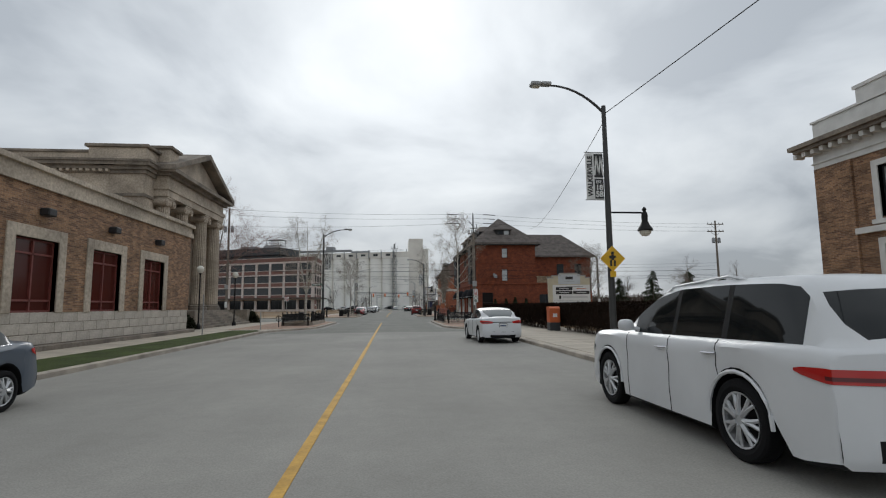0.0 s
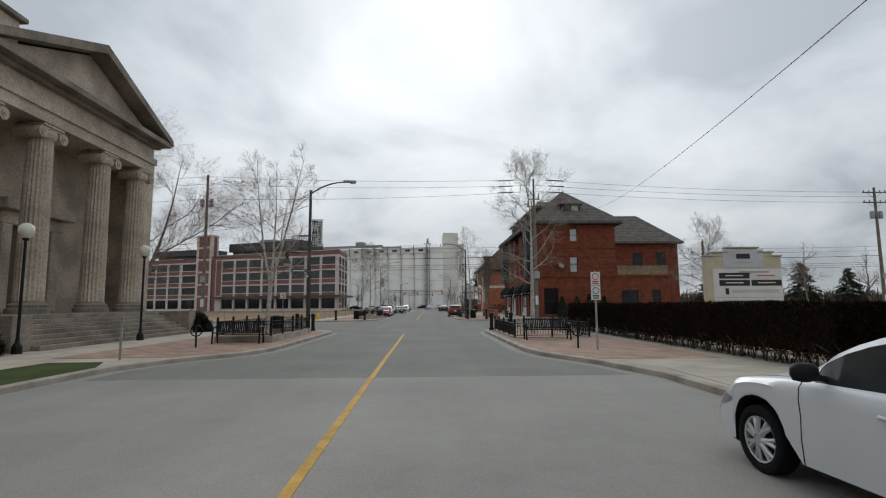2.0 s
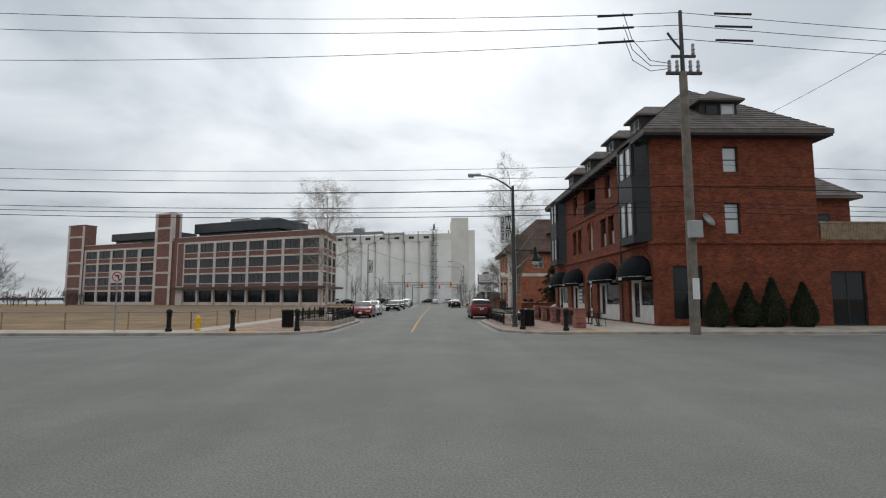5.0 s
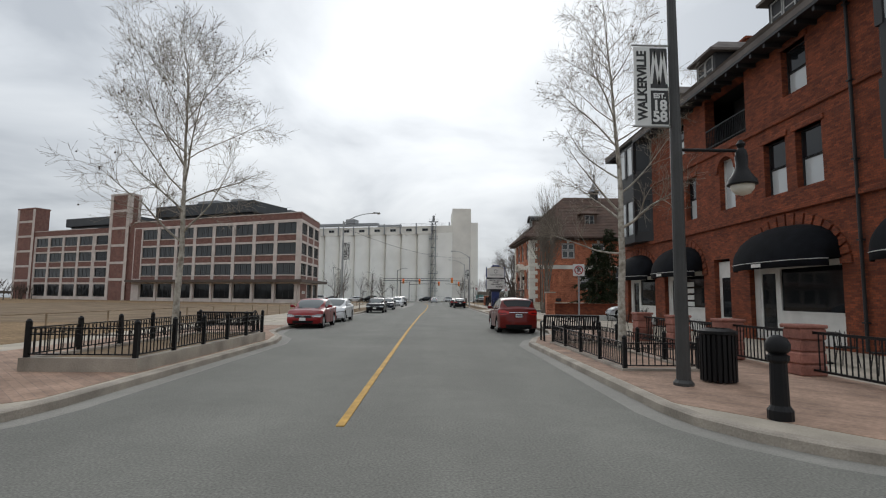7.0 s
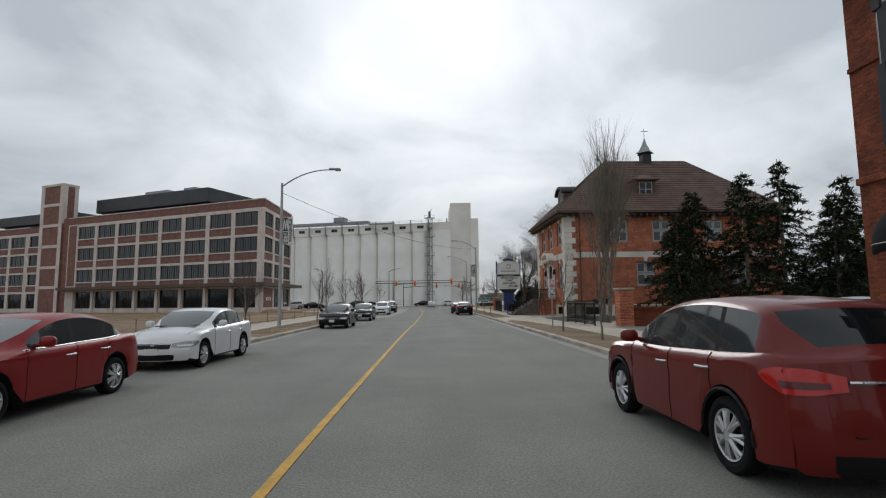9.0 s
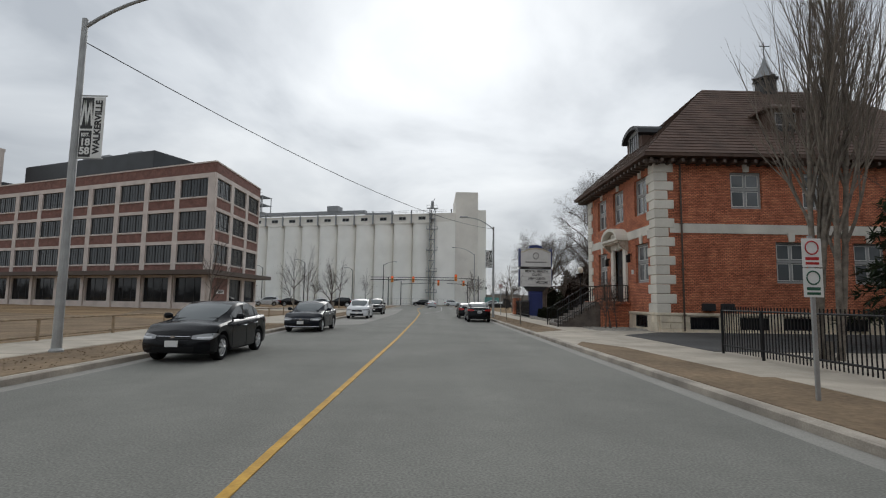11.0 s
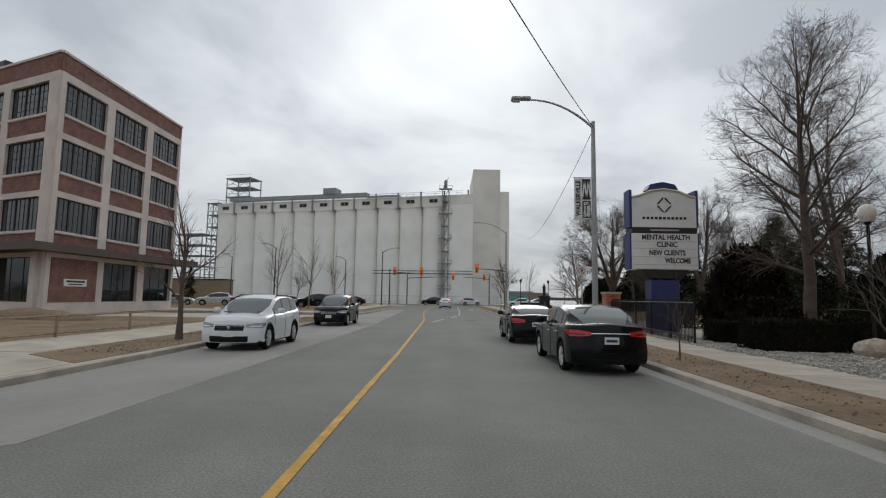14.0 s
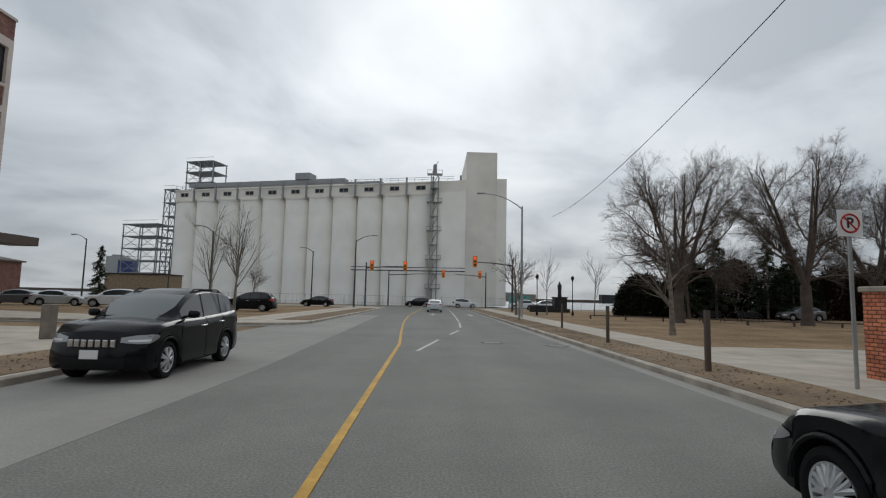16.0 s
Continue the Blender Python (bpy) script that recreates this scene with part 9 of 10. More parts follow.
sign_post((5.8, 38.1, 0.14), 2.65, plate_parking, "white and green parking sign on a thin post")
sign_post((6.08, 91.1, 0.14), 2.93, plate_no_parking, "white no-parking sign on a thin post")
sign_post((7.9, 163.2, 0.14), 3.3, plate_no_parking, "white no-parking sign on a thin post")
sign_post((-15.2, 55.0 + 20.5, 0.14), 2.9, plate_no_turn, "white no-turn sign on a post")
sign_post((6.6, 116.0, 0.14), 2.6, plate_parking, "white and green parking sign on a thin post")
sign_post((-8.8, 36.2, 0.14), 1.2, lambda r, h: None, "thin bare metal sign stake")
sign_post((-10.6, 31.0, 0.14), 2.2, lambda r, h: None, "thin bare metal sign stake")

wsign = thing("crossing_sign", "yellow diamond pedestrian crossing sign on the lamp post", "road sign", (7.3, 18.03, 3.11))
part("plate", boxes((-0.31, 0.31, -0.015, 0.0, -0.31, 0.31), bevel=0.02), M["sign_yellow"], wsign, at=pose(0, 0, 0, 0, 45, 0))
fig = boxes((-0.05, 0.05, -0.022, -0.014, -0.05, 0.14), (-0.12, -0.05, -0.022, -0.014, 0.0, 0.1), (0.05, 0.12, -0.022, -0.014, 0.02, 0.1), (-0.1, -0.03, -0.022, -0.014, -0.25, -0.05), (0.03, 0.1, -0.022, -0.014, -0.25, -0.05))
lathe(fig, [(0.05, 0.15), (0.055, 0.2), (0.03, 0.24)], 8, (0, -0.018, 0))
part("symbol", fig, M["sign_black"], wsign)
part("tab", boxes((-0.1, 0.1, -0.015, 0.0, -0.62, -0.42)), M["sign_yellow"], wsign)

for z, rz, dx in ((3.6, 0, -0.65), (3.25, 90, 0.0)):
    ss = thing("street_name_sign", "green street name sign on the lamp post", "road sign", (-6.8, 50.8, z), rz)
    part("plate", boxes((-1.05, -0.12, -0.01, 0.01, 0, 0.2)), M["sign_green"], ss)
    part("writing_bar", boxes((-0.95, -0.25, -0.014, 0.014, 0.07, 0.14)), M["sign_white"], ss)


def ring_rack(at, rz):
    r = thing("bike_rack", "black post bicycle rack with a ring", "bicycle rack", at, rz, "bicycle racks")
    part("post", tube(B(), [(0, 0, 0), (0, 0, 0.85)], 0.035, 8), M["black_metal"], r)
    part("ring", tube(B(), [(0.2 * math.cos(t), 0, 0.62 + 0.2 * math.sin(t)) for t in np.linspace(0, 2 * math.pi, 19)], 0.025, 6, cap=False), M["black_metal"], r)


ring_rack((-8.6, 40.6, 0.14), 10)
ring_rack((5.35, 38.8, 0.14), 0)
ring_rack((-7.6, 92.0, 0.14), 80)
for k in range(5):
    ring_rack((-15.0 - 1.4 * k, 190 + 0.4 * k, 0.14), 20)
wr = thing("bike_rack", "black wave-shaped bicycle rack", "bicycle rack", (5.9, 92.0, 0.14), -16)
part("frame", tube(B(), [(-0.62, 0, 0), (-0.62, 0, 0.6), (-0.5, 0, 0.74), (0.5, 0, 0.74), (0.62, 0, 0.6), (0.62, 0, 0)], 0.03, 8), M["black_metal"], wr)
for k in range(4):
    part("ring", tube(B(), [(-0.36 + 0.24 * k + 0.11 * math.cos(t), 0, 0.61 + 0.12 * math.sin(t)) for t in np.linspace(0, 2 * math.pi, 15)], 0.018, 5, cap=False), M["black_metal"], wr)

mb = thing("mailbox", "orange-red street mailbox beside the hedge", "mailbox", (8.8, 29.5, 0.14), 0)
part("body", boxes((-0.3, 0.3, -0.3, 0.3, 0.45, 1.15), bevel=0.04), M["orange"], mb)
part("hood", extrude_profile(B(), [(-0.31, 1.12), (0.31, 1.12), (0.31, 1.32), (-0.1, 1.34), (-0.31, 1.24)], -0.3, 0.3, "x"), M["orange"], mb)
part("badge", boxes((-0.12, 0.12, -0.312, -0.3, 0.75, 0.95)), M["sign_white"], mb)
part("plinth", boxes((-0.29, 0.29, -0.29, 0.29, 0, 0.46), bevel=0.02), M["dark_panel"], mb)

hy = thing("fire_hydrant", "yellow fire hydrant at the lot corner", "hydrant", (-11.6, 76.2, 0.14))
part("barrel", lathe(B(), [(0.16, 0), (0.16, 0.06), (0.1, 0.1), (0.1, 0.5), (0.14, 0.52), (0.14, 0.58), (0.09, 0.68), (0.03, 0.74)], 14), M["sign_yellow"], hy)
part("outlet", tube(B(), [(-0.2, 0, 0.38), (0.2, 0, 0.38)], 0.055, 10), M["sign_yellow"], hy)
for x, y in ((-9.0, 75.0), (7.6, 75.1), (-7.6, 53.2), (5.4, 53.2)):
    sheet("tactile_plate", [(x - 0.75, y - 0.3), (x + 0.75, y - 0.3), (x + 0.75, y + 0.3), (x - 0.75, y + 0.3)], 0.150, M["tactile"], "yellow tactile paving plate", "pavement", 0.05)


# ---- signs and plot edges ----
def office_sign():
    r = thing("tenant_sign", "large tan and white tenant sign board behind the hedge", "sign", (15.1, 44.8, 0.13))
    part("board", boxes((-1.85, 1.85, -0.15, 0.15, 1.3, 3.72), (-1.45, 1.45, -0.15, 0.15, 3.72, 3.9), (-0.75, 0.75, -0.15, 0.15, 3.9, 4.12), bevel=0.02), M["sign_tan"], r)
    for x0, x1, z in ((-1.9, -1.42, 3.72), (1.42, 1.9, 3.72), (-1.5, -0.72, 3.9), (0.72, 1.5, 3.9), (-0.8, 0.8, 4.12)):
        part("coping", boxes((x0, x1, -0.2, 0.2, z + 0.002, z + 0.07), bevel=0.012), M["grey_trim"], r)
    part("panel", boxes((-1.5, 1.82, -0.17, -0.15, 1.35, 3.14)), M["sign_white"], r)
    part("header", boxes((-0.98, 0.98, -0.17, -0.15, 3.2, 4.06)), M["sign_pale"], r)
    for x in (-1.4, 1.4):
        part("post", boxes((x - 0.1, x + 0.1, -0.1, 0.1, 0, 1.3)), M["grey_trim"], r)
    part("writing_bar", boxes((-0.33, 0.33, -0.176, -0.17, 3.62, 3.86)), M["sign_black"], r)
    part("header_line", boxes((-0.45, 0.45, -0.176, -0.17, 3.42, 3.445)), M["grey_trim"], r)
    part("writing_bar", boxes((-0.25, 1.2, -0.176, -0.17, 2.86, 3.02)), M["grey_trim"], r)
    for z in (2.34, 2.68):
        for x in (-1.22, 0.32):
            faded = x > 0 and z > 2.5
            p = part("tenant_panel", boxes((x, x + 1.46, -0.18, -0.165, z, z + 0.27)), M["sign_white"] if faded else M["sign_black"], r)
            part("writing_bar", boxes((x + 0.3, x + 1.16, -0.186, -0.178, z + 0.11, z + 0.16)), M["orange"] if faded else M["sign_white"], p)
    part("writing_bar", boxes((-0.95, -0.78, -0.176, -0.17, 1.93, 2.22)), M["sign_black"], r)
    part("writing_bar", boxes((-0.62, 1.6, -0.176, -0.17, 2.0, 2.16)), M["sign_grey"], r)
    part("panel_line", boxes((-1.45, 1.75, -0.174, -0.17, 1.78, 1.795)), M["grey_trim"], r)
    part("writing_bar", boxes((-0.95, 1.65, -0.176, -0.17, 1.52, 1.64)), M["dark_trim"], r)


office_sign()


def clinic_sign():
    r = thing("clinic_sign", "tall blue and white letter-board sign with a domed cap", "sign", (11.1, 160.4, 0.14))
    part("pedestal", boxes((-0.68, 0.68, -0.3, 0.5, 0, 2.6), (-0.5, 0.5, -0.36, -0.3, 0.5, 2.3), bevel=0.02), M["sign_blue"], r)
    part("emblem", boxes((-0.3, 0.3, -0.33, -0.3, 1.1, 1.9), bevel=0.05), M["sign_tan"], r)
    part("arch_foot", extrude_profile(B(), [(-1.2, 3.0), (1.2, 3.0), (0.75, 2.5), (-0.75, 2.5)], -0.3, 0.5, "y"), M["dark_trim"], r)
    part("letter_board", boxes((-1.6, 1.6, -0.35, 0.5, 3.0, 4.75), bevel=0.03), M["sign_white"], r)
    part("board_side", boxes((-1.68, -1.6, -0.3, 0.45, 3.0, 4.75), (1.6, 1.68, -0.3, 0.45, 3.0, 4.75), (-1.66, 1.66, -0.31, 0.45, 4.76, 4.78)), M["sign_blue"], r)
    part("address_strip", boxes((-1.58, 1.58, -0.355, 0.47, 4.79, 5.04)), M["sign_black"], r)
    up = B()
    extrude_profile(up, [(-1.55, 5.05), (1.55, 5.05), (1.55, 6.55), (1.2, 6.62), (0.7, 6.85), (0, 6.95), (-0.7, 6.85), (-1.2, 6.62), (-1.55, 6.55)], -0.35, 0.5, "y")
    part("name_board", up, M["sign_white"], r)
    for x in (-1.68, 1.55):
        part("board_edge", boxes((x, x + 0.13, -0.3, 0.45, 5.05, 6.9)), M["sign_blue"], r)
    cap = B()
    extrude_profile(cap, [(-0.75, 6.95), (0.75, 6.95), (0.6, 7.2), (0, 7.32), (-0.6, 7.2)], -0.25, 0.4, "y")
    part("cap", cap, M["sign_blue"], r)
    di = B()
    for a in range(4):
        t0, t1 = math.pi / 2 * a, math.pi / 2 * (a + 1)
        p0, p1 = Vector((0.36 * math.cos(t0), -0.37, 6.15 + 0.4 * math.sin(t0))), Vector((0.36 * math.cos(t1), -0.37, 6.15 + 0.4 * math.sin(t1)))
        tube(di, [p0.lerp(p1, 0.12), p0.lerp(p1, 0.88)], 0.035, 4)
    part("emblem", di, M["sign_black"], r)
    part("writing_bar", boxes(*[(-1.06 + 0.2 * k, -0.93 + 0.2 * k, -0.362, -0.35, 5.44, 5.56) for k in range(11)]), M["dark_trim"], r)
    part("cornice_trim", tube(B(), [(x, -0.36, z) for x, z in ((-1.55, 6.52), (-1.2, 6.60), (-0.7, 6.83), (0, 6.93), (0.7, 6.83), (1.2, 6.60), (1.55, 6.52))], 0.06, 6), M["sign_tan"], r)
    part("writing_bar", boxes((-0.7, 0.7, -0.362, -0.354, 4.87, 4.95)), M["grey_trim"], r)
    for txt, z, x, w in (("MENTAL HEALTH", 4.55, 0.05, 2.3), ("CLINIC", 4.2, 0.1, 1.0), ("NEW CLIENTS", 3.8, 0.1, 1.75), ("WELCOME", 3.42, 0.6, 1.25)):
        writing("letters", txt, 0.34, M["sign_black"], r, pose(x, -0.356, z, 90, 0, 0), width=w)
    part("letter_rail", boxes(*[(-1.58, 1.58, -0.356, -0.35, z - 0.2, z - 0.185) for z in (4.55, 4.2, 3.8, 3.42)]), M["grey_trim"], r)


clinic_sign()


def rail_fence(name, label, pts, h, material, step=2.4, rails=2, bars=0.0, r0=0.03):
    root = thing(name, label, "fence", (0, 0, 0.13))
    for (ax, ay), (bx, by) in zip(pts, pts[1:]):
        L = math.hypot(bx - ax, by - ay)
        ang = math.degrees(math.atan2(by - ay, bx - ax))
        n = max(1, round(L / step))
        me = mesh_of("post", tube(B(), [(0, 0, 0), (0, 0, h + 0.03)], r0, 6), M[material])
        for i in range(n + 1):
            o = new("post", me)
            o.parent, o.matrix_basis = root, pose(ax + (bx - ax) * i / n, ay + (by - ay) * i / n, 0)
        for j in range(rails):
            z = h - j * (h * 0.8) / max(1, rails - 1) if rails > 1 else h
            part("rail", tube(B(), [(0, 0, z), (L, 0, z)], r0 * 0.7, 6), M[material], root, at=pose(ax, ay, 0, 0, 0, ang))
        if bars:
            bar = mesh_of("baluster", boxes((-0.011, 0.011, -0.011, 0.011, 0.08, h + 0.12)), M[material])
            pieces("baluster", bar, root, [pose(ax, ay, 0, 0, 0, ang) @ pose(u, 0, 0) for u in np.arange(0.05, L, bars)])
    return root


rail_fence("lot_fence", "low tan pipe fence round the empty lot", [(-60, 77.2), (-12.4, 77.2), (-12.4, 118)], 0.85, "wood", 3.2, 1)
rail_fence("lot_fence", "low wooden post fence on the muddy lot", [(-12.2, 121), (-12.2, 160)], 0.7, "wood", 4.0, 2, 0, 0.05)
rail_fence("garden_fence", "black iron garden fence beside the sign", [(9.1, 153.2), (9.75, 164.0)], 1.45, "black_metal", 2.4, 2, 0.12, 0.04)
rail_fence("garden_fence", "dark iron gate fence before the house yard", [(9.4, 117.8), (9.4, 123.5)], 1.3, "black_metal", 2.0, 2, 0.12, 0.04)
rail_fence("yard_fence", "wire fence before the grain silos", [(-70, 262), (30, 256)], 1.8, "galv", 4.0, 2, 0.9)
rail_fence("park_rail", "low timber rail along the park path", [(13.9, 198.3), (23.8, 192.0), (45, 187)], 0.35, "brown_panel", 3.0, 1, 0, 0.08)


def pier(at, w, h, label):
    r = thing("brick_pier", label, "pier", at)
    part("shaft", boxes((-w / 2, w / 2, -w / 2, w / 2, 0, h - 0.12)), M["brick_house"], r)
    part("cap", boxes((-w / 2 - 0.06, w / 2 + 0.06, -w / 2 - 0.06, w / 2 + 0.06, h - 0.12, h), bevel=0.02), M["kerb"], r)
    return r


pier((9.85, 164.4, 0.13), 0.8, 1.95, "brick gate pier with a stone cap")
pier((10.9, 117.3, 0.13), 0.75, 2.1, "brick gate pier with a stone cap")
wl = thing("yard_wall", "low brick yard wall behind parked cars", "wall", (0, 0, 0.13))
part("wall", boxes((11.3, 34, 117.1, 117.5, 0, 0.95), (11.3, 34, 117.0, 117.6, 0.95, 1.05)), M["brick_shop"], wl)

# patio in front of the shops
patio = thing("patio_fence", "black iron patio fence between red brick piers", "fence", (0, 0, 0.13))
for y in (77.6, 80.3, 83.0, 85.7, 88.4):
    rp = random.Random(int(y * 10))
    pr = part("pier", boxes((7.37, 7.83, y - 0.23, y + 0.23, 0, 0.95)), M["sandstone"], patio, "rough pink sandstone pier")
    for z in (0.0, 0.24, 0.48, 0.72):
        j = [rp.uniform(0.0, 0.025) for _ in range(4)]
        part("stone", boxes((7.34 - j[0], 7.86 + j[1], y - 0.26 - j[2], y + 0.26 + j[3], z + 0.006, z + 0.232), bevel=0.03), M["sandstone"], pr)
    part("pier_cap", boxes((7.3, 7.9, y - 0.3, y + 0.3, 0.955, 1.03), bevel=0.02), M["sandstone"], pr)
    if y < 88:
        part("rail", boxes((7.57, 7.63, y + 0.25, y + 2.45, 0.85, 0.9), (7.57, 7.63, y + 0.25, y + 2.45, 0.12, 0.16)), M["black_metal"], patio)
        bar = mesh_of("baluster", boxes((-0.01, 0.01, -0.01, 0.01, 0.12, 0.86)), M["black_metal"])
        pieces("baluster", bar, patio, [pose(7.6, u, 0) for u in np.arange(y + 0.35, y + 2.4, 0.13)])


def cafe_set(x, y, rz):
    t = thing("cafe_table", "small round black metal cafe table", "table", (x, y, 0.14), rz, "patio tables")
    part("tabletop", lathe(B(), [(0.38, 0.70), (0.4, 0.71), (0.4, 0.73), (0.38, 0.74)], 20), M["black_metal"], t)
    part("pedestal", lathe(B(), [(0.22, 0), (0.2, 0.03), (0.035, 0.06), (0.035, 0.7)], 12), M["black_metal"], t)
    for s in (-1, 1):
        c = thing("cafe_chair", "black wire-mesh metal cafe chair", "chair", (x, y + s * 0.75, 0.14), rz + (0 if s < 0 else 180), "patio chairs")
        part("seat", lathe(B(), [(0.2, 0.43), (0.22, 0.44), (0.22, 0.46), (0.02, 0.45)], 16), M["black_metal"], c)
        bk = B()
        for k in range(9):
            a = math.pi * (1.05 + 0.9 * k / 8)
            tube(bk, [(0.22 * math.cos(a), 0.22 * math.sin(a), 0.45), (0.25 * math.cos(a), 0.27 * math.sin(a), 0.84 - 0.1 * abs(k - 4) / 4)], 0.008, 4)
        part("backrest", bk, M["black_metal"], c)
        for a in (45, 135, 225, 315):
            part("leg", tube(B(), [(0.18 * math.cos(radians(a)), 0.18 * math.sin(radians(a)), 0.44), (0.25 * math.cos(radians(a)), 0.25 * math.sin(radians(a)), 0)], 0.012, 5), M["black_metal"], c)


for x, y in ((9.2, 79.5), (9.5, 82.3), (9.0, 86.3), (8.8, 94.2), (9.0, 89.2)):
    cafe_set(x, y, 15 * (x + y))
pot = thing("plant_pot", "grey tub with a spiky plant by the shop door", "plant pot", (11.6, 98.0, 0.14))
part("tub", lathe(B(), [(0.22, 0), (0.28, 0.3), (0.32, 0.6), (0.34, 0.62), (0.28, 0.6)], 14), M["galv"], pot)
lf = Limbs()
rng = random.Random(4)
for _ in range(50):
    a = rng.uniform(0, 6.28)
    lf.leaf(Vector((0, 0, 0.58)), Vector((math.cos(a) * 0.6, math.sin(a) * 0.6, rng.uniform(0.3, 1.2))).normalized(), 0.02, rng.uniform(0.3, 0.55))
o = new("leaves", lf.mesh("leaves", M["bush"]))
o.parent = pot

# gravel bed and lawn by the house, drive
sheet("gravel_bed", [(8.9, 135.2), (12.2, 134.9), (12.2, 138.0), (9.6, 138.3)], 0.152, M["gravel"], "pale gravel bed by the house", "gravel", 0.1)
sheet("gravel_bed_north", [(9.0, 141.6), (12.2, 141.6), (12.2, 156), (10.9, 163.6), (8.9, 163.6)], 0.152, M["gravel"], "pale gravel bed by the house", "gravel", 0.1)
sheet("driveway", [(9.4, 124.0), (34, 124.0), (34, 133.9), (12, 133.9), (9.4, 131.5)], 0.150, M["asphalt_dark"], "dark asphalt drive beside the house", "driveway", 0.1)


def scatter(name, label, category, x0, x1, y0, y1, z, count, size, material, seed):
    """Loose stones or clods lying on the ground, as one mesh."""
    rng = random.Random(seed)
    vs, fs = [], []
    for _ in range(count):
        c = Vector((rng.uniform(x0, x1), rng.uniform(y0, y1), z))
        r = rng.uniform(*size)
        b = len(vs)
        a0 = rng.uniform(0, 6.28)
        for k in range(5):
            a = a0 + 2 * math.pi * k / 5
            vs.append(c + Vector((math.cos(a) * r * rng.uniform(0.8, 1.2), math.sin(a) * r * rng.uniform(0.7, 1.0), -0.01)))
        for k in range(5):
            a = a0 + 2 * math.pi * (k + 0.3) / 5
            vs.append(c + Vector((math.cos(a) * r * 0.65, math.sin(a) * r * 0.6, r * rng.uniform(0.5, 0.8))))
        for k in range(5):
            fs.append((b + k, b + (k + 1) % 5, b + 5 + (k + 1) % 5, b + 5 + k))
        fs.append((b + 5, b + 6, b + 7, b + 8, b + 9))
    me = bpy.data.meshes.new(name)
    me.from_pydata([tuple(v) for v in vs], [], fs)
    me.materials.append(material)
    return tagged(new(name, me), label, category, kind="stuff")


scatter("gravel_stones", "pale crushed limestone by the house", "gravel", 9.1, 12.1, 141.8, 150.6, 0.15, 2600, (0.04, 0.10), M["gravel"], 5)
scatter("gravel_stones", "pale crushed limestone by the house", "gravel", 9.3, 12.1, 135.3, 138.0, 0.15, 900, (0.04, 0.09), M["gravel"], 6)
scatter("gravel_stones", "pale crushed limestone along the iron fence", "gravel", 8.95, 10.6, 150.6, 163.2, 0.15, 1800, (0.04, 0.10), M["gravel"], 11)
scatter("mud_clods", "clods of mud and dead leaves on the verge", "earth", 5.75, 7.3, 136, 200, 0.147, 1500, (0.012, 0.035), M["dirt"], 7)
scatter("mud_clods", "clods of mud and dead leaves on the verge", "earth", -9.2, -7.3, 114, 137, 0.147, 700, (0.012, 0.035), M["dirt"], 8)
scatter("mud_clods", "clods of mud and dead leaves on the verge", "earth", -9.2, -7.3, 148, 171, 0.147, 700, (0.012, 0.035), M["dirt"], 9)
sheet("ground_mud", [(-24.5, 150), (-12.6, 150), (-12.6, 166), (-23, 167), (-34, 170.5)], 0.152, M["dirt"], "bare mud lot before the office building", "ground", 0.1)
sheet("ground_mud_south", [(-60, 100), (-12.6, 96), (-12.6, 138), (-24, 146), (-60, 160)], 0.150, M["dirt"], "patchy bare earth on the empty lot", "ground", 0.1)
heap = B()
rngh = random.Random(14)
for k in range(3):
    bmesh.ops.create_icosphere(heap, subdivisions=3, radius=1.0, matrix=Matrix.Translation((-22.6 + 1.6 * k, 163.6 - 0.5 * k, 0.1)) @ Matrix.Diagonal((1.7, 1.3, 0.6 - 0.1 * k, 1)))
for v in heap.verts:
    v.co += Vector((0, 0, 0.12)) * noise.noise(v.co * 2.2)
tagged(part("earth_mound", heap, M["dirt"], smooth=True), "small heap of dark earth on the lot", "earth mound", kind="stuff")
post_w = thing("timber_post", "thick square weathered timber post", "post", (-11.4, 169.6, 0.14))
part("post", boxes((-0.16, 0.16, -0.16, 0.16, 0, 1.05), bevel=0.03), M["wood_pole"], post_w)
rock = thing("boulder", "pale boulder among the shrubs", "boulder", (12.6, 150.0, 0.14))
bm = B()
bmesh.ops.create_icosphere(bm, subdivisions=2, radius=0.45)
for v in bm.verts:
    v.co = Vector((v.co.x * 1.2, v.co.y, v.co.z * 0.75 + 0.2)) * (1 + 0.18 * noise.noise(v.co * 3))
part("stone", bm, M["limestone"], rock)

# far junction: signals
def signal(at, arm, label, heads=(1.0,)):
    r = thing("traffic_signal", label, "traffic light", at, 0, "traffic signals")
    part("pole", tube(B(), [(0, 0, 0), (0, 0, 6.9)], [0.14, 0.1], 10), M["pole_paint"], r)
    part("mast_arm", tube(B(), [(0, 0, 6.0), (arm * 0.5, 0, 6.3), (arm, 0, 6.4)], [0.09, 0.07, 0.05], 8), M["pole_paint"], r)
    for f in heads:
        x = arm * f
        hd = part("signal_head", boxes((x - 0.3, x + 0.3, -0.25, 0.05, 5.7, 7.2), bevel=0.03), M["signal_amber"], r, "amber-yellow traffic signal head")
        for k, z in enumerate((6.9, 6.45, 6.0)):
            part("lamp", disc_y(B(), (x, -0.26, z), 0.14, 0.03, 14), M["red_light"] if k == 0 else M["plastic_black"], hd)
    return r


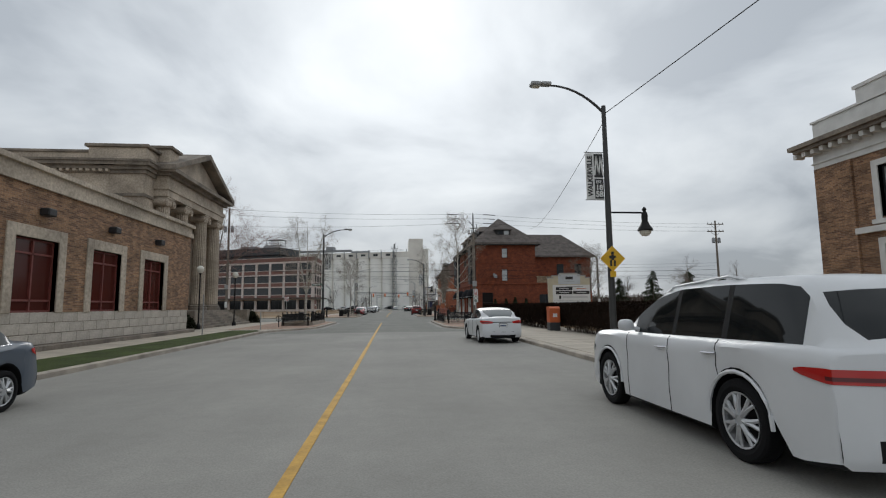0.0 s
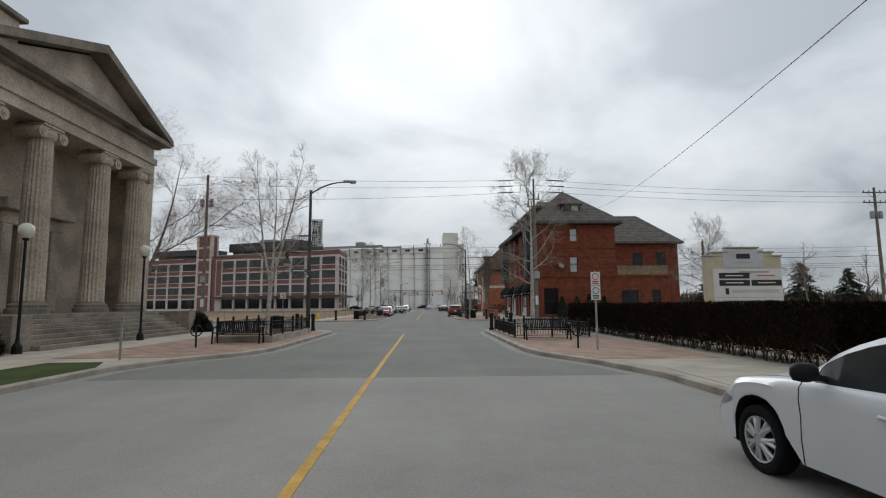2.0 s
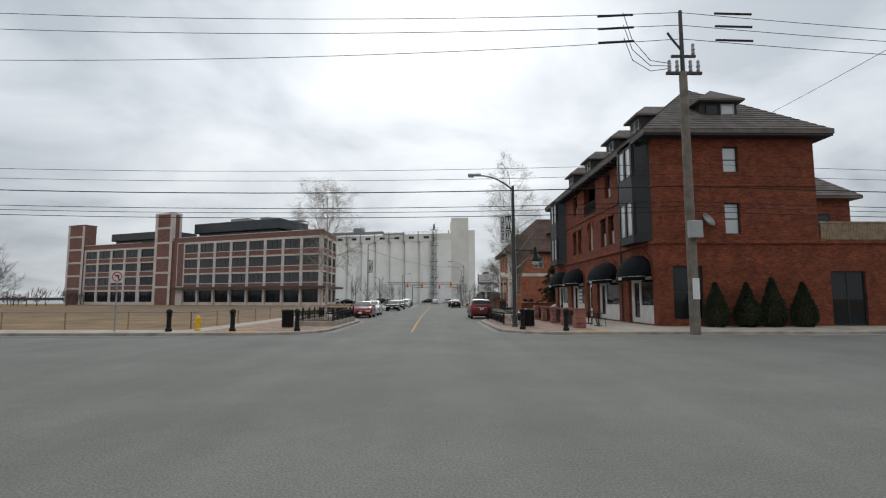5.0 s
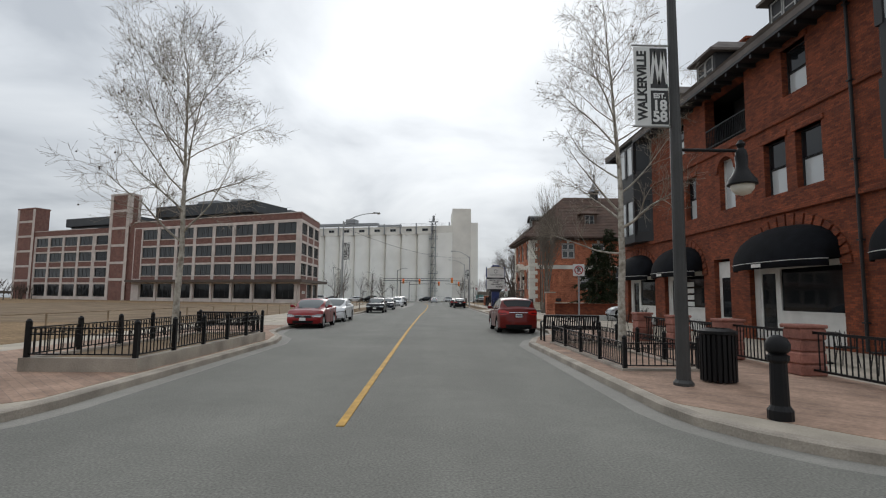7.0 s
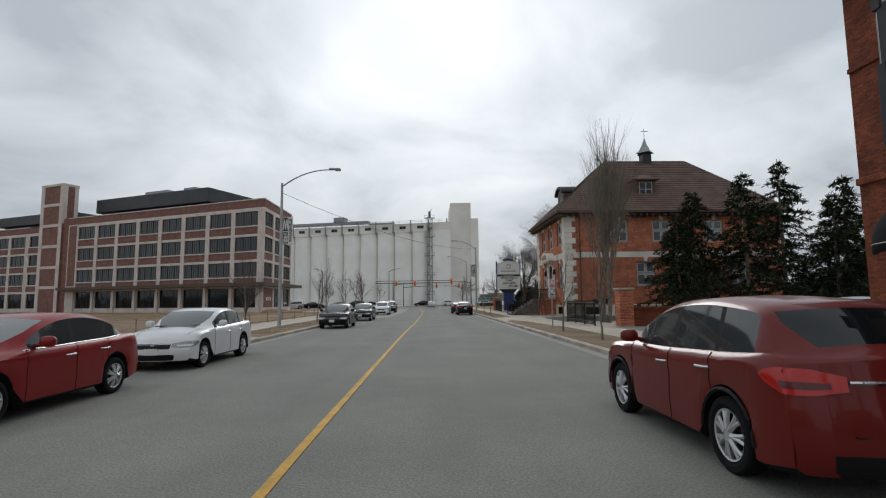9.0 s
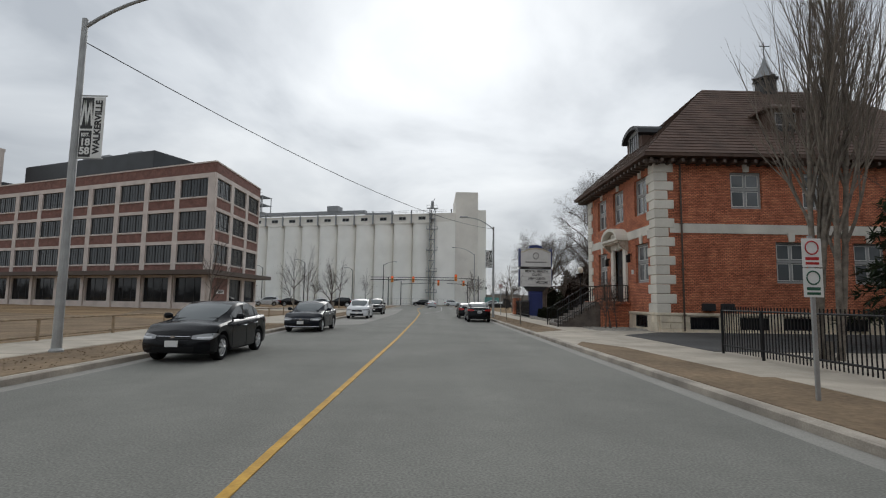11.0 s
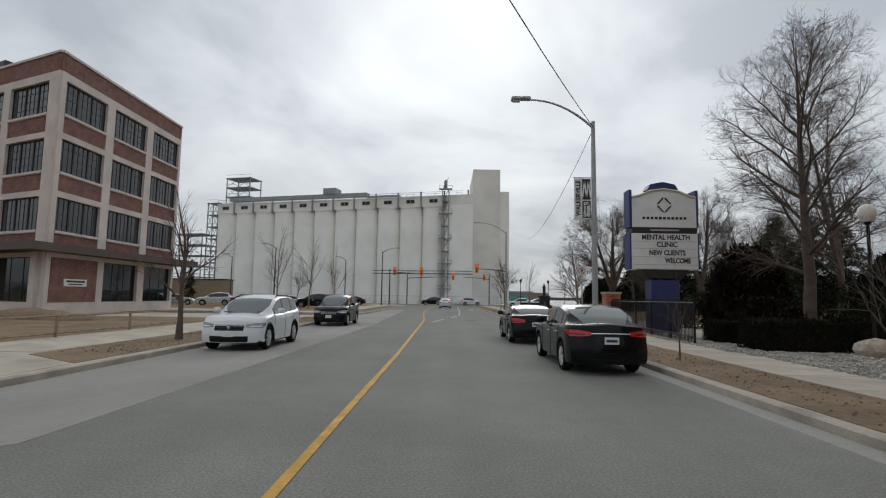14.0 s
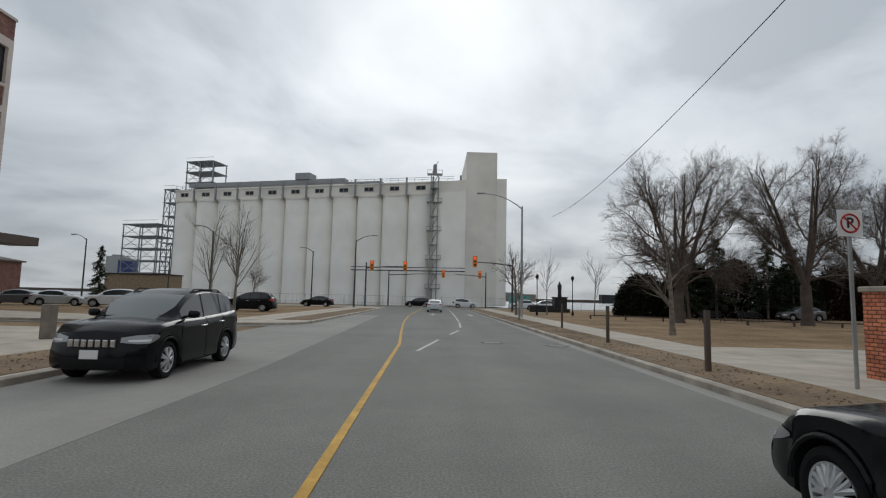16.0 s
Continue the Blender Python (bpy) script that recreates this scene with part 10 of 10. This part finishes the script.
signal((-10.4, 234, 0.13), 6.1, "traffic signal on a mast arm at the junction", (1.0, 0.15))
signal((10.6, 221, 0.13), -5.0, "traffic signal on a mast arm at the junction", (1.0,))
signal((-8.5, 253.5, 0.0), 10.6, "traffic signal on a mast arm at the junction", (1.0,))
signal((10.5, 254, 0.0), -6.0, "traffic signal on a mast arm at the junction", (0.2,))

st = thing("monument", "dark stone plinth in the park", "monument", (17.1, 222, 0.14))
part("plinth", boxes((-1.1, 1.1, -1.1, 1.1, 0, 0.5), (-0.8, 0.8, -0.8, 0.8, 0.5, 1.9), (-0.9, 0.9, -0.9, 0.9, 1.9, 2.05), bevel=0.03), M["dark_trim"], st)
bm = B()
lathe(bm, [(0.28, 0), (0.24, 0.6), (0.27, 1.2), (0.3, 1.55), (0.12, 1.72), (0.14, 1.9), (0.03, 2.05)], 10)
tagged(part("statue", bm, M["dark_trim"], at=pose(17.1, 222, 2.2)), "dark bronze statue standing on a plinth", "statue")
for x in (14.5, 26.5):
    w = thing("low_wall", "low dark granite wall in the park", "wall", (x, 221, 0.14))
    part("wall", boxes((-1.6, 1.6, -0.3, 0.3, 0, 0.9), bevel=0.03), M["dark_trim"], w)

# stakes on the east verge
for x, y in ((6.3, 165.3), (6.6, 172.7), (7.4, 182.5)):
    s = thing("timber_stake", "brown timber stake on the verge", "stake", (x, y, 0.14), 0, "timber stakes")
    part("stake", boxes((-0.05, 0.05, -0.05, 0.05, 0, 1.35)), M["brown_panel"], s)

hut = thing("utility_hut", "brown metal-clad utility hut", "hut", (-58, 258, 0))
part("wall", boxes((-6, 6, -3, 3, 0, 5)), M["wood"], hut)
part("roof", boxes((-6.2, 6.2, -3.2, 3.2, 5, 5.2)), M["dark_trim"], hut)
grn = thing("container", "turquoise site container near the silos", "container", (18, 259, 0))
part("body", boxes((-2, 2, -1.2, 1.2, 0, 2.6), bevel=0.03), mat("container_paint", (0.10, 0.30, 0.28), 0.6), grn)
for n, (x, y, w, h, c) in enumerate(((-560, 1100, 26, 60, "sign_blue"), (-610, 1150, 34, 70, "galv"), (-470, 1150, 60, 30, "galv"), (-240, 1250, 80, 18, "galv"), (160, 1250, 120, 16, "limestone_dark"), (420, 1200, 150, 18, "dark_trim"), (-420, 900, 80, 14, "dark_trim"))):
    t = thing("far_building", "distant building across the river", "building", (x, y, -1), 0, "far shore")
    part("wall", boxes((-w / 2, w / 2, -10, 10, 0, h)), M[c], t)
    part("roof", boxes((-w / 4, w / 4, -6, 6, h, h + 3)), M["grey_metal"], t)
bank = part("backdrop_shore", boxes((-2500, 2500, 1300, 1400, -1, 6)), M["twig_dark"])
tagged(bank, "far wooded shore across the river", "shore", kind="structure")
for n, (x, y, w, d, h) in enumerate(((-80, 88, 14, 8, 4.5), (-86, 232, 40, 10, 6.0))):
    t = thing("far_house", "low building beyond the trees", "building", (x, y, 0))
    part("wall", boxes((-w / 2, w / 2, -d / 2, d / 2, 0, h)), M["brick_office"] if n % 2 else M["limestone"], t)
    part("roof", hip_roof(B(), -w / 2, w / 2, -d / 2, d / 2, h + 0.1, h + 2.2, (-w / 4, w / 4), 0.4, "x"), M["slate"], t)
    for k in range(3):
        window(t, pose(-w / 3 + k * w / 3 - 0.6, -d / 2 - 0.05, 1.2), 1.2, 1.5, 1, 2, "white_trim", "glass")


# bank building at the start of the street
def build_bank():
    bk = thing("corner_bank", "two-storey tan brick bank with white stone cornice", "building")
    X, Y1 = 19.6, 23.0
    at = pose(X, Y1, 0, 0, 0, -90)
    holes = [(3.0 + 3.6 * i, 4.9 + 3.6 * i, 5.0, 7.1) for i in range(5)] + [(3.0 + 3.6 * i, 5.2 + 3.6 * i, 1.0, 3.9) for i in range(5)]
    part("west_wall", wall(B(), 0, 24, 0.13, 7.7, 0.4, holes), M["brick_tan"], bk, "golden tan brick wall", at=at)
    part("north_wall", boxes((X + 0.4, X + 16, Y1 - 0.4, Y1, 0, 7.7)), M["brick_tan"], bk)
    part("frieze", boxes((X - 0.06, X + 16, Y1 - 24, Y1 + 0.06, 7.7, 8.6), (X - 0.12, X + 16, Y1 - 24, Y1 + 0.12, 7.95, 8.0)), M["white_trim"], bk)
    part("cornice", boxes((X - 0.75, X + 16, Y1 - 24, Y1 + 0.75, 8.75, 8.95), (X - 0.6, X + 16, Y1 - 24, Y1 + 0.6, 8.6, 8.75)), M["limestone_dark"], bk)
    dn = B()
    for y in np.arange(Y1 - 24, Y1 + 0.6, 0.5):
        box(dn, X - 0.5, X - 0.06, y, y + 0.2, 8.38, 8.6)
    part("dentils", dn, M["white_trim"], bk)
    part("parapet", boxes((X, X + 16, Y1 - 24, Y1, 8.95, 9.9), (X - 0.05, X + 1, Y1 - 24, Y1 - 2.4, 9.9, 10.6), (X - 0.1, X + 1, Y1 - 24, Y1 - 2.3, 10.6, 10.75), (X - 0.06, X + 16, Y1 - 24, Y1 + 0.06, 9.9, 10.0)), M["white_trim"], bk)
    part("pilaster", boxes((X - 0.12, X, Y1 - 1.9, Y1, 0.13, 7.7)), M["brick_tan"], bk)
    for i in range(5):
        for z0, h, w in ((5.0, 2.1, 1.9), (1.0, 2.9, 2.2)):
            u = 3.0 + 3.6 * i
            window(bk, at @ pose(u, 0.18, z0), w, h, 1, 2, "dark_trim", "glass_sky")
            part("window_surround", boxes((u - 0.25, u, -0.06, 0.2, z0 - 0.1, z0 + h + 0.25), (u + w, u + w + 0.25, -0.06, 0.2, z0 - 0.1, z0 + h + 0.25), (u, u + w, -0.06, 0.2, z0 + h, z0 + h + 0.25), (u - 0.35, u + w + 0.35, -0.15, 0.2, z0 - 0.28, z0 - 0.1)), M["white_trim"], bk, at=at)
    part("belt_course", boxes((X - 0.2, X, Y1 - 24, Y1 - 1.9, 4.4, 4.65)), M["white_trim"], bk)


build_bank()


# paving slabs of the pavements, each a piece of its own
def paving(root_name, label, x0, x1, y0, y1, z, nx):
    root = thing(root_name, label, "pavement", (0, 0, 0), 0, "", "structure")
    w = (x1 - x0) / nx
    me = mesh_of("paving_slab", boxes((0.006, w - 0.006, 0.006, w - 0.006, -0.03, 0.0), bevel=0.006), M["concrete"])
    n = int((y1 - y0) / w)
    rs = random.Random(int(y0))
    places = [pose(x0 + i * w, y0 + j * w, z + rs.uniform(-0.002, 0.003), rs.uniform(-0.12, 0.12), rs.uniform(-0.12, 0.12)) for i in range(nx) for j in range(n)]
    for m in places:
        o = new("paving_slab", me)
        o.parent, o.matrix_basis = root, m


paving("pavement_slabs_east", "pale concrete pavement of square slabs", 7.42, 9.15, 134, 233, 0.152, 1)
paving("pavement_slabs_east_mid", "pale concrete pavement of square slabs", 7.65, 9.35, 97, 117.5, 0.152, 1)
paving("pavement_slabs_west", "pale concrete pavement of square slabs", -11.4, -9.4, 97, 138, 0.152, 1)
paving("pavement_slabs_west_far", "pale concrete pavement of square slabs", -11.4, -9.4, 148, 171, 0.152, 1)
paving("pavement_slabs_south", "pale concrete pavement of square slabs", 5.75, 8.75, 3, 33, 0.149, 2)
paving("pavement_slabs_southwest", "pale concrete pavement of square slabs", -12.3, -10.5, -10, 36, 0.149, 1)

# iron covers in the road and the verge by the drive
for x, y in ((2.4, 173.3), (4.7, 172.5)):
    c = thing("manhole_cover", "dark round iron cover set in the asphalt", "manhole cover", (x, y, 0.0))
    part("lid", lathe(B(), [(0.34, -0.02), (0.34, 0.007), (0.3, 0.009), (0.02, 0.009)], 20), M["dark_trim"], c)
    part("ring", lathe(B(), [(0.42, -0.02), (0.42, 0.006), (0.35, 0.006), (0.35, -0.02)], 20), M["asphalt_dark"], c)
sheet("verge_east_mid", [(5.65, 118.5), (7.3, 118.5), (7.0, 125.0), (6.2, 127.3), (5.65, 126.0)], 0.147, M["dirt"], "bare verge between kerb and pavement", "verge", 0.1)
